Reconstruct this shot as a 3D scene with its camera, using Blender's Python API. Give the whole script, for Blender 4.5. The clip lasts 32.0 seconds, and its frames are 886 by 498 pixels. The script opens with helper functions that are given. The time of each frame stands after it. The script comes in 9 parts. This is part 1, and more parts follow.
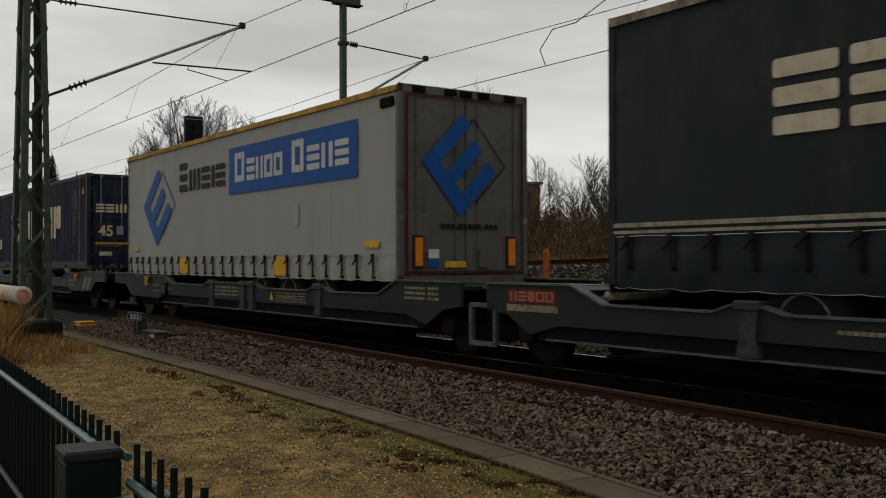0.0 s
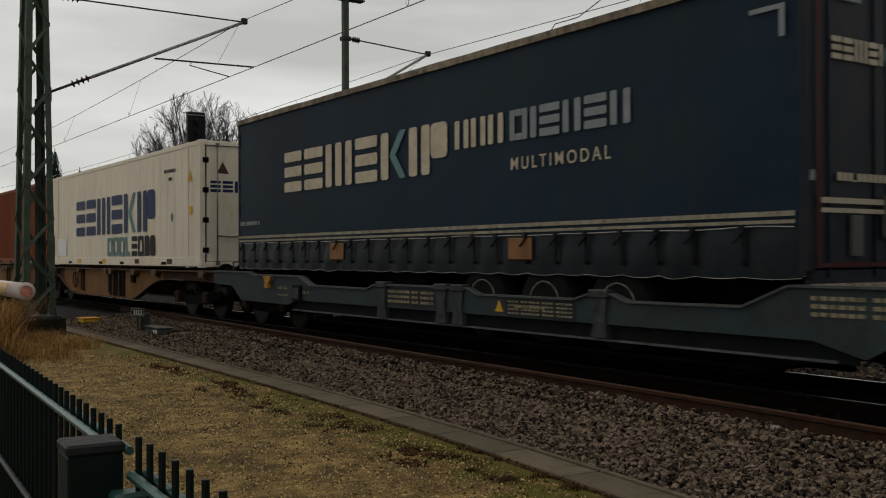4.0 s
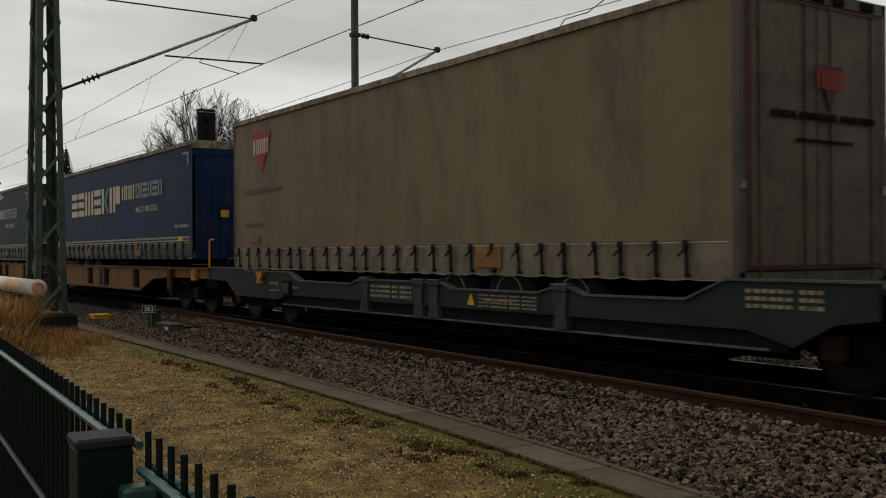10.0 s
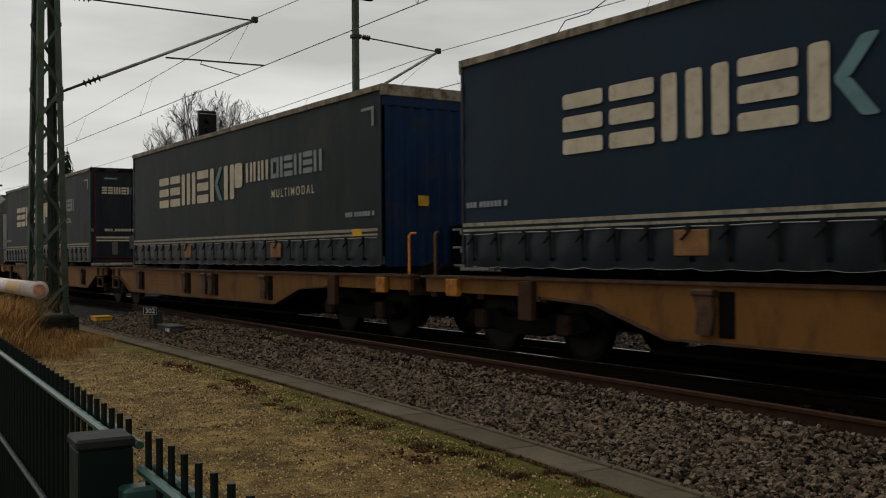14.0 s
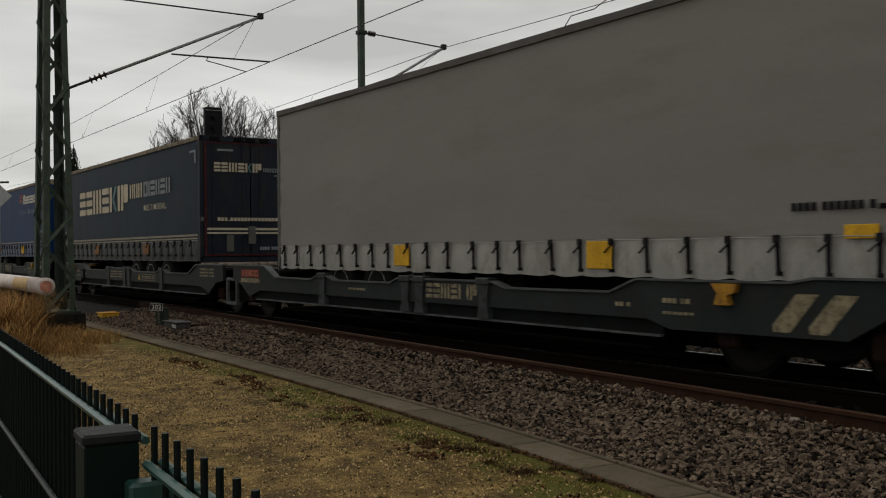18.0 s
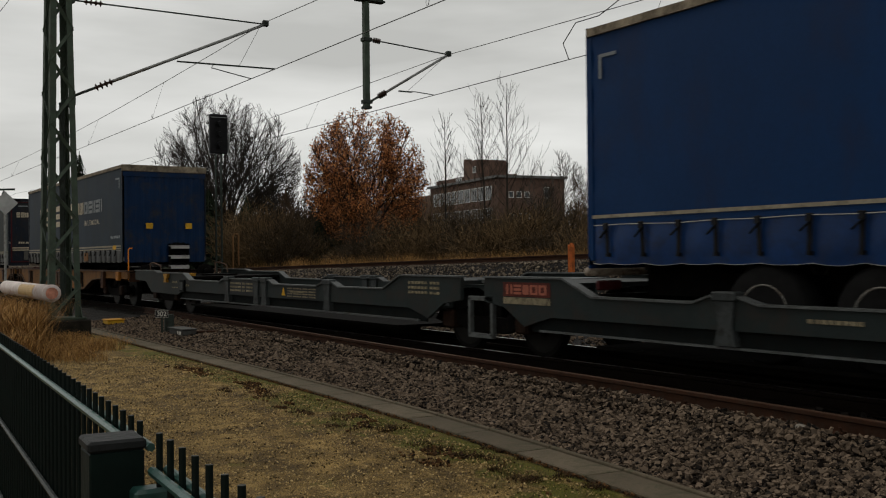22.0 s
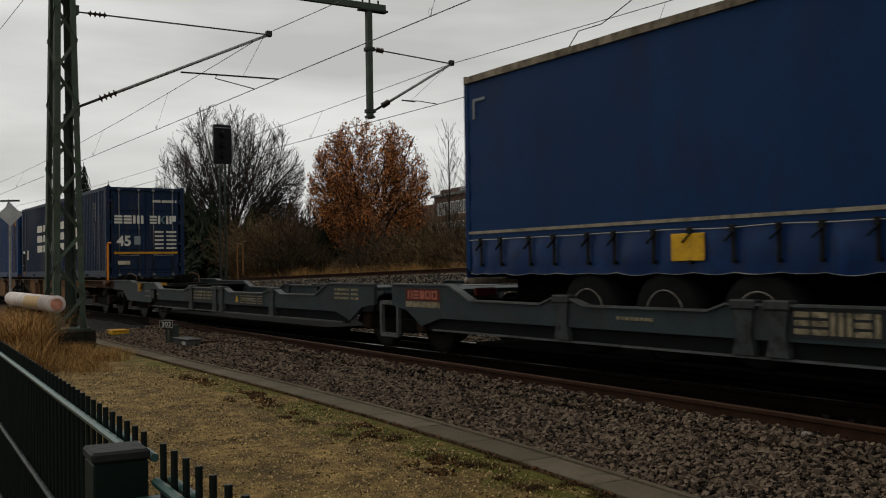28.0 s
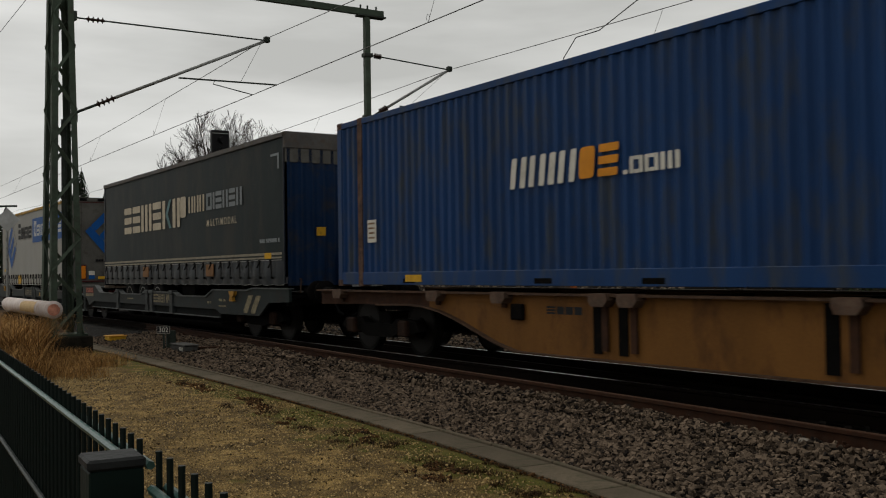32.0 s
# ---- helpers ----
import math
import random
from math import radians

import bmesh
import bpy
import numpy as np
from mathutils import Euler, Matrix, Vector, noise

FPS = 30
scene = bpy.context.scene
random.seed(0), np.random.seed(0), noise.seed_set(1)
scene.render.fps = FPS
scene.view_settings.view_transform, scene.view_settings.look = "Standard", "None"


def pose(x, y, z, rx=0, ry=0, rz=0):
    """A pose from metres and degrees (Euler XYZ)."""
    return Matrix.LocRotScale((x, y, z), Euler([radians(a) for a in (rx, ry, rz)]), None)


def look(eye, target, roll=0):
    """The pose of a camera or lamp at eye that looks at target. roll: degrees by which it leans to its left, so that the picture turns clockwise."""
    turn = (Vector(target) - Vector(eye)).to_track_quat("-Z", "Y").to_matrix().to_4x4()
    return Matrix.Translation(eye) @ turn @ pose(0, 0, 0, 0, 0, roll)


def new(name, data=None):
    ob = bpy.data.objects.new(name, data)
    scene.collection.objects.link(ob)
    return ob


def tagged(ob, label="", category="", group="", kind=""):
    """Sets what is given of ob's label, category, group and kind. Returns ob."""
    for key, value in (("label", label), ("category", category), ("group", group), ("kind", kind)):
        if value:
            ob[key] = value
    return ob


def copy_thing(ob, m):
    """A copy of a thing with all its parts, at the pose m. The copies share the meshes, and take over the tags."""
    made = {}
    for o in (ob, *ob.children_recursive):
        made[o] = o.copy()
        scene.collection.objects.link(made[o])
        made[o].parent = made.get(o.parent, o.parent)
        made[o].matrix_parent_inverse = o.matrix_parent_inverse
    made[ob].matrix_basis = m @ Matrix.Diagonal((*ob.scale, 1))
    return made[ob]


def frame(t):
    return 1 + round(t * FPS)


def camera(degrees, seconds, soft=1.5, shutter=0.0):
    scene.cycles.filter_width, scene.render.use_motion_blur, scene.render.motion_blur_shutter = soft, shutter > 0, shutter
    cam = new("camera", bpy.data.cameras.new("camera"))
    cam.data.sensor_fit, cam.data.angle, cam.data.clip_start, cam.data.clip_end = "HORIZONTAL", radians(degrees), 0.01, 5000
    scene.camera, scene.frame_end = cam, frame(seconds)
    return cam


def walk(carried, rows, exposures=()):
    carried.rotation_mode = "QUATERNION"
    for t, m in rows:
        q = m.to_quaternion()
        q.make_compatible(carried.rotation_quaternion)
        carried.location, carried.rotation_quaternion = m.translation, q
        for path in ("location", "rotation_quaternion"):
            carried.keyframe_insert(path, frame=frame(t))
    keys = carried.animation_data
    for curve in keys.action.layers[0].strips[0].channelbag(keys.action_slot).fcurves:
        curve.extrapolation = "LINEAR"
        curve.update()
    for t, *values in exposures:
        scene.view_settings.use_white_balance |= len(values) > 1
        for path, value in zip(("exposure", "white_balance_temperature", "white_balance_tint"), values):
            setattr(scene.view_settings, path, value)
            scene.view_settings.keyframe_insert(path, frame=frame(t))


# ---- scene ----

# The camera: held by hand at a fence, turning a little.
# seconds, x, y, z, then yaw, pitch and roll in degrees
PATH = (
    (0.0, -0.004, -0.006, 1.398, 55.81, 0.68, -0.09),
    (0.5, -0.004, -0.006, 1.397, 55.76, 0.67, 0.06),
    (1.0, -0.003, -0.005, 1.397, 55.73, 0.59, -0.19),
    (1.5, -0.003, -0.004, 1.397, 55.74, 0.45, -0.44),
    (2.0, -0.003, -0.004, 1.396, 55.54, 0.53, -0.06),
    (2.5, -0.003, -0.004, 1.395, 55.67, 0.45, -0.08),
    (4.5, -0.003, -0.004, 1.395, 56.32, 0.41, -0.36),
    (5.0, -0.002, -0.004, 1.395, 56.95, 0.40, -0.34),
    (5.5, -0.002, -0.004, 1.394, 56.77, 0.35, -0.33),
    (6.0, -0.003, -0.004, 1.394, 55.82, 0.34, -0.23),
    (6.5, -0.003, -0.004, 1.394, 56.33, 0.29, -0.19),
    (7.0, -0.002, -0.004, 1.394, 56.32, 0.28, -0.25),
    (7.5, -0.002, -0.003, 1.394, 56.36, 0.25, -0.31),
    (8.0, -0.002, -0.003, 1.394, 56.47, 0.20, -0.41),
    (8.5, -0.001, -0.002, 1.394, 56.25, 0.13, -0.39),
    (9.0, -0.001, -0.002, 1.394, 56.34, 0.12, -0.39),
    (9.5, -0.001, -0.002, 1.394, 56.42, 0.13, -0.36),
    (10.0, -0.001, -0.002, 1.393, 56.55, 0.20, -0.36),
    (10.5, -0.001, -0.002, 1.394, 56.61, 0.16, -0.41),
    (11.0, -0.001, -0.002, 1.393, 56.71, 0.06, -0.38),
    (11.5, -0.001, -0.001, 1.391, 56.46, -0.01, -0.36),
    (12.0, -0.001, -0.001, 1.390, 56.57, 0.04, -0.32),
    (12.5, -0.000, -0.001, 1.390, 56.79, 0.16, -0.35),
    (13.0, -0.000, -0.001, 1.390, 56.81, 0.26, -0.43),
    (13.5, -0.000, -0.001, 1.391, 56.58, 0.29, -0.48),
    (15.5, -0.000, -0.001, 1.391, 56.84, 0.18, -0.32),
    (16.0, -0.000, -0.000, 1.391, 56.81, 0.16, -0.47),
    (16.5, -0.000, -0.000, 1.390, 56.90, 0.20, -0.51),
    (17.0, -0.000, -0.000, 1.390, 57.08, 0.18, -0.52),
    (17.5, -0.000, -0.000, 1.390, 57.14, 0.13, -0.52),
    (18.0, -0.000, -0.000, 1.390, 56.95, 0.06, -0.51),
    (18.5, -0.000, -0.000, 1.390, 57.12, 0.13, -0.52),
    (19.0, -0.000, -0.001, 1.390, 57.23, 0.17, -0.54),
    (19.5, -0.000, -0.001, 1.390, 57.40, 0.22, -0.63),
    (20.0, -0.000, -0.001, 1.390, 57.40, 0.32, -0.64),
    (20.5, -0.000, -0.001, 1.390, 57.52, 0.32, -0.65),
    (21.0, -0.000, -0.001, 1.390, 57.20, 0.34, -0.61),
    (21.5, -0.000, -0.001, 1.390, 57.21, 0.40, -0.59),
    (22.0, -0.000, -0.000, 1.390, 57.23, 0.44, -0.56),
    (22.5, -0.000, -0.000, 1.390, 57.38, 0.43, -0.59),
    (23.0, -0.000, -0.000, 1.390, 57.48, 0.47, -0.59),
    (23.5, 0.000, 0.000, 1.390, 57.52, 0.53, -0.56),
    (24.0, 0.000, 0.001, 1.390, 57.53, 0.62, -0.53),
    (24.5, 0.001, 0.001, 1.390, 57.20, 0.68, -0.55),
    (25.0, 0.000, 0.001, 1.390, 57.31, 0.70, -0.59),
    (25.5, 0.000, 0.001, 1.391, 57.26, 0.78, -0.60),
    (27.5, 0.001, 0.001, 1.391, 57.38, 0.92, -0.74),
    (28.0, 0.001, 0.001, 1.390, 57.46, 0.95, -0.87),
    (28.5, 0.001, 0.001, 1.391, 57.51, 1.00, -0.89),
    (29.0, 0.001, 0.002, 1.391, 57.52, 1.04, -0.88),
    (29.5, 0.001, 0.002, 1.391, 57.53, 1.14, -0.86),
    (30.0, 0.001, 0.001, 1.390, 57.52, 1.22, -0.98),
    (30.5, 0.001, 0.002, 1.391, 57.53, 1.23, -0.92),
    (31.0, 0.001, 0.002, 1.391, 57.43, 1.21, -0.86),
    (31.5, 0.002, 0.002, 1.391, 57.37, 1.26, -0.83),
    (32.0, 0.002, 0.002, 1.392, 57.32, 1.28, -0.81),
)

cam = camera(47.77, 32.0, soft=1.1, shutter=0.12)


def turned(x, y, z, yaw, pitch, roll):
    a, b = radians(yaw), radians(pitch)
    ahead = Vector((-math.sin(a) * math.cos(b), math.cos(a) * math.cos(b), math.sin(b)))
    eye = Vector((x, y, z))
    return look(eye, eye + ahead, roll)


walk(cam, [(row[0], turned(*row[1:])) for row in PATH])

# Overcast winter sky, and a broad weak sun behind the cloud.
world = bpy.data.worlds.new("sky")
scene.world = world
world.use_nodes = True
wn, wl = world.node_tree.nodes, world.node_tree.links
wn.clear()
w_out, w_bg = wn.new("ShaderNodeOutputWorld"), wn.new("ShaderNodeBackground")
w_sky = wn.new("ShaderNodeTexSky")
w_sky.sky_type, w_sky.sun_disc = "NISHITA", False
w_sky.sun_elevation, w_sky.sun_rotation = radians(51), radians(253)
w_scale = wn.new("ShaderNodeVectorMath")
w_scale.operation = "MULTIPLY"
w_scale.inputs[1].default_value = (0.05, 0.05, 0.05)
wl.new(w_sky.outputs[0], w_scale.inputs[0])
w_co, w_map, w_noise, w_ramp = (wn.new(n) for n in ("ShaderNodeTexCoord", "ShaderNodeMapping", "ShaderNodeTexNoise", "ShaderNodeValToRGB"))
w_map.inputs["Scale"].default_value = (1.2, 1.2, 6.5)
w_noise.inputs["Scale"].default_value, w_noise.inputs["Detail"].default_value, w_noise.inputs["Roughness"].default_value = 1.5, 6.0, 0.5
wl.new(w_co.outputs["Generated"], w_map.inputs[0])
wl.new(w_map.outputs[0], w_noise.inputs[0])
wl.new(w_noise.outputs[0], w_ramp.inputs[0])
w_ramp.color_ramp.elements[0].position, w_ramp.color_ramp.elements[0].color = 0.36, (0.525, 0.525, 0.5, 1)
w_ramp.color_ramp.elements[1].position, w_ramp.color_ramp.elements[1].color = 0.64, (0.83, 0.83, 0.8, 1)
w_mix = wn.new("ShaderNodeMixRGB")
w_mix.inputs[0].default_value = 0.95
wl.new(w_scale.outputs[0], w_mix.inputs[1])
wl.new(w_ramp.outputs[0], w_mix.inputs[2])
wl.new(w_mix.outputs[0], w_bg.inputs[0])
w_bg.inputs[1].default_value = 1.0
wl.new(w_bg.outputs[0], w_out.inputs[0])
sun = new("sun", bpy.data.lights.new("sun", "SUN"))
sun.data.energy, sun.data.angle, sun.data.color = 1.0, radians(40), (1.0, 0.95, 0.87)
sun.matrix_world = look((-20, -6, 26), (0, 0, 0))
scene.view_settings.exposure = 0.0


# ---- materials ----
def nodes_of(name):
    m = bpy.data.materials.new(name)
    m.use_nodes = True
    n, l = m.node_tree.nodes, m.node_tree.links
    return m, n, l, n["Principled BSDF"]


def paint(name, base, rough=0.6, metal=0.0, vary=0.25, scale=3.0, fine=60.0, bump=0.15, dirt=None, dirt_amount=0.4, stretch=(1, 1, 1), spec=0.1, per_object=0.0, depth=0.01):
    """A worn surface: two scales of variation, patches of dirt, and fine relief."""
    m, n, l, b = nodes_of(name)
    co, mp = n.new("ShaderNodeTexCoord"), n.new("ShaderNodeMapping")
    l.new(co.outputs["Object"], mp.inputs[0])
    mp.inputs["Scale"].default_value = stretch
    big, small = n.new("ShaderNodeTexNoise"), n.new("ShaderNodeTexNoise")
    big.inputs["Scale"].default_value, big.inputs["Detail"].default_value, big.inputs["Roughness"].default_value = scale, 7, 0.62
    small.inputs["Scale"].default_value, small.inputs["Detail"].default_value = fine, 4
    l.new(mp.outputs[0], big.inputs[0])
    l.new(co.outputs["Object"], small.inputs[0])
    hsv = n.new("ShaderNodeHueSaturation")
    hsv.inputs["Color"].default_value = (*base, 1)
    span = n.new("ShaderNodeMapRange")
    span.inputs[1].default_value, span.inputs[2].default_value = 0.3, 0.7
    span.inputs[3].default_value, span.inputs[4].default_value = 1 - vary, 1 + vary
    both = n.new("ShaderNodeMath")
    both.operation = "MULTIPLY_ADD"
    l.new(small.outputs[0], both.inputs[0])
    both.inputs[1].default_value = 0.35
    l.new(big.outputs[0], both.inputs[2])
    shift = n.new("ShaderNodeMath")
    shift.operation = "SUBTRACT"
    l.new(both.outputs[0], shift.inputs[0])
    shift.inputs[1].default_value = 0.175
    l.new(shift.outputs[0], span.inputs[0])
    value = span.outputs[0]
    if per_object:
        info, rnd, mul = n.new("ShaderNodeObjectInfo"), n.new("ShaderNodeMapRange"), n.new("ShaderNodeMath")
        rnd.inputs[3].default_value, rnd.inputs[4].default_value = 1 - per_object, 1 + per_object
        l.new(info.outputs["Random"], rnd.inputs[0])
        mul.operation = "MULTIPLY"
        l.new(value, mul.inputs[0])
        l.new(rnd.outputs[0], mul.inputs[1])
        value = mul.outputs[0]
    l.new(value, hsv.inputs["Value"])
    colour = hsv.outputs[0]
    if dirt:
        spots, ramp, mix = n.new("ShaderNodeTexNoise"), n.new("ShaderNodeValToRGB"), n.new("ShaderNodeMixRGB")
        spots.inputs["Scale"].default_value, spots.inputs["Detail"].default_value, spots.inputs["Roughness"].default_value = scale * 2.3, 9, 0.7
        l.new(mp.outputs[0], spots.inputs[0])
        l.new(spots.outputs[0], ramp.inputs[0])
        ramp.color_ramp.elements[0].position, ramp.color_ramp.elements[1].position = 0.62 - 0.3 * dirt_amount, 0.78 - 0.2 * dirt_amount
        l.new(ramp.outputs[0], mix.inputs[0])
        l.new(colour, mix.inputs[1])
        mix.inputs[2].default_value = (*dirt, 1)
        colour = mix.outputs[0]
    l.new(colour, b.inputs["Base Color"])
    b.inputs["Roughness"].default_value, b.inputs["Metallic"].default_value = rough, metal
    b.inputs["Specular IOR Level"].default_value = spec
    if bump:
        bp = n.new("ShaderNodeBump")
        bp.inputs["Strength"].default_value, bp.inputs["Distance"].default_value = bump, depth
        l.new(small.outputs[0], bp.inputs["Height"])
        l.new(bp.outputs[0], b.inputs["Normal"])
    return m


# ---- building blocks ----
def link(name, bm, material, parent=None, label="", smooth=False):
    me = bpy.data.meshes.new(name)
    bm.normal_update()
    bm.to_mesh(me)
    bm.free()
    for mt in (material if isinstance(material, (list, tuple)) else [material]):
        me.materials.append(mt)
    if smooth:
        for f in me.polygons:
            f.use_smooth = True
    ob = new(name, me)
    if parent:
        ob.parent = parent
    if label:
        ob["label"] = label
    return ob


def part(name, bm, material, parent, label="", smooth=False):
    """One mesh under a thing or under a part."""
    return link(name, bm, material, parent, label, smooth)


def thing(name, x, y, z, label, category, group="", rz=0):
    """An Empty at the thing's base."""
    ob = new(name)
    ob.empty_display_size = 0.2
    ob.matrix_basis = pose(x, y, z, 0, 0, rz)
    return tagged(ob, label, category, group)


def add_box(bm, x0, x1, y0, y1, z0, z1, bevel=0.0, mat=0):
    v = [bm.verts.new((x, y, z)) for z in (z0, z1) for y in (y0, y1) for x in (x0, x1)]
    fs = [bm.faces.new([v[i] for i in q]) for q in ((0, 2, 3, 1), (4, 5, 7, 6), (0, 1, 5, 4), (2, 6, 7, 3), (0, 4, 6, 2), (1, 3, 7, 5))]
    for f in fs:
        f.material_index = mat
    if bevel:
        edges = list({e for f in fs for e in f.edges})
        bmesh.ops.bevel(bm, geom=edges, offset=bevel, segments=1, affect="EDGES", material=-1)


def box(x0, x1, y0, y1, z0, z1, bevel=0.0):
    bm = bmesh.new()
    add_box(bm, x0, x1, y0, y1, z0, z1, bevel)
    return bm


def add_bar(bm, a, b, wide, high=None, up=(0, 0, 1)):
    """A straight bar of rectangular section from a to b."""
    a, b = Vector(a), Vector(b)
    d = (b - a).normalized()
    side = d.cross(Vector(up))
    if side.length < 1e-4:
        side = d.cross(Vector((1, 0, 0)))
    side.normalize()
    top = side.cross(d)
    high = high or wide
    ring = [side * (sx * wide / 2) + top * (sz * high / 2) for sx, sz in ((-1, -1), (1, -1), (1, 1), (-1, 1))]
    v = [bm.verts.new(p + r) for p in (a, b) for r in ring]
    for q in ((3, 2, 1, 0), (4, 5, 6, 7), (0, 1, 5, 4), (1, 2, 6, 5), (2, 3, 7, 6), (3, 0, 4, 7)):
        bm.faces.new([v[i] for i in q])


def add_tube(bm, points, radius, sides=8, caps=True, closed=False):
    """A round bar along points; radius is a number or one for each point."""
    pts = [Vector(p) for p in points]
    radii = radius if isinstance(radius, (list, tuple)) else [radius] * len(pts)
    rings = []
    ref = None
    for i, p in enumerate(pts):
        d = (pts[min(i + 1, len(pts) - 1)] - pts[max(i - 1, 0)]).normalized()
        if ref is None:
            ref = d.orthogonal().normalized()
        ref = (ref - d * ref.dot(d))
        ref = ref.normalized() if ref.length > 1e-5 else d.orthogonal().normalized()
        w = d.cross(ref)
        rings.append([bm.verts.new(p + (ref * math.cos(2 * math.pi * k / sides) + w * math.sin(2 * math.pi * k / sides)) * radii[i]) for k in range(sides)])
    for r0, r1 in zip(rings, rings[1:]):
        for k in range(sides):
            bm.faces.new((r0[k], r0[(k + 1) % sides], r1[(k + 1) % sides], r1[k]))
    if caps:
        bm.faces.new(rings[0][::-1])
        bm.faces.new(rings[-1])


def tube(points, radius, sides=8):
    bm = bmesh.new()
    add_tube(bm, points, radius, sides)
    return bm


def add_profile(bm, outline, y0, y1):
    """A plate with an outline in x and z, from y0 to y1."""
    front = [bm.verts.new((x, y0, z)) for x, z in outline]
    back = [bm.verts.new((x, y1, z)) for x, z in outline]
    n = len(outline)
    area = sum(outline[i][0] * outline[(i + 1) % n][1] - outline[(i + 1) % n][0] * outline[i][1] for i in range(n))
    if area < 0:
        front, back = front[::-1], back[::-1]
    bm.faces.new(front)
    bm.faces.new(back[::-1])
    for i in range(n):
        bm.faces.new((front[i], back[i], back[(i + 1) % n], front[(i + 1) % n]))


def profile(outline, y0, y1):
    bm = bmesh.new()
    add_profile(bm, outline, y0, y1)
    return bm


def add_quad(bm, *corners):
    bm.faces.new([bm.verts.new(c) for c in corners])


SHARED = {}


def shared(key, make, material, name, parent, at, label="", smooth=False):
    """A part on a mesh that all its like share."""
    if key not in SHARED:
        ob = part(name, make(), material, parent, label, smooth)
        SHARED[key] = ob.data
    else:
        ob = new(name, SHARED[key])
        ob.parent = parent
        if label:
            ob["label"] = label
    ob.matrix_basis = at
    return ob


# ---- ground, tracks ----
def smooth_line(pts):
    """A smooth curve y(x) through points sorted by x."""
    xs, ys = [p[0] for p in pts], [p[1] for p in pts]
    n = len(xs)
    m = []
    for i in range(n):
        a, b = max(i - 1, 0), min(i + 1, n - 1)
        m.append((ys[b] - ys[a]) / (xs[b] - xs[a]))

    def at(x):
        if x <= xs[0]:
            return ys[0] + m[0] * (x - xs[0])
        if x >= xs[-1]:
            return ys[-1] + m[-1] * (x - xs[-1])
        i = max(k for k in range(n - 1) if xs[k] <= x)
        h = xs[i + 1] - xs[i]
        t = (x - xs[i]) / h
        return (2 * t**3 - 3 * t**2 + 1) * ys[i] + (t**3 - 2 * t**2 + t) * h * m[i] + (-2 * t**3 + 3 * t**2) * ys[i + 1] + (t**3 - t**2) * h * m[i + 1]
    return at


kerb_y = smooth_line([(-40, 5.9), (-26, 5.78), (-19, 5.68), (-13, 5.58), (-9.5, 5.44), (-7.3, 5.29), (-5.15, 5.06), (-2.5, 4.7), (2, 3.95)])
siding_y = smooth_line([(-60, 8.6), (-34, 8.58), (-28, 8.45), (-16.8, 7.98), (-11.9, 7.77), (-9.3, 7.68), (-6.65, 7.57), (-4.9, 7.46), (0, 7.12), (8, 6.4)])


def bend(x):
    """The main track swings a little towards the camera in the distance."""
    u = -x - 17
    return -0.0042 * (u + math.sqrt(u * u + 9))


def far_track_z(x):
    """Height of the rails of the ramp track at the back."""
    return min(2.4, max(0.6, 1.54 + 0.0195 * (x + 16.2)))


def ground_z(x, y):
    ky = kerb_y(max(-60, min(10, x)))
    if y < ky - 0.4:
        return -0.235 + 0.03 * noise.noise((x * 0.5, y * 0.5, 0)) * min(1, (ky - 0.4 - y))
    if y < ky:
        return -0.24
    if y < 16.0:
        t = min(1, (y - ky) / 1.2)
        return -0.27 + 0.09 * t + 0.015 * noise.noise((x, y, 2))
    zt = far_track_z(x) - 0.24
    if y < 17.6:
        t = (y - 16.0) / 1.6
        return -0.18 + (zt + 0.18) * t + 0.05 * noise.noise((x * 0.8, y, 5))
    if y < 21.6:
        return zt
    if y < 25:
        return zt + (1.0 - zt) * (y - 21.6) / 3.4
    return 1.0 + 0.25 * noise.noise((x * 0.05, y * 0.05, 3))


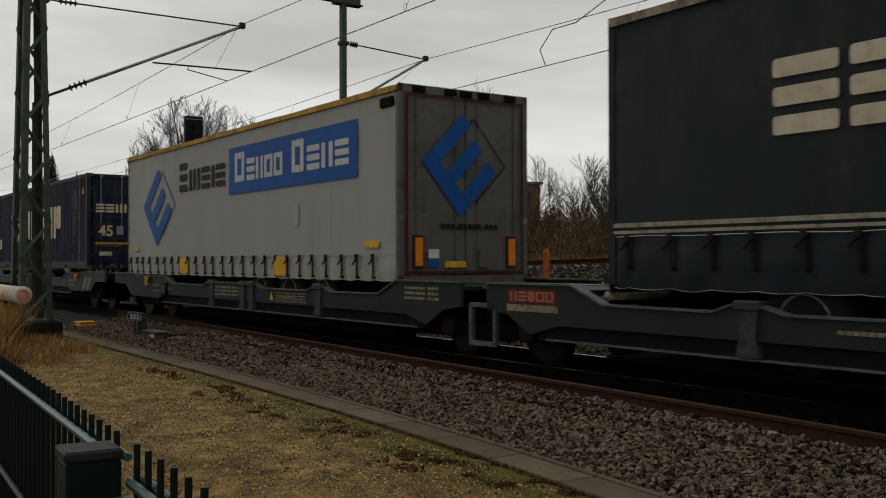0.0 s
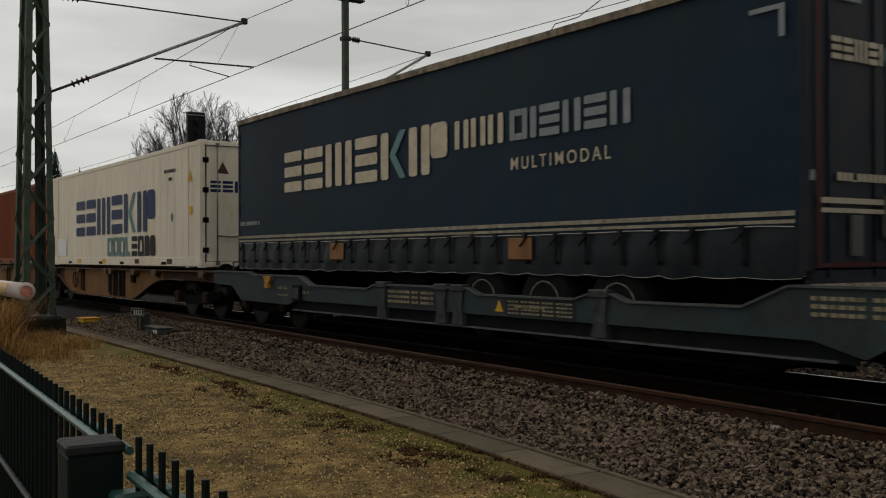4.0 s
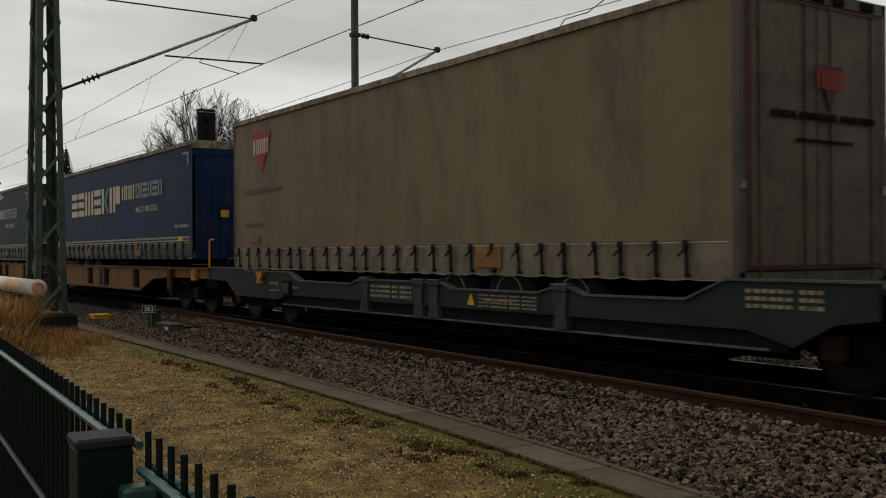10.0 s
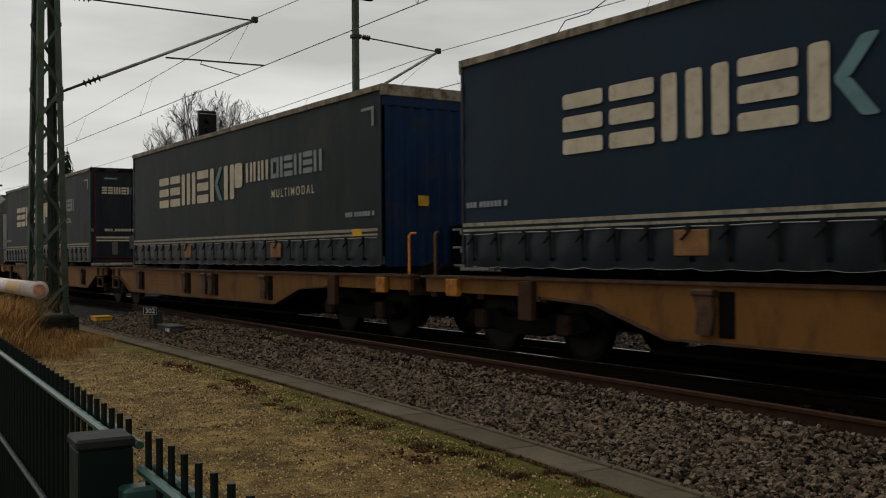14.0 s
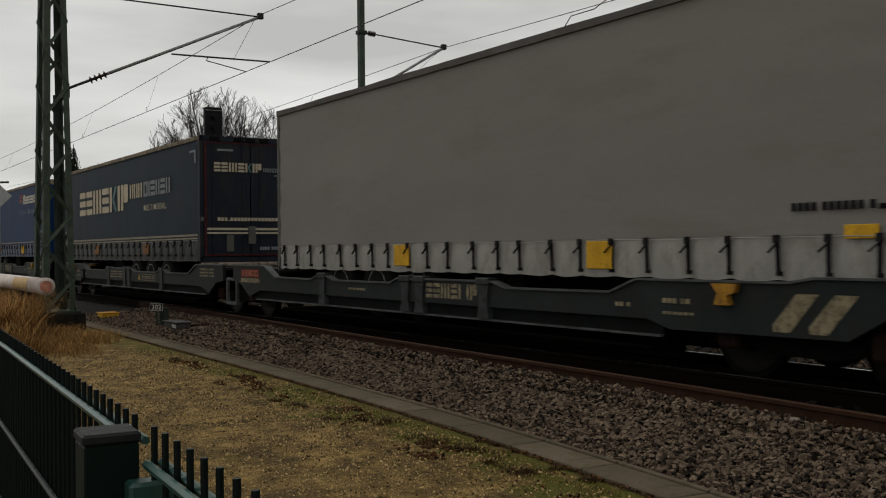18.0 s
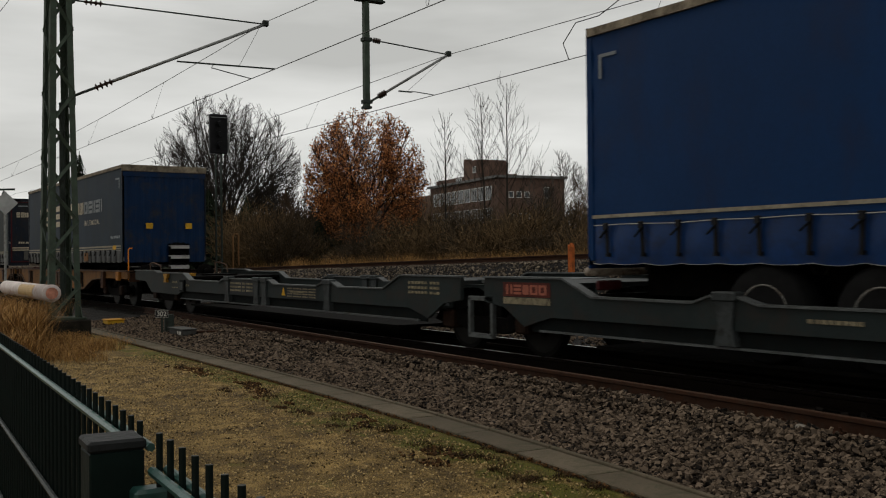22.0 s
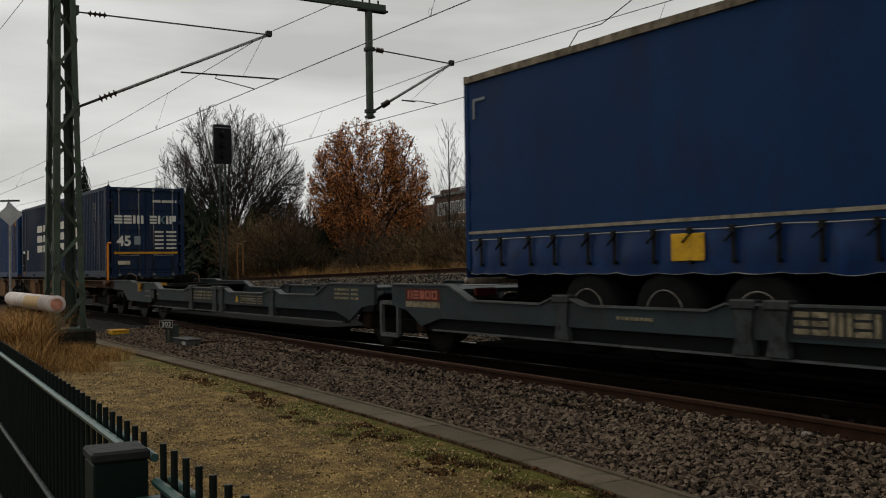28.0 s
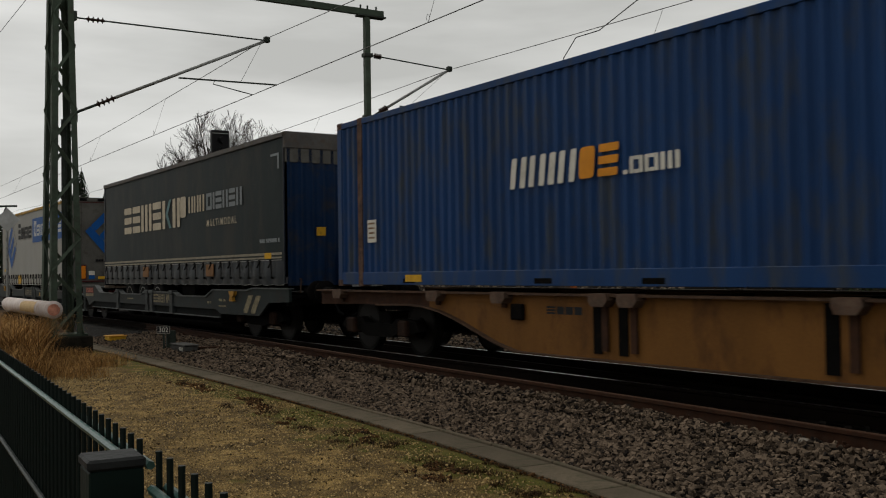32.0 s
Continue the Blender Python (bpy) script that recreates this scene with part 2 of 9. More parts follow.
def ground_paint():
    """Trodden grit with moss."""
    m, n, l, b = nodes_of("grit_and_moss")
    co = n.new("ShaderNodeTexCoord")
    tex = {}
    for name, scale, detail, rough in (("big", 0.55, 5, 0.6), ("mid", 3.0, 8, 0.7), ("fine", 95, 5, 0.8), ("moss", 1.6, 8, 0.68)):
        t = n.new("ShaderNodeTexNoise")
        t.inputs["Scale"].default_value, t.inputs["Detail"].default_value, t.inputs["Roughness"].default_value = scale, detail, rough
        l.new(co.outputs["Object"], t.inputs[0])
        tex[name] = t
    ramp = n.new("ShaderNodeValToRGB")
    r = ramp.color_ramp
    r.elements[0].position, r.elements[0].color = 0.22, (0.017, 0.0092, 0.002, 1)
    r.elements[1].position, r.elements[1].color = 0.85, (0.42, 0.275, 0.095, 1)
    e = r.elements.new(0.5)
    e.color = (0.09, 0.055, 0.0135, 1)
    mix = n.new("ShaderNodeMath")
    mix.operation = "MULTIPLY_ADD"
    l.new(tex["fine"].outputs[0], mix.inputs[0])
    mix.inputs[1].default_value = 1.9
    add = n.new("ShaderNodeMath")
    add.operation = "MULTIPLY_ADD"
    l.new(tex["mid"].outputs[0], add.inputs[0])
    add.inputs[1].default_value, add.inputs[2].default_value = 1.1, -1.0
    l.new(add.outputs[0], mix.inputs[2])
    l.new(mix.outputs[0], ramp.inputs[0])
    # moss grows along the slabs and in loose patches
    sep = n.new("ShaderNodeSeparateXYZ")
    l.new(co.outputs["Object"], sep.inputs[0])
    bend = n.new("ShaderNodeMath")
    bend.operation = "MULTIPLY_ADD"
    l.new(sep.outputs["X"], bend.inputs[0])
    bend.inputs[1].default_value = 0.055
    l.new(sep.outputs["Y"], bend.inputs[2])
    band = n.new("ShaderNodeMapRange")
    l.new(bend.outputs[0], band.inputs[0])
    band.inputs[1].default_value, band.inputs[2].default_value = 3.55, 4.2
    band.inputs[3].default_value, band.inputs[4].default_value = -0.1, 0.1
    msum = n.new("ShaderNodeMath")
    l.new(tex["moss"].outputs[0], msum.inputs[0])
    l.new(band.outputs[0], msum.inputs[1])
    mramp = n.new("ShaderNodeValToRGB")
    mramp.color_ramp.elements[0].position, mramp.color_ramp.elements[1].position = 0.5, 0.58
    l.new(msum.outputs[0], mramp.inputs[0])
    green = n.new("ShaderNodeValToRGB")
    green.color_ramp.elements[0].color, green.color_ramp.elements[1].color = (0.012, 0.0115, 0.0014, 1), (0.125, 0.115, 0.009, 1)
    green.color_ramp.elements[0].position, green.color_ramp.elements[1].position = 0.35, 0.65
    l.new(tex["fine"].outputs[0], green.inputs[0])
    mm = n.new("ShaderNodeMixRGB")
    l.new(mramp.outputs[0], mm.inputs[0])
    l.new(ramp.outputs[0], mm.inputs[1])
    l.new(green.outputs[0], mm.inputs[2])
    l.new(mm.outputs[0], b.inputs["Base Color"])
    b.inputs["Roughness"].default_value, b.inputs["Specular IOR Level"].default_value = 0.95, 0.2
    bp = n.new("ShaderNodeBump")
    bp.inputs["Strength"].default_value, bp.inputs["Distance"].default_value = 0.7, 0.02
    l.new(tex["fine"].outputs[0], bp.inputs["Height"])
    l.new(bp.outputs[0], b.inputs["Normal"])
    return m


def stone_paint(name, low, high, island=True):
    """Broken stone: each piece has its own shade."""
    m, n, l, b = nodes_of(name)
    geo, co, nz = n.new("ShaderNodeNewGeometry"), n.new("ShaderNodeTexCoord"), n.new("ShaderNodeTexNoise")
    nz.inputs["Scale"].default_value, nz.inputs["Detail"].default_value = 30, 5
    l.new(co.outputs["Object"], nz.inputs[0])
    mix = n.new("ShaderNodeMath")
    mix.operation = "MULTIPLY_ADD"
    l.new(nz.outputs[0], mix.inputs[0])
    mix.inputs[1].default_value = 0.45
    l.new(geo.outputs["Random Per Island"], mix.inputs[2])
    ramp = n.new("ShaderNodeValToRGB")
    ramp.color_ramp.elements[0].position, ramp.color_ramp.elements[0].color = 0.32, (*low, 1)
    ramp.color_ramp.elements[1].position, ramp.color_ramp.elements[1].color = 1.0, (*high, 1)
    l.new(mix.outputs[0], ramp.inputs[0])
    l.new(ramp.outputs[0], b.inputs["Base Color"])
    b.inputs["Roughness"].default_value, b.inputs["Specular IOR Level"].default_value = 0.9, 0.1
    return m


M_grit = ground_paint()
M_ballast_bed = paint("ballast_bed", (0.008, 0.0068, 0.006), 0.95, vary=0.5, scale=9, fine=24, bump=0.9, depth=0.05, dirt=(0.007, 0.006, 0.005), dirt_amount=0.5)
M_scrub = paint("scrub_soil", (0.035, 0.027, 0.016), 0.95, vary=0.4, scale=0.8, fine=6, bump=0.6, depth=0.1, dirt=(0.02, 0.022, 0.01), dirt_amount=0.5)
M_ballast = stone_paint("ballast_stone", (0.006, 0.0042, 0.003), (0.135, 0.098, 0.068))
M_pebble = stone_paint("pebble", (0.04, 0.026, 0.009), (0.42, 0.3, 0.14))
M_rail_rust = paint("rusty_rail", (0.03, 0.0122, 0.006), 0.9, vary=0.35, scale=5, fine=80, dirt=(0.03, 0.018, 0.012), dirt_amount=0.5, bump=0.3)
M_rail_top = paint("rolled_rail_head", (0.5, 0.49, 0.48), 0.3, metal=0.9, vary=0.25, scale=4, stretch=(0.3, 3, 1))
M_rail_top_rust = paint("brown_rail_head", (0.058, 0.032, 0.02), 0.6, metal=0.2, vary=0.3, scale=4, stretch=(0.3, 3, 1))
M_sleeper = paint("old_sleeper", (0.006, 0.005, 0.004), 0.95, vary=0.4, scale=5, stretch=(4, 0.6, 1), bump=0.5)
M_ballast_bank = stone_paint("brownish_ballast_stone", (0.015, 0.012, 0.009), (0.17, 0.135, 0.1))
# Dark copy of the ballast stone that paints the shade under the train.
M_ballast_shaded = stone_paint("shaded_ballast_stone", (0.0025, 0.002, 0.0018), (0.016, 0.013, 0.011))
# Darker copy of the rail colour: shade under and behind the train, painted in.
M_rail_shaded = paint("shaded_rail", (0.006, 0.004, 0.003), 0.9, vary=0.35, scale=5, fine=80, spec=0.03)
M_slab = paint("concrete_slab", (0.082, 0.065, 0.044), 0.9, vary=0.25, scale=2.5, fine=70, bump=0.4, dirt=(0.045, 0.042, 0.024), dirt_amount=0.5, per_object=0.18)


def ground():
    xs = [-1500, -700, -300, -160, -100, -75] + [-60 + 0.75 * k for k in range(0, 94)] + [14, 22, 40, 90, 300, 900]
    ys = [-900, -300, -80, -30, -12, -5] + [-3 + 0.5 * k for k in range(0, 15)]
    verts, faces, mats = [], [], []
    rel = [("k", -0.4), ("k", 0.02), ("k", 0.4), ("k", 0.8), ("k", 1.25)]
    more = [8.0, 9.0, 10.5, 12, 13.2, 14.6, 15.4, 16.0, 16.4, 16.8, 17.2, 17.6, 18.4, 20, 21.6, 22.6, 24, 25.5, 28, 32, 38, 46, 58, 75, 100, 140, 220, 400, 900, 1800]
    columns = ys + rel + more
    for x in xs:
        ky = kerb_y(max(-60, min(10, x)))
        for c in columns:
            y = ky + c[1] if isinstance(c, tuple) else c
            if not isinstance(c, tuple) and c in ys:
                y = min(c, ky - 0.42 - 0.01 * (len(ys) - ys.index(c)))
            verts.append((x, y, ground_z(x, y)))
    w = len(columns)
    for i in range(len(xs) - 1):
        for j in range(w - 1):
            faces.append((i * w + j, (i + 1) * w + j, (i + 1) * w + j + 1, i * w + j + 1))
            y = verts[i * w + j][1]
            mats.append(0 if j < len(ys) + 1 else 1 if y < 21.5 else 2)
    me = bpy.data.meshes.new("ground")
    me.from_pydata(verts, [], faces)
    for mt in (M_grit, M_ballast_bed, M_scrub):
        me.materials.append(mt)
    me.polygons.foreach_set("material_index", mats)
    for p in me.polygons:
        p.use_smooth = True
    tagged(new("ground", me), "trodden yellowish grit with moss beside stony track bed", "ground", kind="structure")


ground()

RAIL = [(-0.0625, -0.165), (0.0625, -0.165), (0.0625, -0.153), (0.012, -0.138), (0.009, -0.05), (0.035, -0.038), (0.036, -0.006), (0.028, 0.0), (-0.028, 0.0), (-0.036, -0.006), (-0.035, -0.038), (-0.009, -0.05), (-0.012, -0.138), (-0.0625, -0.153)]


def rail(parent, path, top, web):
    """A rail swept along points; the head is another material."""
    bm = bmesh.new()
    rings = []
    for i, p in enumerate(path):
        d = Vector(path[min(i + 1, len(path) - 1)]) - Vector(path[max(i - 1, 0)])
        side = Vector((-d.y, d.x, 0)).normalized()
        rings.append([bm.verts.new(Vector(p) + side * a + Vector((0, 0, b))) for a, b in RAIL])
    n = len(RAIL)
    for a, b in zip(rings, rings[1:]):
        for k in range(n):
            f = bm.faces.new((a[k], b[k], b[(k + 1) % n], a[(k + 1) % n]))
            f.material_index = 1 if k == 7 else 0
    bm.faces.new(rings[0])
    bm.faces.new(rings[-1][::-1])
    return part("rail", bm, [web, top], parent)


def track(name, label, line, height, x0, x1, top, sleepers, clips, web):
    ob = thing(name, 0, 0, 0, label, "railway track")
    xs = [x0 + 1.5 * k for k in range(int((x1 - x0) / 1.5) + 1)]
    for off in (0.0, 1.506):
        rail(ob, [(x, line(x) + off, height(x)) for x in xs], top if web[int(off)] is not M_rail_shaded or top is M_rail_top else M_rail_shaded, web[int(off)])
    if sleepers:
        k = 0
        x = sleepers[0]
        while x < sleepers[1]:
            y, z = line(x), height(x)
            a = math.atan2(line(x + 0.5) - line(x - 0.5), 1.0)
            shared("sleeper", lambda: box(-0.13, 0.13, -1.3, 1.3, -0.14, 0.0, 0.012), M_sleeper, "sleeper", ob, Matrix.Translation((x, y + 0.753, z - 0.163)) @ Matrix.Rotation(a, 4, "Z"))
            if clips:
                for side in (-0.1, 0.1):
                    shared("clip", clip_bm, M_rail_rust, "rail_clip", ob, Matrix.Translation((x, y + side, z - 0.16)) @ Matrix.Rotation(0 if side < 0 else math.pi, 4, "Z"))
            x += 0.62
    return ob


def clip_bm():
    bm = bmesh.new()
    add_box(bm, -0.08, 0.08, -0.06, 0.04, 0.0, 0.02, 0.004)
    add_box(bm, -0.035, 0.035, -0.03, 0.05, 0.02, 0.045, 0.006)
    add_tube(bm, [(0, -0.01, 0.02), (0, -0.01, 0.075)], 0.016, 6)
    return bm


flat_level = lambda x: 0.0
track("main_track", "main railway track with shiny worn rails under the train", lambda x: 8.597 + bend(x), flat_level, -120, 30, M_rail_top, (-40, 4), False, (M_rail_shaded, M_rail_shaded))
track("siding_track", "rusty siding rails that branch from the main track", siding_y, flat_level, -33, 8, M_rail_top_rust, (-27, 4), True, (M_rail_rust, M_rail_shaded))
track("second_track", "second railway track beyond the train", lambda x: 13.45, flat_level, -120, 30, M_rail_top, None, False, (M_rail_shaded, M_rail_shaded))
track("ramp_track", "raised railway track on a stony bank", lambda x: 18.75, far_track_z, -150, 40, M_rail_top_rust, (-48, -6), False, (M_rail_rust, M_rail_rust))


# ---- train materials ----
BROWN_DIRT, BLACK_DIRT = (0.07, 0.05, 0.035), (0.02, 0.019, 0.018)
M_navy = paint("navy_curtain", (0.0048, 0.0142, 0.0255), 0.6, vary=0.25, scale=0.9, fine=25, dirt=(0.0105, 0.0165, 0.0215), dirt_amount=0.4, stretch=(0.7, 1, 0.35), bump=0.08)
M_navy_old = paint("faded_navy_curtain", (0.0095, 0.0155, 0.0162), 0.6, vary=0.25, scale=0.8, fine=25, dirt=(0.026, 0.0255, 0.0215), dirt_amount=0.55, stretch=(0.9, 1, 0.3), bump=0.08)
M_royal = paint("blue_curtain", (0.002, 0.0205, 0.072), 0.6, vary=0.2, scale=0.8, fine=25, dirt=(0.00864, 0.0173, 0.0504), dirt_amount=0.4, stretch=(0.7, 1, 0.35), bump=0.08)
M_samblue = paint("dark_blue_curtain", (0.003, 0.014, 0.042), 0.6, vary=0.2, scale=0.8, fine=25, dirt=(0.0101, 0.0158, 0.036), dirt_amount=0.4, stretch=(0.7, 1, 0.35), bump=0.08)
M_white_curtain = paint("dirty_white_curtain", (0.235, 0.232, 0.216), 0.6, vary=0.07, scale=0.7, fine=22, dirt=(0.205, 0.2, 0.183), dirt_amount=0.35, stretch=(1.3, 1, 0.2), bump=0.1)
M_plain_curtain = paint("dull_white_curtain", (0.168, 0.161, 0.148), 0.6, vary=0.09, scale=0.6, fine=22, dirt=(0.142, 0.134, 0.118), dirt_amount=0.35, stretch=(0.3, 1, 1.2), bump=0.1)
M_beige = paint("brownish_curtain", (0.124, 0.093, 0.053), 0.6, vary=0.16, scale=0.7, fine=22, dirt=(0.072, 0.0576, 0.0468), dirt_amount=0.45, stretch=(0.8, 1, 0.3), bump=0.08)
M_door_grey = paint("grey_door", (0.081, 0.0783, 0.0702), 0.5, vary=0.16, scale=1.3, dirt=(0.0504, 0.0432, 0.036), dirt_amount=0.4, bump=0.05)
M_door_brown = paint("dull_brown_door", (0.068, 0.055, 0.04), 0.5, vary=0.2, scale=1.3, dirt=(0.036, 0.0288, 0.0245), dirt_amount=0.4, bump=0.05)
M_door_navy = paint("dusty_navy_door", (0.0108, 0.0145, 0.0222), 0.5, vary=0.25, scale=1.1, dirt=(0.0252, 0.0216, 0.0187), dirt_amount=0.5, stretch=(1, 1, 0.4), bump=0.05)
M_panel_white = paint("white_front_panel", (0.294, 0.288, 0.275), 0.45, vary=0.12, scale=1.6, dirt=(0.141, 0.128, 0.109), dirt_amount=0.35, bump=0.05)
M_front_blue = paint("blue_front_panel", (0.002, 0.014, 0.045), 0.5, vary=0.22, scale=1.2, dirt=(0.0216, 0.0216, 0.0252), dirt_amount=0.4, bump=0.05)
M_front_grey = paint("grey_front_panel", (0.088, 0.094, 0.088), 0.5, vary=0.22, scale=1.2, dirt=(0.045, 0.043, 0.038), dirt_amount=0.45, bump=0.05)
M_reflector = paint("red_reflector", (0.4, 0.02, 0.012), 0.3, vary=0.1, scale=6, spec=0.5)
M_rail_cream = paint("weathered_roof_edge", (0.187, 0.155, 0.112), 0.75, vary=0.4, scale=2.5, dirt=(0.0504, 0.0396, 0.0288), dirt_amount=0.6, stretch=(1.5, 1, 1))
M_rail_yellow = paint("yellow_roof_edge", (0.324, 0.194, 0.036), 0.7, vary=0.3, scale=2.5, dirt=(0.072, 0.0576, 0.036), dirt_amount=0.5)
M_rail_grey = paint("grey_roof_edge", (0.072, 0.0684, 0.0648), 0.6, vary=0.3, scale=2.5, dirt=BROWN_DIRT, dirt_amount=0.5)
M_roof = paint("roof_sheet", (0.216, 0.202, 0.173), 0.7, vary=0.3, scale=1.2, dirt=BROWN_DIRT, dirt_amount=0.5)
M_black = paint("black_rubber", (0.00576, 0.00576, 0.00576), 0.8, spec=0.03, vary=0.3, scale=8)
M_strap = paint("dark_strap", (0.0072, 0.0072, 0.00756), 0.7, vary=0.4, scale=9, per_object=0.4)
M_cord = paint("pale_cord", (0.252, 0.245, 0.23), 0.7, vary=0.2)
M_steel = paint("dull_steel", (0.144, 0.144, 0.144), 0.45, metal=0.7, vary=0.3, scale=6, dirt=BROWN_DIRT, dirt_amount=0.4)
# Near-black for sooty undersides; also paints the shade in slots, bays and openings.
M_under = paint("soot_and_shade_black", (0.0035, 0.0032, 0.003), 0.85, spec=0.03, vary=0.4, scale=4, dirt=(0.011, 0.00825, 0.0055), dirt_amount=0.3)
M_tyre = paint("tyre", (0.0072, 0.0072, 0.0072), 0.85, spec=0.03, vary=0.3, scale=10)
M_rim = paint("wheel_rim", (0.13, 0.125, 0.115), 0.45, metal=0.5, spec=0.2, vary=0.3, scale=8, dirt=BROWN_DIRT, dirt_amount=0.5)
M_bumper = paint("chalky_bumper", (0.198, 0.165, 0.132), 0.7, vary=0.35, scale=4, dirt=(0.066, 0.033, 0.0193), dirt_amount=0.5)
M_red_tape = paint("dusty_red_tape", (0.05, 0.006, 0.007), 0.5, vary=0.3, scale=4, dirt=(0.0576, 0.0216, 0.0216), dirt_amount=0.5)
M_orange = paint("orange_plate", (0.527, 0.17, 0.0127), 0.5, vary=0.15, scale=5)
M_yellow = paint("yellow_patch", (0.468, 0.264, 0.017), 0.55, vary=0.2, scale=5, dirt=(0.17, 0.0935, 0.0255), dirt_amount=0.3)
M_tan_patch = paint("brown_patch", (0.158, 0.0792, 0.0324), 0.65, vary=0.3, scale=5)
M_ink_white = paint("white_print", (0.493, 0.476, 0.425), 0.6, vary=0.12, scale=3, dirt=(0.36, 0.33, 0.27), dirt_amount=0.3)
M_clean_white = paint("clean_white_panel", (0.56, 0.555, 0.54), 0.45, vary=0.05, scale=2)
M_ink_cream = paint("cream_print", (0.391, 0.34, 0.255), 0.6, vary=0.15, scale=3, dirt=(0.26, 0.22, 0.155), dirt_amount=0.35)
M_ink_grey = paint("grey_print", (0.17, 0.187, 0.196), 0.6, vary=0.15, scale=3)
M_ink_teal = paint("teal_print", (0.0935, 0.17, 0.178), 0.6, vary=0.15, scale=3)
M_ink_black = paint("black_print", (0.007, 0.007, 0.008), 0.6, vary=0.2, scale=3)
M_ink_navy = paint("navy_print", (0.0102, 0.0221, 0.0638), 0.55, vary=0.15, scale=3)
M_ink_blue = paint("blue_print", (0.006, 0.06, 0.22), 0.55, vary=0.12, scale=2)
M_ink_red = paint("red_print", (0.2, 0.03, 0.018), 0.55, vary=0.15, scale=3)
M_ink_orange = paint("orange_print", (0.51, 0.204, 0.017), 0.55, vary=0.15, scale=3)
M_repair = paint("pale_repair", (0.269, 0.262, 0.25), 0.55, vary=0.08, scale=3)
M_stripe = paint("stripe", (0.216, 0.194, 0.144), 0.6, vary=0.25, scale=4, dirt=(0.072, 0.0612, 0.0432), dirt_amount=0.4)
M_skirt_white = paint("dusty_white_skirt", (0.25, 0.243, 0.224), 0.6, vary=0.16, scale=2.0, fine=30, dirt=(0.16, 0.15, 0.13), dirt_amount=0.4, stretch=(1, 1, 0.5), bump=0.1)
M_skirt_beige = paint("grimy_beige_skirt", (0.13, 0.108, 0.078), 0.6, vary=0.25, scale=2.0, fine=30, dirt=(0.055, 0.042, 0.028), dirt_amount=0.45, stretch=(1, 1, 0.5), bump=0.1)
M_skirt_navy = paint("shiny_navy_skirt", (0.0042, 0.0085, 0.0125), 0.42, vary=0.3, scale=2.0, fine=30, dirt=(0.011, 0.012, 0.012), dirt_amount=0.45, bump=0.1, spec=0.14)
M_skirt_royal = paint("shiny_blue_skirt", (0.002, 0.02, 0.078), 0.4, vary=0.25, scale=2.0, fine=30, dirt=(0.005, 0.012, 0.038), dirt_amount=0.45, bump=0.1, spec=0.16)
M_board_red = paint("faded_red_board", (0.075, 0.016, 0.011), 0.65, vary=0.3, scale=5, dirt=(0.03, 0.012, 0.009), dirt_amount=0.5)
M_board_shape = paint("pale_red_print", (0.26, 0.085, 0.055), 0.65, vary=0.25, scale=5)
M_dull = paint("dull_yellowish_print", (0.19, 0.16, 0.1), 0.7, vary=0.3, scale=5, dirt=(0.04, 0.035, 0.025), dirt_amount=0.5)
M_ink_pale = paint("pale_print_on_blue", (0.36, 0.37, 0.37), 0.6, vary=0.1, scale=3)
M_dark_panel = paint("dark_panel", (0.0144, 0.0158, 0.0173), 0.6, vary=0.3, scale=3)
M_wagon = paint("grey_green_wagon_paint", (0.0125, 0.0175, 0.0172), 0.6, vary=0.25, scale=1.5, fine=40, dirt=(0.0193, 0.0165, 0.0143), dirt_amount=0.5)
M_wagon_edge = paint("worn_wagon_edge", (0.062, 0.067, 0.066), 0.5, vary=0.3, scale=2.5, dirt=(0.0275, 0.0248, 0.022), dirt_amount=0.4)
M_ochre = paint("ochre_wagon_paint", (0.122, 0.054, 0.0125), 0.65, vary=0.22, scale=0.8, fine=40, dirt=(0.06, 0.025, 0.008), dirt_amount=0.4, stretch=(1.3, 1, 0.55))
M_ochre_edge = paint("rusty_beam_edge", (0.0561, 0.0318, 0.0187), 0.7, vary=0.35, scale=3, dirt=(0.0275, 0.0165, 0.0121), dirt_amount=0.5)
M_rust = paint("rust", (0.038, 0.0175, 0.0095), 0.85, vary=0.35, scale=4, dirt=(0.0248, 0.0138, 0.0099), dirt_amount=0.5)
M_pale_rust = paint("scraped_metal", (0.075, 0.05, 0.036), 0.7, vary=0.4, scale=5, dirt=(0.072, 0.036, 0.0216), dirt_amount=0.5)
M_wheel = paint("wheel_steel", (0.005, 0.0045, 0.004), 0.6, metal=0.3, spec=0.03, vary=0.3, scale=6)
M_tread = paint("polished_tread", (0.012, 0.011, 0.01), 0.6, metal=0.5, vary=0.15, scale=6)
M_cont_navy = paint("navy_container", (0.0055, 0.0152, 0.039), 0.5, vary=0.16, scale=1.2, dirt=(0.0252, 0.0252, 0.0324), dirt_amount=0.4, stretch=(1, 1, 0.4), bump=0.08)
M_cont_dark = paint("dull_navy_container", (0.00648, 0.0122, 0.0288), 0.55, vary=0.2, scale=1.2, dirt=(0.0324, 0.0302, 0.0302), dirt_amount=0.5, stretch=(1, 1, 0.4), bump=0.08)
M_cont_blue = paint("blue_container", (0.0072, 0.0324, 0.104), 0.5, vary=0.2, scale=1.0, dirt=(0.036, 0.0432, 0.0504), dirt_amount=0.45, stretch=(1.2, 1, 0.3), bump=0.08)
M_cont_red = paint("oxide_red_container", (0.135, 0.028, 0.006), 0.6, vary=0.16, scale=1.2, dirt=(0.0864, 0.018, 0.0101), dirt_amount=0.4, stretch=(1, 1, 0.4), bump=0.08)
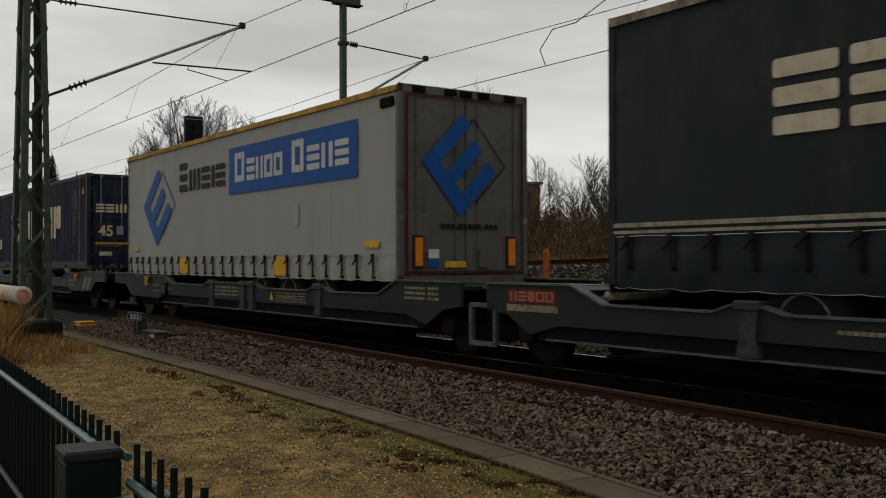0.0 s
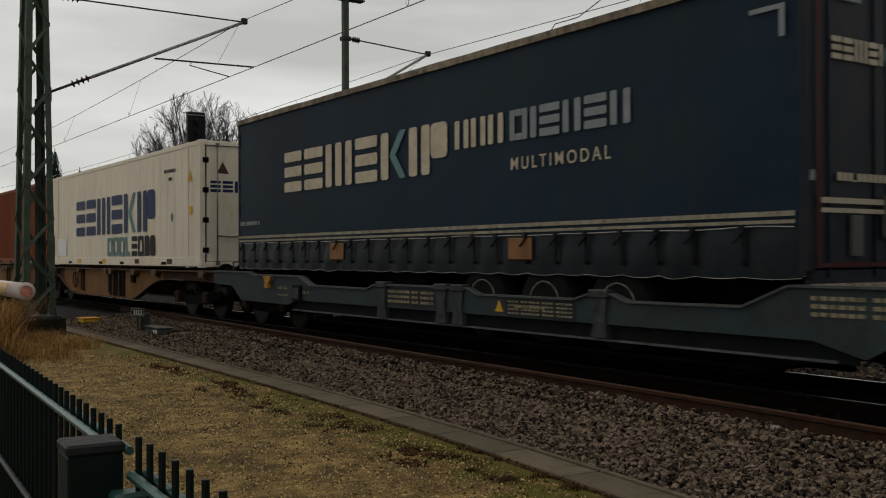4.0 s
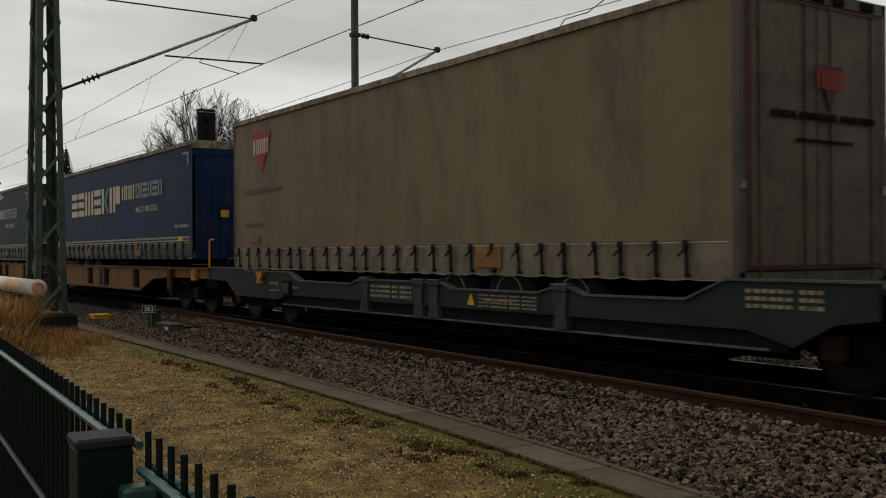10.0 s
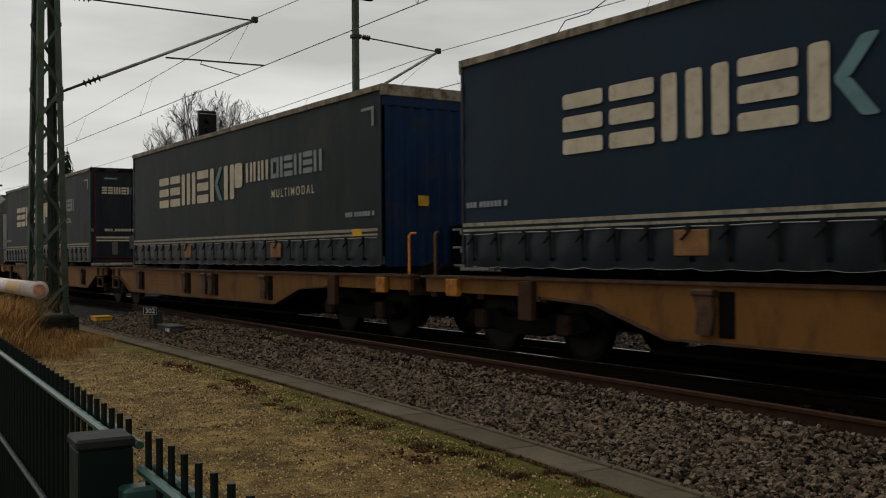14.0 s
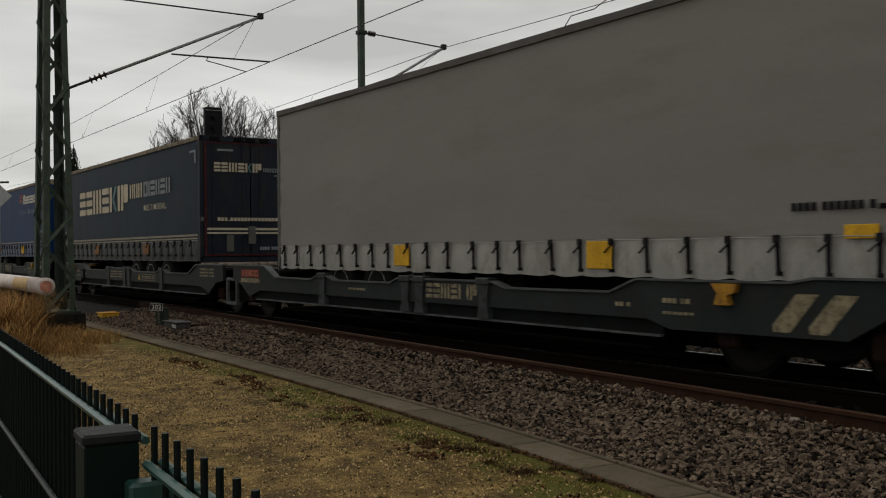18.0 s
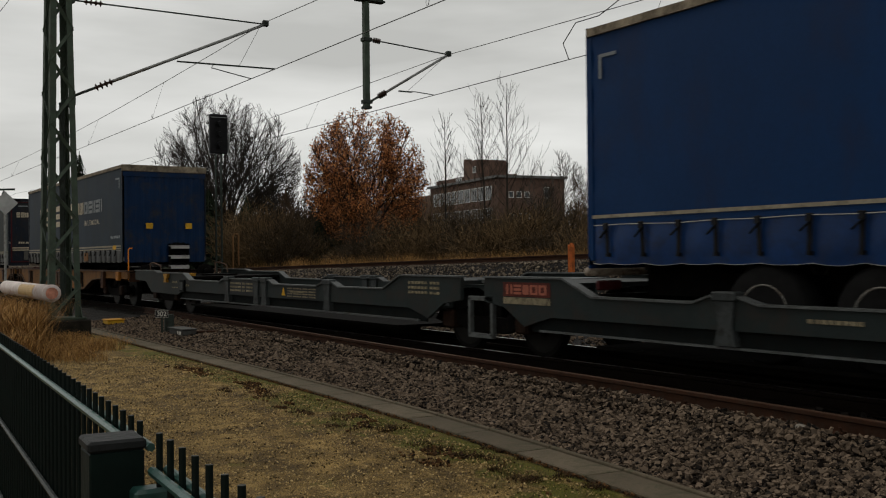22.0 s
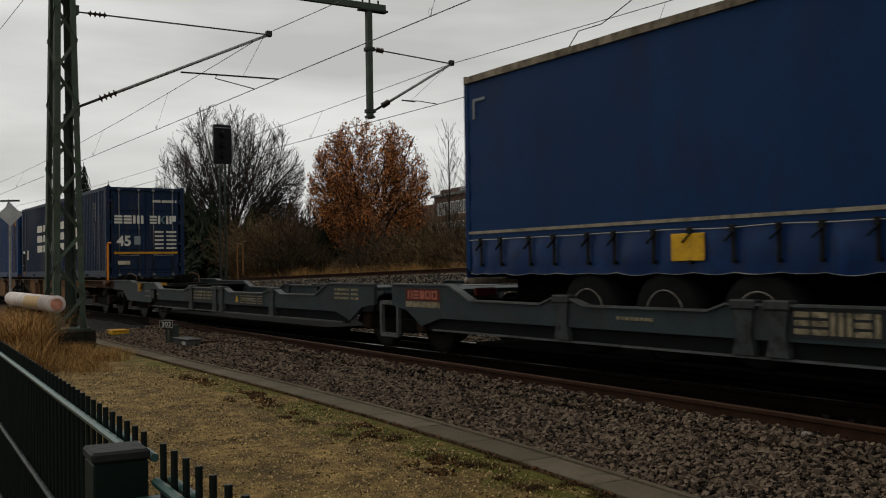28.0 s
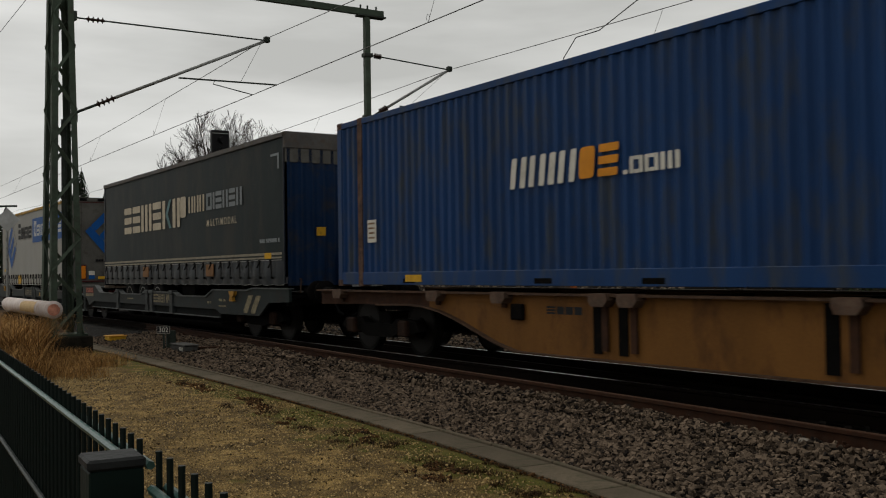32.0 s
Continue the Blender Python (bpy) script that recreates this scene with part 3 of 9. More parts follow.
M_cont_white = paint("cream_reefer", (0.54, 0.485, 0.385), 0.45, vary=0.07, scale=1.0, dirt=(0.425, 0.357, 0.255), dirt_amount=0.28, stretch=(1.2, 1, 0.3), bump=0.05)
M_cont_rust = paint("rusted_post", (0.0864, 0.0504, 0.036), 0.75, vary=0.4, scale=3, dirt=(0.036, 0.0216, 0.018), dirt_amount=0.5)
M_yellow_band = paint("yellow_band", (0.36, 0.173, 0.0108), 0.5, vary=0.2, scale=4)
M_bracket = paint("worn_grey_bracket", (0.03, 0.034, 0.034), 0.6, vary=0.35, scale=4, dirt=(0.012, 0.011, 0.01), dirt_amount=0.45)
M_wagon_blue = paint("blue_grey_wagon_paint", (0.021, 0.031, 0.0335), 0.6, vary=0.25, scale=1.5, fine=40, dirt=(0.024, 0.023, 0.021), dirt_amount=0.45)
# Darker than the wagon paint: shade below the beam's face, with some grime.
M_web = paint("shaded_grimy_foot", (0.0055, 0.007, 0.0068), 0.8, vary=0.35, scale=2.5, dirt=(0.009, 0.0075, 0.006), dirt_amount=0.4, spec=0.05)
M_plate_worn = paint("scuffed_orange_plate", (0.27, 0.105, 0.018), 0.65, vary=0.3, scale=5, dirt=(0.09, 0.04, 0.014), dirt_amount=0.5)
M_axle_box = paint("rusty_axle_box", (0.017, 0.0095, 0.0065), 0.8, vary=0.35, scale=6, dirt=(0.035, 0.017, 0.01), dirt_amount=0.35, spec=0.05)
M_lever = paint("worn_yellow_paint", (0.3, 0.15, 0.018), 0.6, vary=0.25, scale=6, dirt=(0.08, 0.045, 0.02), dirt_amount=0.45)


# ---- plain printed shapes and writing ----
GLYPHS = {
    "e": (1.0, [(0, 0, 1, 0.25), (0, 0.375, 1, 0.625), (0, 0.75, 1, 1)]),
    "m": (1.3, [(0, 0, 0.24, 1), (0.38, 0, 0.62, 1), (0.76, 0, 1, 1)]),
    "n": (0.85, [(0, 0, 0.34, 1), (0.66, 0, 1, 1)]),
    "i": (0.32, [(0, 0, 1, 1)]),
    "d": (0.8, [(0, 0, 1, 1)]),
    "o": (0.95, [(0, 0, 0.28, 1), (0.72, 0, 1, 1), (0.3, 0, 0.7, 0.22), (0.3, 0.78, 0.7, 1)]),
    "l": (0.8, [(0, 0, 0.34, 1), (0.37, 0, 1, 0.22)]),
    "p": (0.95, [(0, 0, 0.33, 1), (0.37, 0.3, 1, 1)]),
    "k": (1.0, [(0, 0, 0.32, 1)]),
    "-": (0.35, [(0, 0, 1, 0.25)]),
    "b": (0.7, [(0, 0.1, 1, 0.9)]),
}


def glyph_row(code, x0, x1, z0, z1, gap=0.16, slant=0.0):
    """Plain blocks and bars in a row from x0 to x1, as outlines; the bent stripes come apart."""
    total = sum(0.5 if c == " " else GLYPHS[c][0] + gap for c in code) - gap
    k, h = (x1 - x0) / total, z1 - z0
    bars, bent, x = [], [], x0
    for c in code:
        if c == " ":
            x += 0.5 * k
            continue
        w = GLYPHS[c][0] * k
        for a0, b0, a1, b1 in GLYPHS[c][1]:
            bars.append([(x + w * a + slant * h * b, z0 + h * b) for a, b in ((a0, b0), (a1, b0), (a1, b1), (a0, b1))])
        if c == "k":
            bent += chevron(None, x + 0.36 * w, z0, 0.42 * w, h, 0.26 * w)
        x += w + gap * k
    return bars, bent


def rounded(o, share=0.24):
    """An outline with its corners rounded off."""
    n, out = len(o), []
    sides = [math.dist(o[i], o[(i + 1) % n]) for i in range(n)]
    r = share * min(sides)
    for i in range(n):
        p, a, b = o[i], o[i - 1], o[(i + 1) % n]
        la, lb = sides[i - 1], sides[i]
        pa = (p[0] + (a[0] - p[0]) * r / la, p[1] + (a[1] - p[1]) * r / la)
        pb = (p[0] + (b[0] - p[0]) * r / lb, p[1] + (b[1] - p[1]) * r / lb)
        for k in range(4):
            t = k / 3
            out.append(tuple((1 - t) ** 2 * pa[j] + 2 * t * (1 - t) * p[j] + t * t * pb[j] for j in (0, 1)))
    return out


def prints(ob, name, outlines, place, material, label=""):
    """Each printed shape is a part of its own."""
    for o in outlines:
        part(name, flat(place, rounded(o)), material, ob, label)


def small_prints(ob, name, rows, place, material, label=""):
    """Rows of marks too small to tell apart."""
    bm = bmesh.new()
    for code, x0, x1, z0, z1 in rows:
        for o in glyph_row(code, x0, x1, z0, z1)[0]:
            bm.faces.new([bm.verts.new(place(a, b)) for a, b in o])
    p = part(name, bm, material, ob, label)
    p["kind"] = "stuff"
    return p


def strip(stations, y0, y1, low, high):
    """A bar along x whose lower and upper edges follow the stations."""
    bm = bmesh.new()
    rings = [[bm.verts.new((x, y, z)) for y, z in ((y0, low(x)), (y1, low(x)), (y1, high(x)), (y0, high(x)))] for x in stations]
    for p, q in zip(rings, rings[1:]):
        for k in range(4):
            bm.faces.new((p[k], q[k], q[(k + 1) % 4], p[(k + 1) % 4]))
    bm.faces.new(rings[0])
    bm.faces.new(rings[-1][::-1])
    return bm


def on_side(y):
    return lambda x, z: (x, y, z)


def on_end(x):
    return lambda y, z: (x, y, z)


def flat(place, *outlines):
    bm = bmesh.new()
    for outline in outlines:
        bm.faces.new([bm.verts.new(place(a, b)) for a, b in outline])
    return bm


def rect(a0, a1, b0, b1):
    return [(a0, b0), (a1, b0), (a1, b1), (a0, b1)]


TEXTS = {}


def writing(body, place, x, z, high, spread=1.0):
    """Letters that can be read, as flat mesh."""
    if (body, spread) not in TEXTS:
        data = bpy.data.curves.new("writing", "FONT")
        data.body, data.size, data.space_character = body, 1.0, spread
        data.offset = 0.03 if len(body) < 3 else 0.008
        ob = new("writing", data)
        bpy.context.view_layer.update()
        me = ob.evaluated_get(bpy.context.evaluated_depsgraph_get()).to_mesh()
        TEXTS[body, spread] = ([tuple(v.co) for v in me.vertices], [tuple(p.vertices) for p in me.polygons])
        bpy.data.objects.remove(ob)
        bpy.data.curves.remove(data)
    verts, faces = TEXTS[body, spread]
    bm = bmesh.new()
    k = high / 0.7
    vs = [bm.verts.new(place(x + p[0] * k, z + p[1] * k)) for p in verts]
    for f in faces:
        try:
            bm.faces.new([vs[i] for i in f])
        except ValueError:
            pass
    return bm


# ---- trailers ----
TRACK_Y = 9.35
MOVERS = []
def ripple_sheet(x0, x1, z0, z1, y, seed, amount=0.012, cols=70, rows=20, pleat=0.0, scallop=None):
    """A taut curtain with slight creases; bulges are inward only."""
    bm = bmesh.new()
    grid = []
    rnd = random.Random(seed)
    shift = rnd.uniform(0, 50)
    s = 1 if y < 0 else -1
    for j in range(rows + 1):
        row = []
        for i in range(cols + 1):
            x, z = x0 + (x1 - x0) * i / cols, z0 + (z1 - z0) * j / rows
            n = noise.noise((x * 0.9 + shift, z * 0.8, seed)) + 0.5 * noise.noise((x * 3.1 + shift, z * 0.9, seed))
            fold = pleat * (1 + math.sin(x * 11.4 + n)) * 0.5
            for end in (x0, x1):
                fold += 0.016 * max(0.0, 1 - abs(x - end) / 0.8) * (1 + math.sin(z * 13 + 5 * n + end)) * 0.5
            dz = 0.0
            if scallop and j == 0:
                dz = -scallop * abs(math.sin(math.pi * (x - x0) / 0.57)) * (0.6 + 0.4 * n)
            row.append(bm.verts.new((x, y + s * (amount * (0.7 + n * 0.7) + fold), z + dz)))
        grid.append(row)
    for j in range(rows):
        for i in range(cols):
            q = (grid[j][i], grid[j][i + 1], grid[j + 1][i + 1], grid[j + 1][i])
            bm.faces.new(q if y < 0 else q[::-1])
    return bm


def skirt_sheet(x0, x1, z0, z1, y, seed, held):
    """The loose foot of a curtain, pinched where the straps hold it, with its hem."""
    bm, hem = bmesh.new(), bmesh.new()
    s = 1 if y < 0 else -1
    stops = [x0] + [x for x in held if x0 + 0.1 < x < x1 - 0.1] + [x1]
    xs = []
    for a, b in zip(stops, stops[1:]):
        xs += [(a + (b - a) * k / 7, math.sin(math.pi * k / 7), a) for k in range(7)]
    xs.append((x1, 0.0, x1))
    grid, edge = [], []
    for x, out, a in xs:
        wild = 0.5 + 0.9 * abs(noise.noise((a * 3.1, seed, 4)))
        col = []
        for j in range(6):
            f = j / 5
            z = z0 + (z1 - z0) * f
            crease = 0.011 * noise.noise((x * 5, z * 9, seed))
            belly = 0.045 * wild * out * math.sin(math.pi * (0.15 + 0.75 * f))
            dz = (-0.03 * out * wild + 0.008 * noise.noise((x * 4, seed, 1))) * (1 - f) ** 2
            col.append(bm.verts.new((x, y + s * 0.012 - s * (belly + crease) + s * 0.012, z + dz)))
        edge.append(Vector((x, y + s * 0.02 - s * (0.03 * wild * out * 0.45) - s * 0.012, col[0].co.z + 0.004)))
        grid.append(col)
    for a, b in zip(grid, grid[1:]):
        for j in range(5):
            q = (a[j], b[j], b[j + 1], a[j + 1])
            bm.faces.new(q if y < 0 else q[::-1])
    add_tube(hem, edge, [0.003 + 0.006 * max(0, noise.noise((p.x * 2, seed, 6))) for p in edge], 4)
    return bm, hem


def strap_bm():
    bm = bmesh.new()
    add_box(bm, -0.022, 0.022, -0.02, -0.006, -0.3, 0.0)
    add_box(bm, -0.035, 0.035, -0.045, -0.008, -0.01, 0.07, 0.006)
    add_bar(bm, (0.02, -0.03, 0.0), (-0.1, -0.035, -0.1), 0.03, 0.012)
    add_box(bm, -0.02, 0.02, -0.03, 0.06, -0.33, -0.29)
    return bm


def truck_wheel_bm(y):
    bm = bmesh.new()
    prof = [(0.26, -0.19), (0.46, -0.19), (0.5, -0.15), (0.505, 0.0), (0.5, 0.15), (0.46, 0.19), (0.26, 0.19)]
    turn(bm, prof, 28)
    return bm


def turn(bm, prof, sides, mat=0):
    """Turns a profile of radius and width round the y axis."""
    rings = [[bm.verts.new((r * math.cos(2 * math.pi * k / sides), w, r * math.sin(2 * math.pi * k / sides))) for k in range(sides)] for r, w in prof]
    for a, b in zip(rings, rings[1:]):
        for k in range(sides):
            f = bm.faces.new((a[k], b[k], b[(k + 1) % sides], a[(k + 1) % sides]))
            f.material_index = mat
    for ring, flip in ((rings[0], False), (rings[-1], True)):
        f = bm.faces.new(ring if not flip else ring[::-1])
        f.material_index = mat


def rim_bm():
    bm = bmesh.new()
    turn(bm, [(0.05, -0.13), (0.13, -0.14), (0.14, -0.08), (0.24, -0.06), (0.285, -0.196), (0.3, -0.196), (0.29, -0.04), (0.05, 0.0)], 24)
    return bm


def hook_up_shelf(parent, x, blue):
    """The frame with air and power couplings on a trailer's front."""
    shelf = part("coupling_panel", profile([(x, 0.86), (x + 0.06, 0.86), (x + 0.06, 1.58), (x, 1.58)], 0.1, 0.62), M_black, parent, "dark recess with couplings")
    for z in (0.9, 1.2, 1.5):
        bm = box(x + 0.05, x + 0.3, 0.08, 0.64, z, z + 0.035, 0.004)
        add_box(bm, x + 0.27, x + 0.3, 0.08, 0.64, z - 0.07, z + 0.035)
        part("shelf", bm, M_panel_white, shelf, "scuffed white coupling shelf")
    for y in (0.1, 0.63):
        part("upright", box(x + 0.05, x + 0.28, y - 0.012, y + 0.012, 0.86, 1.58), M_under if blue else M_panel_white, shelf)
    for k, z in enumerate((0.94, 1.24, 1.54)):
        bm = bmesh.new()
        for y in (0.24, 0.36, 0.5):
            add_tube(bm, [(x + 0.06, y, z + 0.05), (x + 0.2, y, z + 0.05), (x + 0.24, y + 0.03, z + 0.01)], 0.03, 7)
        part("coupling", bm, M_black, shelf)


def trailer(right, length, front_right, style, seed, top=4.15, bottom=1.16):
    """A curtain-sided semi-trailer that stands in a wagon's pocket. Its base is where the wheels stand."""
    base = 0.28
    half, zt, zb = length / 2, top - base, bottom - base
    ob = thing("semi_trailer", right - half, TRACK_Y, base, style["label"], "semi-trailer", "trailers on the train")
    rnd = random.Random(seed)
    f = 1 if front_right else -1
    cur, end_mat, edge = style["curtain"], style["end"], style["edge"]
    W = 1.275
    # body: side curtains, skirts, roof, posts
    skirt_z = style.get("skirt", 1.68) - base
    step = style.get("step", 0.57)
    held = [-half + 0.32 + i * step + rnd.uniform(-0.05, 0.05) for i in range(int((length - 0.6) / step) + 1)]
    for s in (-1, 1):
        y = s * W
        cut = part("side_curtain", ripple_sheet(-half + 0.05, half - 0.05, skirt_z, zt - 0.1, y, seed + s, 0.01), cur, ob, "", True)
        sheet, hem = skirt_sheet(-half + 0.05, half - 0.05, zb - 0.03, skirt_z, y, seed + 7 * s, held if s < 0 else held[::2])
        part("curtain_skirt", sheet, style.get("skirt_mat", cur), ob, "", True)
        if s < 0:
            part("hem", hem, style.get("hem", M_cord), ob, "pale worn hem of the skirt")
        stations = [-half + length * i / 40 for i in range(41)]
        wave = lambda x: zt - 0.02 + 0.014 * noise.noise((x * 0.8, seed, s))
        rail = strip(stations, y - 0.028, y + 0.028, lambda x: zt - 0.115 + 0.006 * noise.noise((x * 2, seed, 9)), wave)
        part("roof_edge", rail, edge, ob)
        part("floor_rail", box(-half, half, y - 0.02 + 0.05 * s * -1, y + 0.02 - 0.05 * s, zb - 0.01, zb + 0.12), M_steel, ob)
    part("roof", ripple_roof(half, W, zt, seed), M_roof, ob, "", True)
    part("floor", box(-half + 0.02, half - 0.02, -W + 0.05, W - 0.05, zb, zb + 0.08), M_under, ob)
    for sx in (-1, 1):
        for s in (-1, 1):
            part("corner_post", box(sx * half - 0.06 * (sx > 0), sx * half + 0.06 * (sx < 0), s * W - 0.03 * (s > 0) - 0.0, s * W + 0.03 * (s < 0), zb, zt - 0.11, 0.008), style.get("post", M_steel), ob)
    # straps on the side towards the camera, and on the far side
    for x in held:
        shared("strap", strap_bm, M_strap, "strap", ob, Matrix.Translation((x, -W - 0.004, skirt_z - 0.06)) @ Matrix.Rotation(rnd.uniform(-0.05, 0.05), 4, "Y"))
    bm = bmesh.new()
    pts = []
    for i in range(61):
        x = -half + 0.1 + (length - 0.2) * i / 60
        pts.append((x, -W - 0.022, skirt_z - 0.015 + 0.018 * noise.noise((x * 1.2, seed, 3))))
    add_tube(bm, pts, 0.006, 5)
    part("seal_cord", bm, M_cord, ob, "pale customs cord along the curtain")
    # running gear
    for y in (-0.55, 0.55):
        part("chassis_beam", profile([(-f * (half - 0.3), zb - 0.02), (f * (half - 0.2), zb - 0.02), (f * (half - 0.2), zb - 0.16), (f * (half - 4.0), zb - 0.22), (f * (half - 4.6), zb - 0.42), (-f * (half - 0.3), zb - 0.42)], y - 0.06, y + 0.06), M_under, ob)
    for i in range(9):
        x = -half + 0.9 + (length - 1.8) * i / 8
        part("cross_member", box(x - 0.04, x + 0.04, -W + 0.06, W - 0.06, zb - 0.11, zb - 0.005), M_under, ob)
    for d in (2.55, 3.86, 5.17):
        x = -f * (half - d)
        part("axle", tube([(x, -0.95, 0.505), (x, 0.95, 0.505)], 0.07, 10), M_under, ob)
        for s in (-1, 1):
            w = shared("truck_wheel", lambda: truck_wheel_bm(0), M_tyre, "wheel", ob, Matrix.Translation((x, s * 1.04, 0.505)) @ Matrix.Rotation(0 if s < 0 else math.pi, 4, "Z"), "", True)
            shared("truck_rim", rim_bm, M_rim, "rim", w, Matrix.Identity(4), "grey steel rim", True)
        for s in (-1, 1):
            g = bmesh.new()
            pts = [(x - 0.6, 0.9), (x - 0.52, 1.02), (x + 0.52, 1.02), (x + 0.6, 0.9)]
            add_profile(g, pts + [(p[0] * 0.999 + 0.001 * x, p[1] + 0.02) for p in reversed(pts)], min(s * 0.84, s * 1.22), max(s * 0.84, s * 1.22))
            part("mudguard", g, M_under, ob)
    for s in (-1, 1):
        x = f * (half - 2.6)
        leg = part("landing_leg", box(x - 0.06, x + 0.06, s * 0.62 - 0.06, s * 0.62 + 0.06, 0.45, zb - 0.02, 0.006), M_under, ob)
        part("foot", box(x - 0.14, x + 0.14, s * 0.62 - 0.12, s * 0.62 + 0.12, 0.41, 0.45), M_under, leg)
    part("tool_box", box(f * 0.5 - 0.5, f * 0.5 + 0.5, -1.1, -0.75, 0.5, zb - 0.03, 0.02), M_under, ob)
    bm = bmesh.new()
    for i in range(6):
        add_box(bm, f * 1.8 - 0.9, f * 1.8 + 0.9, 0.72 + 0.06 * i, 0.76 + 0.06 * i, 0.48, zb - 0.06)
    part("pallet_rack", bm, M_under, ob)
    part("kingpin_plate", box(f * (half - 1.9), f * (half - 0.6), -0.6, 0.6, zb - 0.2, zb - 0.12) if f > 0 else box(-half + 0.6, -half + 1.9, -0.6, 0.6, zb - 0.2, zb - 0.12), M_steel, ob)
    # rear
    xr = -f * half
    out = lambda d: xr - f * d
    frame_bm = bmesh.new()
    for y0, y1, z0, z1 in ((-W, -W + 0.09, zb - 0.05, zt), (W - 0.09, W, zb - 0.05, zt), (-W, W, zt - 0.13, zt), (-W, W, zb - 0.09, zb + 0.05)):
        add_box(frame_bm, min(out(0), out(0.035)), max(out(0), out(0.035)), y0, y1, z0, z1)
    part("rear_frame", frame_bm, style.get("post", M_steel), ob)
    for s in (-1, 1):
        y0, y1 = (-W + 0.1, -0.012) if s < 0 else (0.012, W - 0.1)
        door = part("rear_door", box(min(out(0), out(0.03)), max(out(0), out(0.03)), y0, y1, zb + 0.06, zt - 0.14, 0.006), end_mat, ob)
        for yy in (y0 + 0.22, y1 - 0.2):
            part("lock_rod", tube([(out(0.045), yy, zb - 0.02), (out(0.045), yy, zt - 0.08)], 0.012, 6), end_mat, door)
        part("hinge", box(min(out(0.02), out(0.05)), max(out(0.02), out(0.05)), (-W + 0.02) if s < 0 else W - 0.1, (-W + 0.1) if s < 0 else W - 0.02, zb + 0.9, zb + 1.0), M_steel, door)
    for yy in (-0.9, -0.3, 0.0, 0.35, 0.9):
        part("roof_latch", box(min(out(0.03), out(0.06)), max(out(0.03), out(0.06)), yy - 0.12, yy + 0.12, zt - 0.12, zt - 0.02, 0.01), M_black, ob)
    bump = part("bumper", tube([(out(0.08), -W + 0.02, zb - 0.13), (out(0.08), W - 0.02, zb - 0.13)], 0.055, 10) if style.get("bumper", True) else box(min(out(0.02), out(0.1)), max(out(0.02), out(0.1)), -W + 0.02, W - 0.02, zb - 0.2, zb - 0.1, 0.02), M_bumper if style.get("bumper", True) else M_black, ob, "", True)
    for s in (-1, 1):
        part("tail_lamp", box(min(out(0.0), out(0.06)), max(out(0.0), out(0.06)), s * 0.95 - 0.2, s * 0.95 + 0.2, zb - 0.36, zb - 0.24, 0.02), M_red_tape, ob)
    part("underrun_bar", box(min(out(-0.1), out(0.0)), max(out(-0.1), out(0.0)), -1.15, 1.15, zb - 0.52, zb - 0.4), M_under, ob)
    # front
    xf = f * half
    fo = lambda d: xf + f * d
    fm = style["front"]
    if style.get("ribs"):
        fw = corrugated(-W + 0.06, W - 0.06, zb - 0.05, zt - 0.33, 0, -1, 0.24, 0.03)
        for v in fw.verts:
            v.co = Vector((xf + f * (0.03 - v.co.y), f * v.co.x, v.co.z))
    else:
        fw = box(min(fo(-0.02), fo(0.012)), max(fo(-0.02), fo(0.012)), -W + 0.06, W - 0.06, zb - 0.05, zt - 0.33, 0.004)
    part("front_wall", fw, fm, ob)
    part("front_header", box(min(fo(-0.03), fo(0.05)), max(fo(-0.03), fo(0.05)), -W, W, zt - 0.34 + style.get("header", 0.14), zt - 0.005, 0.012), edge, ob)
    part("front_top_panel", box(min(fo(-0.03), fo(0.03)), max(fo(-0.03), fo(0.03)), -W + 0.03, W - 0.03, zt - style.get("top_panel", 0.36), zt - 0.2, 0.008), style.get("top_mat", fm), ob)
    if front_right:
        hook_up_shelf(ob, half + 0.01, style.get("ribs", False))
    MOVERS.append(ob)
    style["marks"](ob, half, zb, zt, W, f)
    return ob


def ripple_roof(half, W, zt, seed):
    bm = bmesh.new()
    rows = []
    n = 40
    for i in range(n + 1):
        x = -half + 2 * half * i / n
        rows.append([bm.verts.new((x, -W + 2 * W * j / 4, zt - 0.03 + (0.02 * noise.noise((x, j, seed)) if 0 < j < 4 else 0.0))) for j in range(5)])
    for a, b in zip(rows, rows[1:]):
        for j in range(4):
            bm.faces.new((a[j], b[j], b[j + 1], a[j + 1]))
    return bm


def chevron(place, x, z, w, h, t):
    """A bent stripe that points to smaller x."""
    return [[(x, z + h / 2), (x + w, z + h), (x + w + t, z + h), (x + t, z + h / 2)], [(x, z + h / 2), (x + t, z + h / 2), (x + w + t, z), (x + w, z)]]


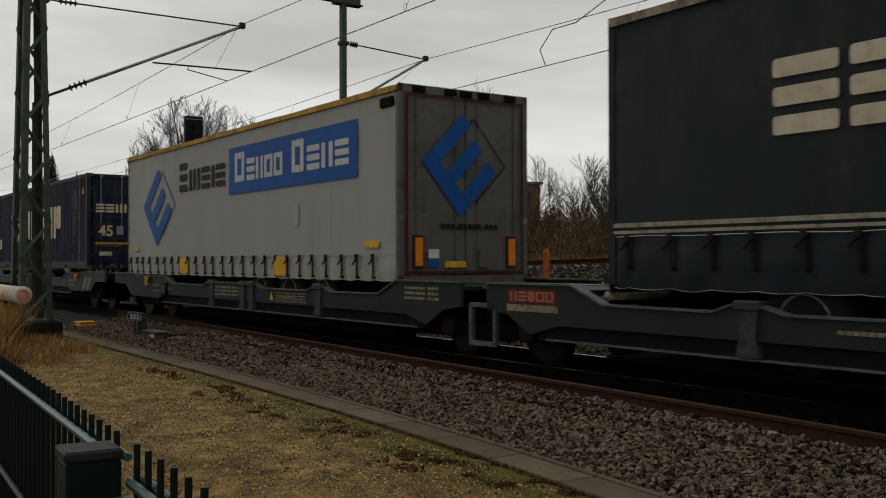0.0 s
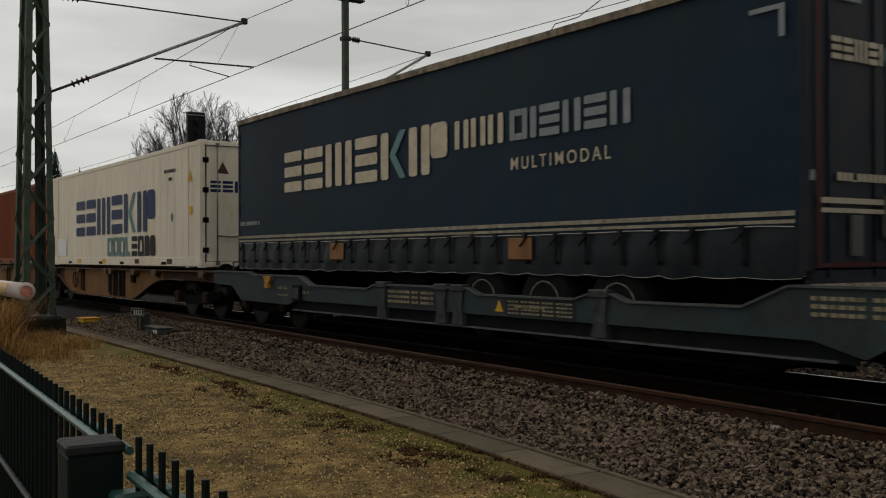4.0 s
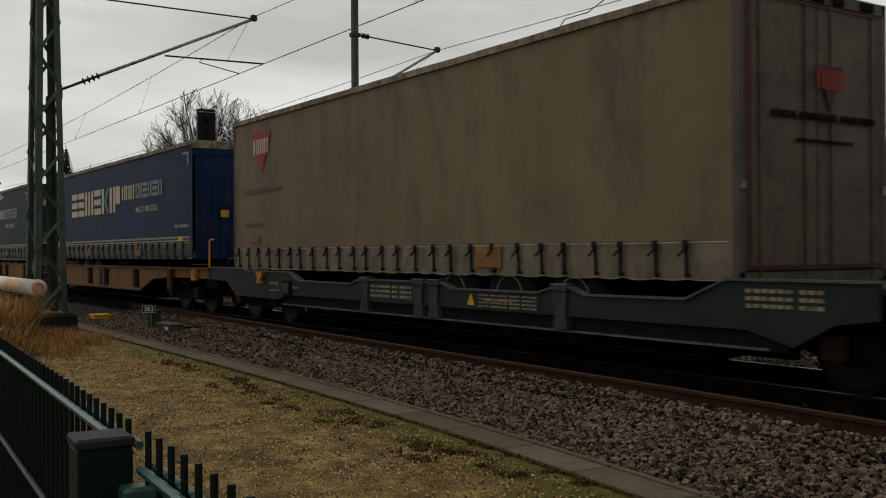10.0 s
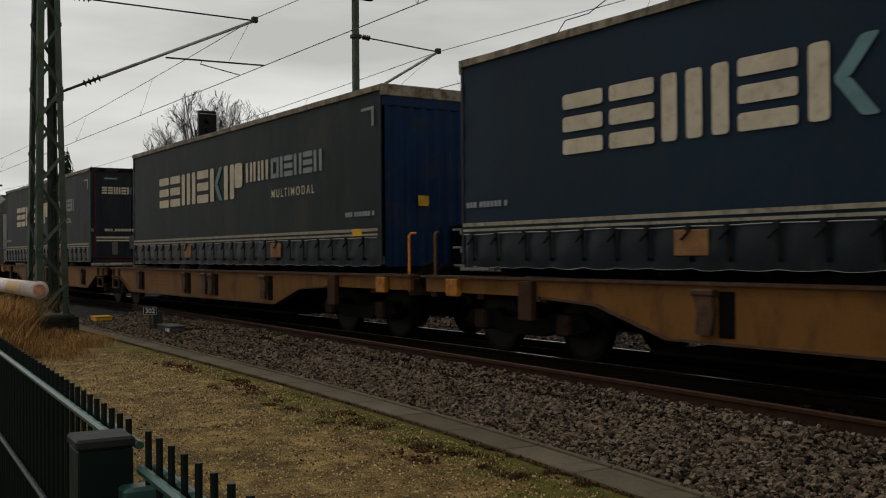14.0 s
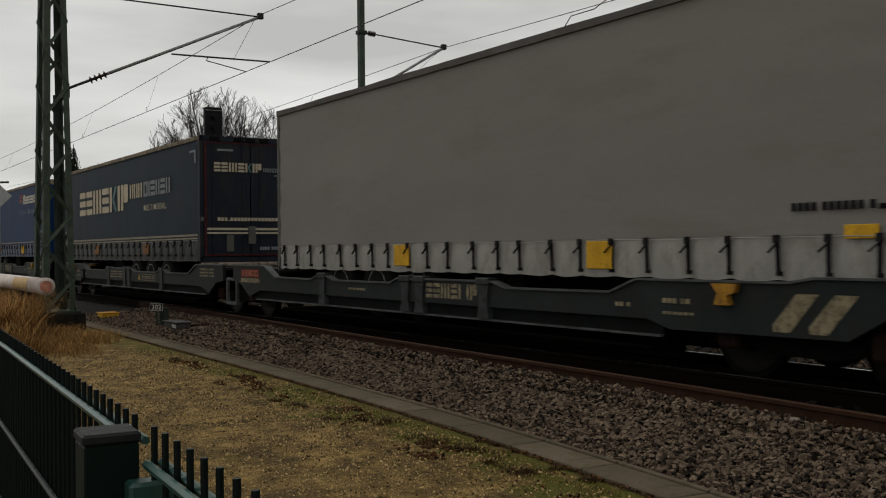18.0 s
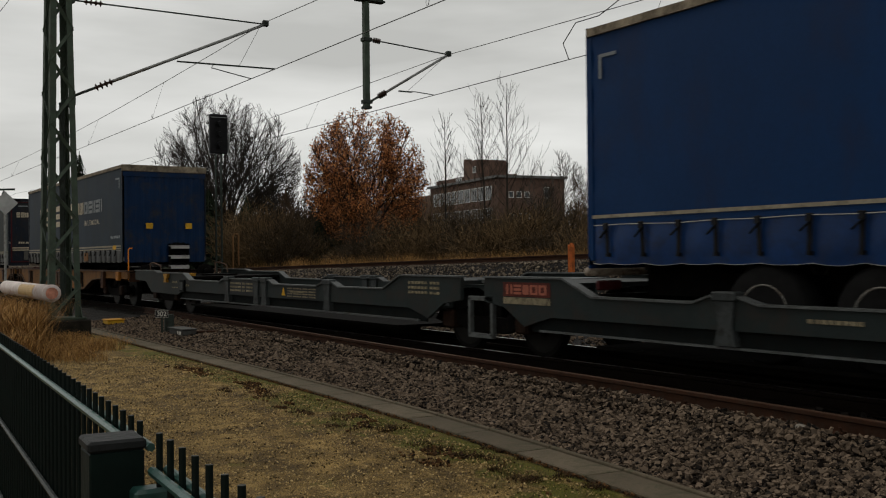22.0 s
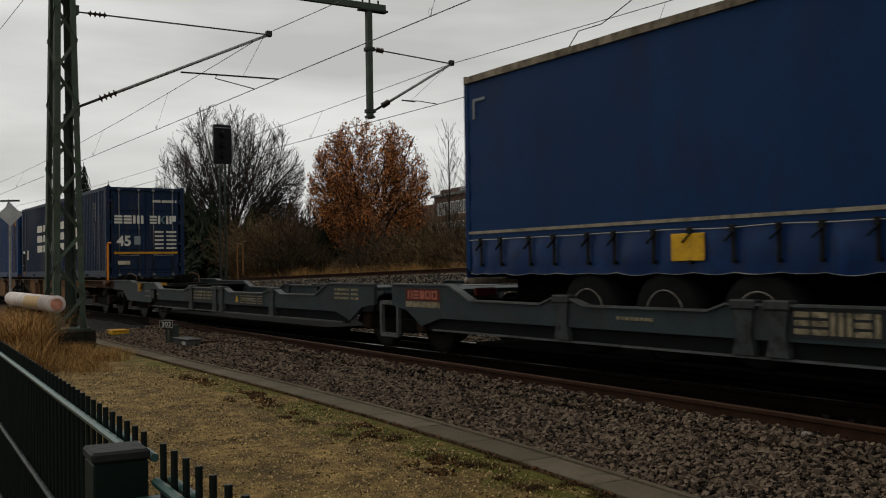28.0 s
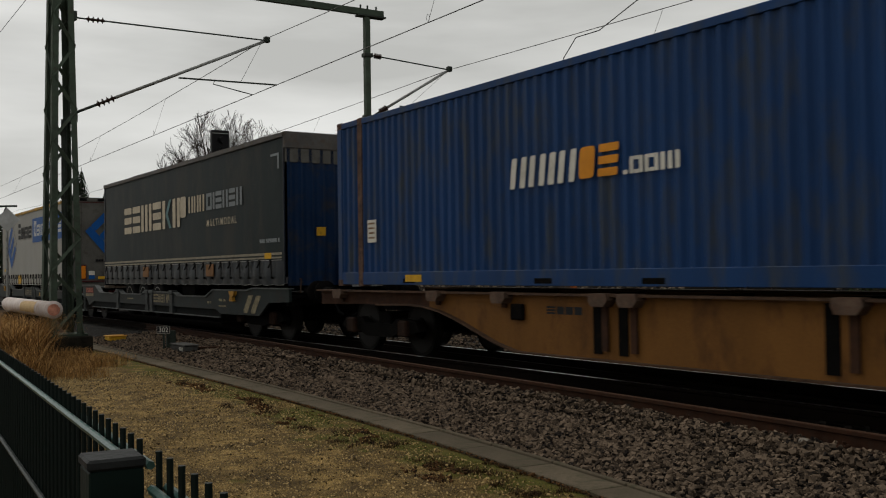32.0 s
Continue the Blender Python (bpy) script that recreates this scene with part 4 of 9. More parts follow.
def marks_navy(ink):
    """The print of the navy trailers: a row of shapes in cream and grey, two stripes and a patch."""
    def draw(ob, half, zb, zt, W, f):
        P = on_side(-W - 0.012)
        L = -half
        up = 0.28
        z = lambda absolute: absolute - up
        bars, bent = glyph_row("eemekip", L + 2.25, L + 7.67, z(2.6), z(3.34))
        prints(ob, "logo_shape", bars, P, ink, "plain cream shape")
        prints(ob, "logo_shape", bent, P, M_ink_teal, "teal slanting shape")
        prints(ob, "name_shape", glyph_row("nnn", L + 7.86, L + 8.98, z(2.9), z(3.3))[0], P, ink, "plain cream bar")
        prints(ob, "name_shape", glyph_row("oienen", L + 9.12, L + 11.33, z(2.9), z(3.3))[0], P, M_ink_grey, "plain grey bar")
        part("side_word", writing("MULTIMODAL", P, L + 9.13, z(2.52), 0.16, 1.42), ink, ob, "pale word below the name")
        for a, b in ((1.7, 1.735), (1.77, 1.82)):
            part("stripe", flat(P, rect(L + 0.06, half - 0.1, z(a), z(b))), M_stripe, ob, "dull cream stripe")
        part("corner_mark", flat(P, rect(half - 0.62, half - 0.2, z(3.77), z(3.82)), rect(half - 0.27, half - 0.2, z(3.5), z(3.77))), M_ink_grey, ob, "pale corner mark")
        for x in (4.1, 9.1):
            part("patch", box(L + x, L + x + 0.48, -W - 0.03, -W - 0.008, z(1.35), z(1.63), 0.006), M_tan_patch, ob, "brown square patch")
        small_prints(ob, "number", [("bbb bbbbbb b", half - 1.2 if f > 0 else L + 0.15, half - 0.2 if f > 0 else L + 1.1, z(2.02), z(2.12))], P, M_ink_grey, "row of pale bars")
        if f > 0:
            part("plate", box(half - 0.95, half - 0.62, -W - 0.02, -W - 0.006, z(1.7), z(1.82), 0.004), M_yellow, ob, "small yellow plate")
            for yy in (-0.48, 0.72):
                part("plate", box(half + 0.03, half + 0.045, yy - 0.1, yy + 0.1, zb + 0.95, zb + 1.12, 0.003), M_yellow, ob, "small yellow plate")
        if f < 0:
            P2 = on_end(half + 0.062)
            bars, bent = glyph_row("eemekip", -0.93, 0.27, zb + 2.08, zb + 2.3)
            prints(ob, "rear_logo_shape", bars, P2, ink, "plain pale shape")
            prints(ob, "rear_logo_shape", bent, P2, M_ink_teal, "teal slanting shape")
            small_prints(ob, "rear_name", [("nnnoienen", 0.32, 1.06, zb + 2.1, zb + 2.2), ("bbbbbbbbbb", 0.6, 1.05, zb + 2.0, zb + 2.04)], P2, M_ink_grey, "row of small pale bars")
            small_prints(ob, "rear_address", [("bbb-bbbbbbbbbbbbbb-bbb", -0.85, 1.0, zb + 0.9, zb + 1.0)], P2, ink, "row of small pale bars")
            for a, b in ((0.6, 0.645), (0.69, 0.745)):
                part("rear_stripe", flat(P2, rect(-W + 0.17, W - 0.17, zb + a, zb + b)), M_ink_cream, ob, "cream stripe")
            small_prints(ob, "rear_number", [("bbbb bbbbbb b", 0.22, 1.0, zb + 0.2, zb + 0.3)], P2, M_ink_grey, "row of pale bars")
            rear_tape(ob, half, zb, zt, W)
            part("document_box", box(half + 0.03, half + 0.075, -0.62, -0.45, zb + 0.18, zb + 0.58, 0.005), M_door_grey, ob, "grey document box")
            part("latch_cover", box(half + 0.03, half + 0.1, -0.08, 0.1, zb + 0.36, zb + 0.78, 0.008), M_door_grey, ob, "grey latch cover")
            part("maker_badge", flat(P2, rect(-0.85, -0.45, zt - 0.36, zt - 0.31)), M_ink_grey, ob, "small pale bar")
    return draw


def rear_tape(ob, half, zb, zt, W):
    P2 = on_end(half + 0.063)
    for q in (rect(-W + 0.11, -W + 0.16, zb + 0.07, zt - 0.15), rect(W - 0.16, W - 0.13, zb + 0.07, zt - 0.15), rect(-W + 0.165, W - 0.165, zb + 0.08, zb + 0.12), rect(-W + 0.165, W - 0.165, zt - 0.18, zt - 0.155)):
        part("rear_tape", flat(P2, q), M_red_tape, ob, "dusty red outline tape")


def diamond_logo(ob, P, x0, x1, z0, z1, name):
    """A diamond of slanting blue bars with a thin outline."""
    cx, cz, w, h = (x0 + x1) / 2, (z0 + z1) / 2, x1 - x0, z1 - z0
    # along: down the lower left edge; across: up to the right
    q = lambda along, across: (cx + w * (-0.5 + 0.5 * along * 0.86 + 0.5 * across), cz + h * (-0.5 * along + 0.5 * across))
    quad = lambda a0, a1, c0, c1: [q(a0, c0), q(a1, c0), q(a1, c1), q(a0, c1)]
    prints(ob, name, [quad(0.0, 1.0, 0.0, 0.22), quad(0.0, 0.22, 0.226, 0.92), quad(0.39, 0.61, 0.226, 0.84), quad(0.78, 1.0, 0.226, 0.84)], P, M_ink_blue, "slanting blue bar")
    prints(ob, name, [quad(0.17, 0.19, 0.93, 1.0), quad(0.18, 1.05, 1.0, 1.02), quad(1.03, 1.05, 0.3, 1.0)], P, M_ink_black, "thin dark outline")


def marks_white(ob, half, zb, zt, W, f):
    """The print of the white trailers: diamond, black shapes, and a blue board with white shapes."""
    P, P3 = on_side(-W - 0.012), on_side(-W - 0.018)
    L = -half
    z = lambda absolute: absolute - 0.28
    diamond_logo(ob, P, L + 1.31, L + 3.73, z(1.76), z(3.76), "diamond_bar")
    prints(ob, "name_shape", glyph_row("e", L + 3.92, L + 4.42, z(3.0), z(3.66))[0] + glyph_row("meie", L + 4.55, L + 6.66, z(3.0), z(3.48))[0], P, M_ink_black, "plain black shape")
    part("blue_board", flat(P, rect(L + 6.88, L + 12.28, z(2.78), z(3.74))), M_ink_blue, ob, "blue printed board")
    rows = glyph_row("o", L + 7.2, L + 7.68, z(3.02), z(3.62)) [0] + glyph_row("enoo", L + 7.8, L + 9.45, z(3.02), z(3.46))[0] + glyph_row("o", L + 9.85, L + 10.33, z(3.02), z(3.62))[0] + glyph_row("ene", L + 10.46, L + 12.0, z(3.02), z(3.46))[0]
    prints(ob, "name_shape", rows, P3, M_ink_pale, "plain pale shape")
    for x in (3.98, 9.08):
        part("patch", box(L + x, L + x + 0.54, -W - 0.03, -W - 0.008, z(1.12), z(1.47), 0.006), M_yellow, ob, "yellow square patch")
    part("plate", box(L + 12.52, L + 12.98, -W - 0.02, -W - 0.006, z(1.61), z(1.72), 0.004), M_yellow, ob, "small yellow plate")
    part("plate", box(L + 0.62, L + 0.98, -W - 0.02, -W - 0.006, z(1.66), z(1.76), 0.004), M_yellow, ob, "small yellow plate")
    if f < 0:
        part("curtain_roller", box(half - 0.5, half - 0.1, -W - 0.03, -W + 0.02, zt - 0.34, zt - 0.18, 0.02), M_black, ob, "black curtain roller cover")
    if f > 0:
        part("stain", flat(P, [(L + 7.55 + 0.075 * math.cos(k * 0.42) * (1 + 0.3 * math.sin(k * 1.3)), z(2.12) + 0.15 * math.sin(k * 0.42) * (1 + 0.25 * math.cos(k * 1.7))) for k in range(15)]), M_door_grey, ob, "grey smudge")
    else:
        part("stain", flat(P, [(L + 10.0 + 0.12 * a, z(2.25) + 0.2 * b) for a, b in ((-1, -1), (1, -1), (1, 1), (-1, 1))]), M_repair, ob, "pale square repair")
    if f < 0:
        P2 = on_end(half + 0.062)
        diamond_logo(ob, P2, -0.86, 0.86, zb + 0.98, zb + 2.72, "rear_diamond_bar")
        small_prints(ob, "rear_address", [("bbb-bbbbb-bbb", -0.5, 0.62, zb + 0.78, zb + 0.88)], P2, M_ink_black, "row of small dark bars")
        rear_tape(ob, half, zb, zt, W)
        for yy in (-0.92, 0.92):
            part("marker_board", box(half + 0.03, half + 0.068, yy - 0.1, yy + 0.1, zb + 0.16, zb + 0.68, 0.004), M_red_tape, ob, "red marker board")
            part("marker_panel", box(half + 0.066, half + 0.074, yy - 0.07, yy + 0.07, zb + 0.2, zb + 0.64), M_orange, ob, "orange marker panel")
        part("sticker", flat(on_end(half + 0.064), rect(-0.74, -0.54, zb + 0.32, zb + 0.46)), M_ink_white, ob, "white sticker")
        part("sticker", flat(on_end(half + 0.064), rect(-0.74, -0.54, zb + 0.18, zb + 0.31)), M_ink_blue, ob, "blue sticker")
        part("number_plate", box(half + 0.03, half + 0.07, -0.42, -0.02, zb + 0.17, zb + 0.27, 0.004), M_yellow, ob, "blank yellow plate")
        part("document_box", box(half + 0.03, half + 0.09, 0.24, 0.44, zb + 0.16, zb + 0.46, 0.01), M_door_grey, ob, "grey document box")
    else:
        diamond_logo(ob, on_end(half + 0.05), -0.1, 0.7, zb + 2.0, zb + 2.7, "front_diamond_bar")
        part("plate", box(half + 0.03, half + 0.045, 0.28, 0.5, zb + 1.42, zb + 1.66, 0.003), M_yellow, ob, "small yellow plate")
        part("plate", box(half + 0.03, half + 0.042, -0.1, 0.12, zb + 1.46, zb + 1.58, 0.003), M_ink_blue, ob, "small blue plate")
        for k in range(3):
            part("reflector", box(half + 0.03, half + 0.05, -0.72, -0.62, zb + 0.5 + 0.24 * k, zb + 0.58 + 0.24 * k, 0.006), M_reflector, ob, "red reflector")
        part("air_hose", tube([(half + 0.04, -1.0, zb + 0.85), (half + 0.1, -0.9, zb + 0.74), (half + 0.1, -0.7, zb + 0.7)], 0.014, 6), M_yellow, ob, "yellow air hose")
        part("cable_loop", tube([(half + 0.1 + 0.06 * math.sin(k * 0.35), 0.05 + 0.075 * k, zb + 0.12 + 0.12 * math.sin(k * 0.35)) for k in range(10)], 0.016, 6), M_ink_grey, ob, "pale looped cable")


def marks_tht(ob, half, zb, zt, W, f):
    """The brownish trailer: a red triangle with white bars, and dark shapes on the doors."""
    P = on_side(-W - 0.012)
    x = -half + 1.0
    part("triangle_logo", flat(P, [(x, zb + 2.72), (x + 0.5, zb + 1.87), (x + 0.96, zb + 2.72)]), M_ink_red, ob, "faded red triangle")
    prints(ob, "triangle_bar", glyph_row("nmn", x + 0.12, x + 0.84, zb + 2.28, zb + 2.58)[0], on_side(-W - 0.017), M_ink_cream, "plain pale bar")
    small_prints(ob, "side_address", [("bbb-bbbbbbbbb-bbb", -half + 0.6, -half + 2.44, zb + 1.49, zb + 1.6)], P, M_door_brown, "row of small dark brown bars")
    part("patch", box(-half + 8.9, -half + 9.5, -W - 0.03, -W - 0.008, zb + 0.06, zb + 0.36, 0.006), M_tan_patch, ob, "brown square patch")
    small_prints(ob, "number", [("bbbb bbbbbb b", -half + 0.62, -half + 1.6, zb + 0.82, zb + 0.91)], P, M_door_brown, "row of dark bars")
    part("plate", box(-half + 0.85, -half + 1.4, -W - 0.02, -W - 0.006, zb + 0.5, zb + 0.62, 0.004), M_tan_patch, ob, "small brown plate")
    if f < 0:
        P2 = on_end(half + 0.062)
        part("triangle_logo", flat(P2, [(-0.02, zb + 2.28), (0.2, zb + 1.78), (0.42, zb + 2.28)]), M_red_tape, ob, "faded red triangle")
        prints(ob, "triangle_bar", glyph_row("nmn", -0.04, 0.46, zb + 2.02, zb + 2.24)[0], on_end(half + 0.066), M_ink_red, "plain dull red bar")
        small_prints(ob, "rear_name", [("bbbbb bbbbbbbb bbbbbbbb", -0.8, 1.0, zb + 1.66, zb + 1.76), ("bbbbbbbbbbbbbb", -0.4, 0.6, zb + 1.42, zb + 1.47)], P2, M_under, "rows of small dark bars")
        rear_tape(ob, half, zb, zt, W)


def marks_plain_white(ob, half, zb, zt, W, f):
    """The plain light grey trailer with a ribbed white front."""
    P = on_side(-W - 0.012)
    for x in (-half + 4.55, -half + 9.15):
        part("patch", box(x, x + 0.45, -W - 0.03, -W - 0.008, zb + 0.05, zb + 0.38, 0.006), M_yellow, ob, "yellow square patch")
    part("plate", box(half - 0.72, half - 0.37, -W - 0.02, -W - 0.006, zb + 0.36, zb + 0.49, 0.004), M_yellow, ob, "small yellow plate")
    small_prints(ob, "number", [("bbbb bbbbbb b", half - 1.3, half - 0.4, zb + 0.62, zb + 0.72)], P, M_ink_black, "row of dark bars")
    part("curtain_latch", box(half - 0.35, half + 0.05, -W - 0.04, -W - 0.01, zb + 0.62, zb + 0.67), M_black, ob, "black latch bar")
    if f > 0:
        for k in range(8):
            z = zb + 0.3 + k * 0.245
            part("front_rib", box(half + 0.012, half + 0.042, -W + 0.32, W - 0.06, z, z + 0.232, 0.006), M_panel_white, ob)
        part("front_corner", box(half - 0.02, half + 0.05, -W - 0.005, -W + 0.3, zb - 0.02, zt - 0.87, 0.02), M_door_grey, ob, "weathered grey corner panel")
        part("spoiler_panel", box(half - 0.02, half + 0.06, -W - 0.005, W, zt - 0.86, zt - 0.23, 0.03), M_door_grey, ob, "dirty grey top panel")
        part("triangle_logo", flat(on_end(half + 0.064), [(-0.1, zt - 0.28), (0.2, zt - 0.8), (0.5, zt - 0.28)]), M_ink_red, ob, "red triangle")
        prints(ob, "triangle_bar", glyph_row("nmn", -0.04, 0.46, zt - 0.52, zt - 0.34)[0], on_end(half + 0.068), M_ink_white, "plain white bar")
        for k in range(10):
            part("eyelet", tube([(half + 0.045, -1.05 + k * 0.235, zt - 0.12), (half + 0.058, -1.05 + k * 0.235, zt - 0.12)], 0.03, 8), M_black, ob, "dark eyelet")
        for yy, zz in ((-0.72, 1.05), (0.45, 1.03), (-0.75, 0.35)):
            part("plate", box(half + 0.04, half + 0.05, yy, yy + 0.18, zb + zz, zb + zz + 0.16), M_yellow, ob, "small yellow plate")
        part("lamp_drum", tube([(half + 0.05, 0.7, zb + 0.85), (half + 0.32, 0.78, zb + 0.85)], 0.14, 12), M_black, ob, "black drum on the front")


def marks_royal(ob, half, zb, zt, W, f):
    """The royal blue trailers: white slanting shapes, a red flash and two words."""
    P = on_side(-W - 0.012)
    L = -half
    z = lambda absolute: absolute - 0.28
    prints(ob, "red_flash", [[(L + 8.62, z(3.46)), (L + 9.1, z(3.46)), (L + 9.22, z(3.6)), (L + 8.76, z(3.58))], [(L + 8.72, z(3.62)), (L + 9.2, z(3.64)), (L + 9.3, z(3.78)), (L + 8.86, z(3.74))]], P, M_ink_red, "red flash")
    rows = glyph_row("n", L + 9.4, L + 9.74, z(3.38), z(3.75), 0.1, 0.14)[0] + glyph_row("eieienemb", L + 9.8, L + 12.62, z(3.38), z(3.68), 0.14, 0.14)[0]
    prints(ob, "name_shape", rows, P, M_ink_white, "slanting white shape")
    part("side_words", writing("Trailer Rental", P, L + 8.66, z(2.98), 0.2, 1.72), M_ink_grey, ob, "two pale grey words")
    part("stripe", flat(P, rect(L + 0.06, half - 0.3, z(1.83), z(1.87))), M_stripe, ob, "dull cream stripe")
    part("diamond_label", flat(P, [(L + 13.2, z(2.42)), (L + 13.39, z(2.22)), (L + 13.58, z(2.42)), (L + 13.39, z(2.62))]), M_ink_white, ob, "white diamond label")
    small_prints(ob, "number", [("bbbb bbbbbb b", L + 12.18, L + 13.1, z(2.17), z(2.28))], P, M_ink_grey, "row of pale bars")
    part("plate", box(L + 12.46, L + 13.18, -W - 0.02, -W - 0.006, z(1.98), z(2.1), 0.004), M_yellow, ob, "orange-yellow plate")
    for x in (4.05, 9.1):
        part("patch", box(L + x, L + x + 0.48, -W - 0.03, -W - 0.008, z(1.4), z(1.7), 0.006), M_yellow, ob, "yellow square patch")
    for a in (L + 0.2, half - 0.65):
        part("corner_mark", flat(P, rect(a, a + 0.3, zt - 0.4, zt - 0.36), rect(a if a < 0 else a + 0.25, (a if a < 0 else a + 0.25) + 0.05, zt - 0.65, zt - 0.4)), M_ink_grey, ob, "pale corner mark")


NAVY = dict(label="dark navy curtain-sided trailer with cream print and dusty skirt", curtain=M_navy, end=M_door_navy, edge=M_rail_cream, front=M_front_blue, ribs=True, post=M_door_navy, skirt_mat=M_skirt_navy, marks=marks_navy(M_ink_cream))
NAVY_OLD = dict(NAVY, label="faded grimy navy curtain-sided trailer with dull cream print", curtain=M_navy_old, marks=marks_navy(M_ink_cream), edge=M_rail_cream)
SAMBLUE = dict(NAVY, label="clean dark blue curtain-sided trailer with cream print", curtain=M_samblue, skirt_mat=M_skirt_navy, marks=marks_navy(M_ink_cream))
WHITE = dict(label="dirty white curtain-sided trailer with blue diamond and blue board", curtain=M_white_curtain, end=M_door_grey, edge=M_rail_yellow, front=M_front_grey, ribs=True, post=M_door_grey, marks=marks_white, bumper=False, step=0.52, skirt=1.5, skirt_mat=M_skirt_white)
BEIGE = dict(label="brownish curtain-sided trailer with faded red triangle", curtain=M_beige, end=M_door_brown, edge=M_rail_cream, front=M_door_brown, post=M_door_brown, skirt_mat=M_skirt_beige, marks=marks_tht, bumper=False, step=0.5, skirt=1.5)
PLAIN = dict(label="plain light grey curtain-sided trailer with ribbed white front", curtain=M_plain_curtain, end=M_door_grey, edge=M_rail_grey, front=M_panel_white, post=M_door_grey, marks=marks_plain_white, bumper=False, step=0.58, header=0.12, skirt=1.5, skirt_mat=M_skirt_white)
ROYAL = dict(label="royal blue curtain-sided trailer with white print and red flash", curtain=M_royal, end=M_front_blue, edge=M_rail_cream, front=M_royal, ribs=True, post=M_royal, marks=marks_royal, skirt_mat=M_skirt_royal, skirt=1.76)


# ---- containers ----
def corrugated(x0, x1, z0, z1, y, side, period=0.208, deep=0.038):
    """A wall of pressed steel: trapezoid folds that go in from y."""
    bm = bmesh.new()
    n = max(2, round((x1 - x0) / period))
    p = (x1 - x0) / n
    pts = [(x0, 0)]
    for i in range(n):
        a = x0 + i * p
        pts += [(a + 0.26 * p, 0), (a + 0.5 * p, deep), (a + 0.76 * p, deep), (a + p, 0)]
    low = [bm.verts.new((x, y - side * d, z0)) for x, d in pts]
    high = [bm.verts.new((x, y - side * d, z1)) for x, d in pts]
    for i in range(len(pts) - 1):
        q = (low[i], low[i + 1], high[i + 1], high[i])
        bm.faces.new(q if side < 0 else q[::-1])
    return bm


def flat_ribbed(x0, x1, z0, z1, y, side):
    bm = bmesh.new()
    n = 23
    p = (x1 - x0) / n
    pts = [(x0, 0)]
    for i in range(n):
        a = x0 + i * p
        pts += [(a + 0.46 * p, 0), (a + 0.48 * p, 0.006), (a + 0.52 * p, 0.006), (a + 0.54 * p, 0), (a + p, 0)]
    low = [bm.verts.new((x, y - side * d, z0)) for x, d in pts]
    high = [bm.verts.new((x, y - side * d, z1)) for x, d in pts]
    for i in range(len(pts) - 1):
        q = (low[i], low[i + 1], high[i + 1], high[i])
        bm.faces.new(q if side < 0 else q[::-1])
    return bm


def casting_bm():
    bm = bmesh.new()
    add_box(bm, -0.089, 0.089, -0.081, 0.081, -0.059, 0.059, 0.008)
    for y in (-0.083, 0.083):
        add_box(bm, -0.045, 0.045, min(y, y * 0.97), max(y, y * 0.97), -0.028, 0.028, 0.008, 0)
    return bm


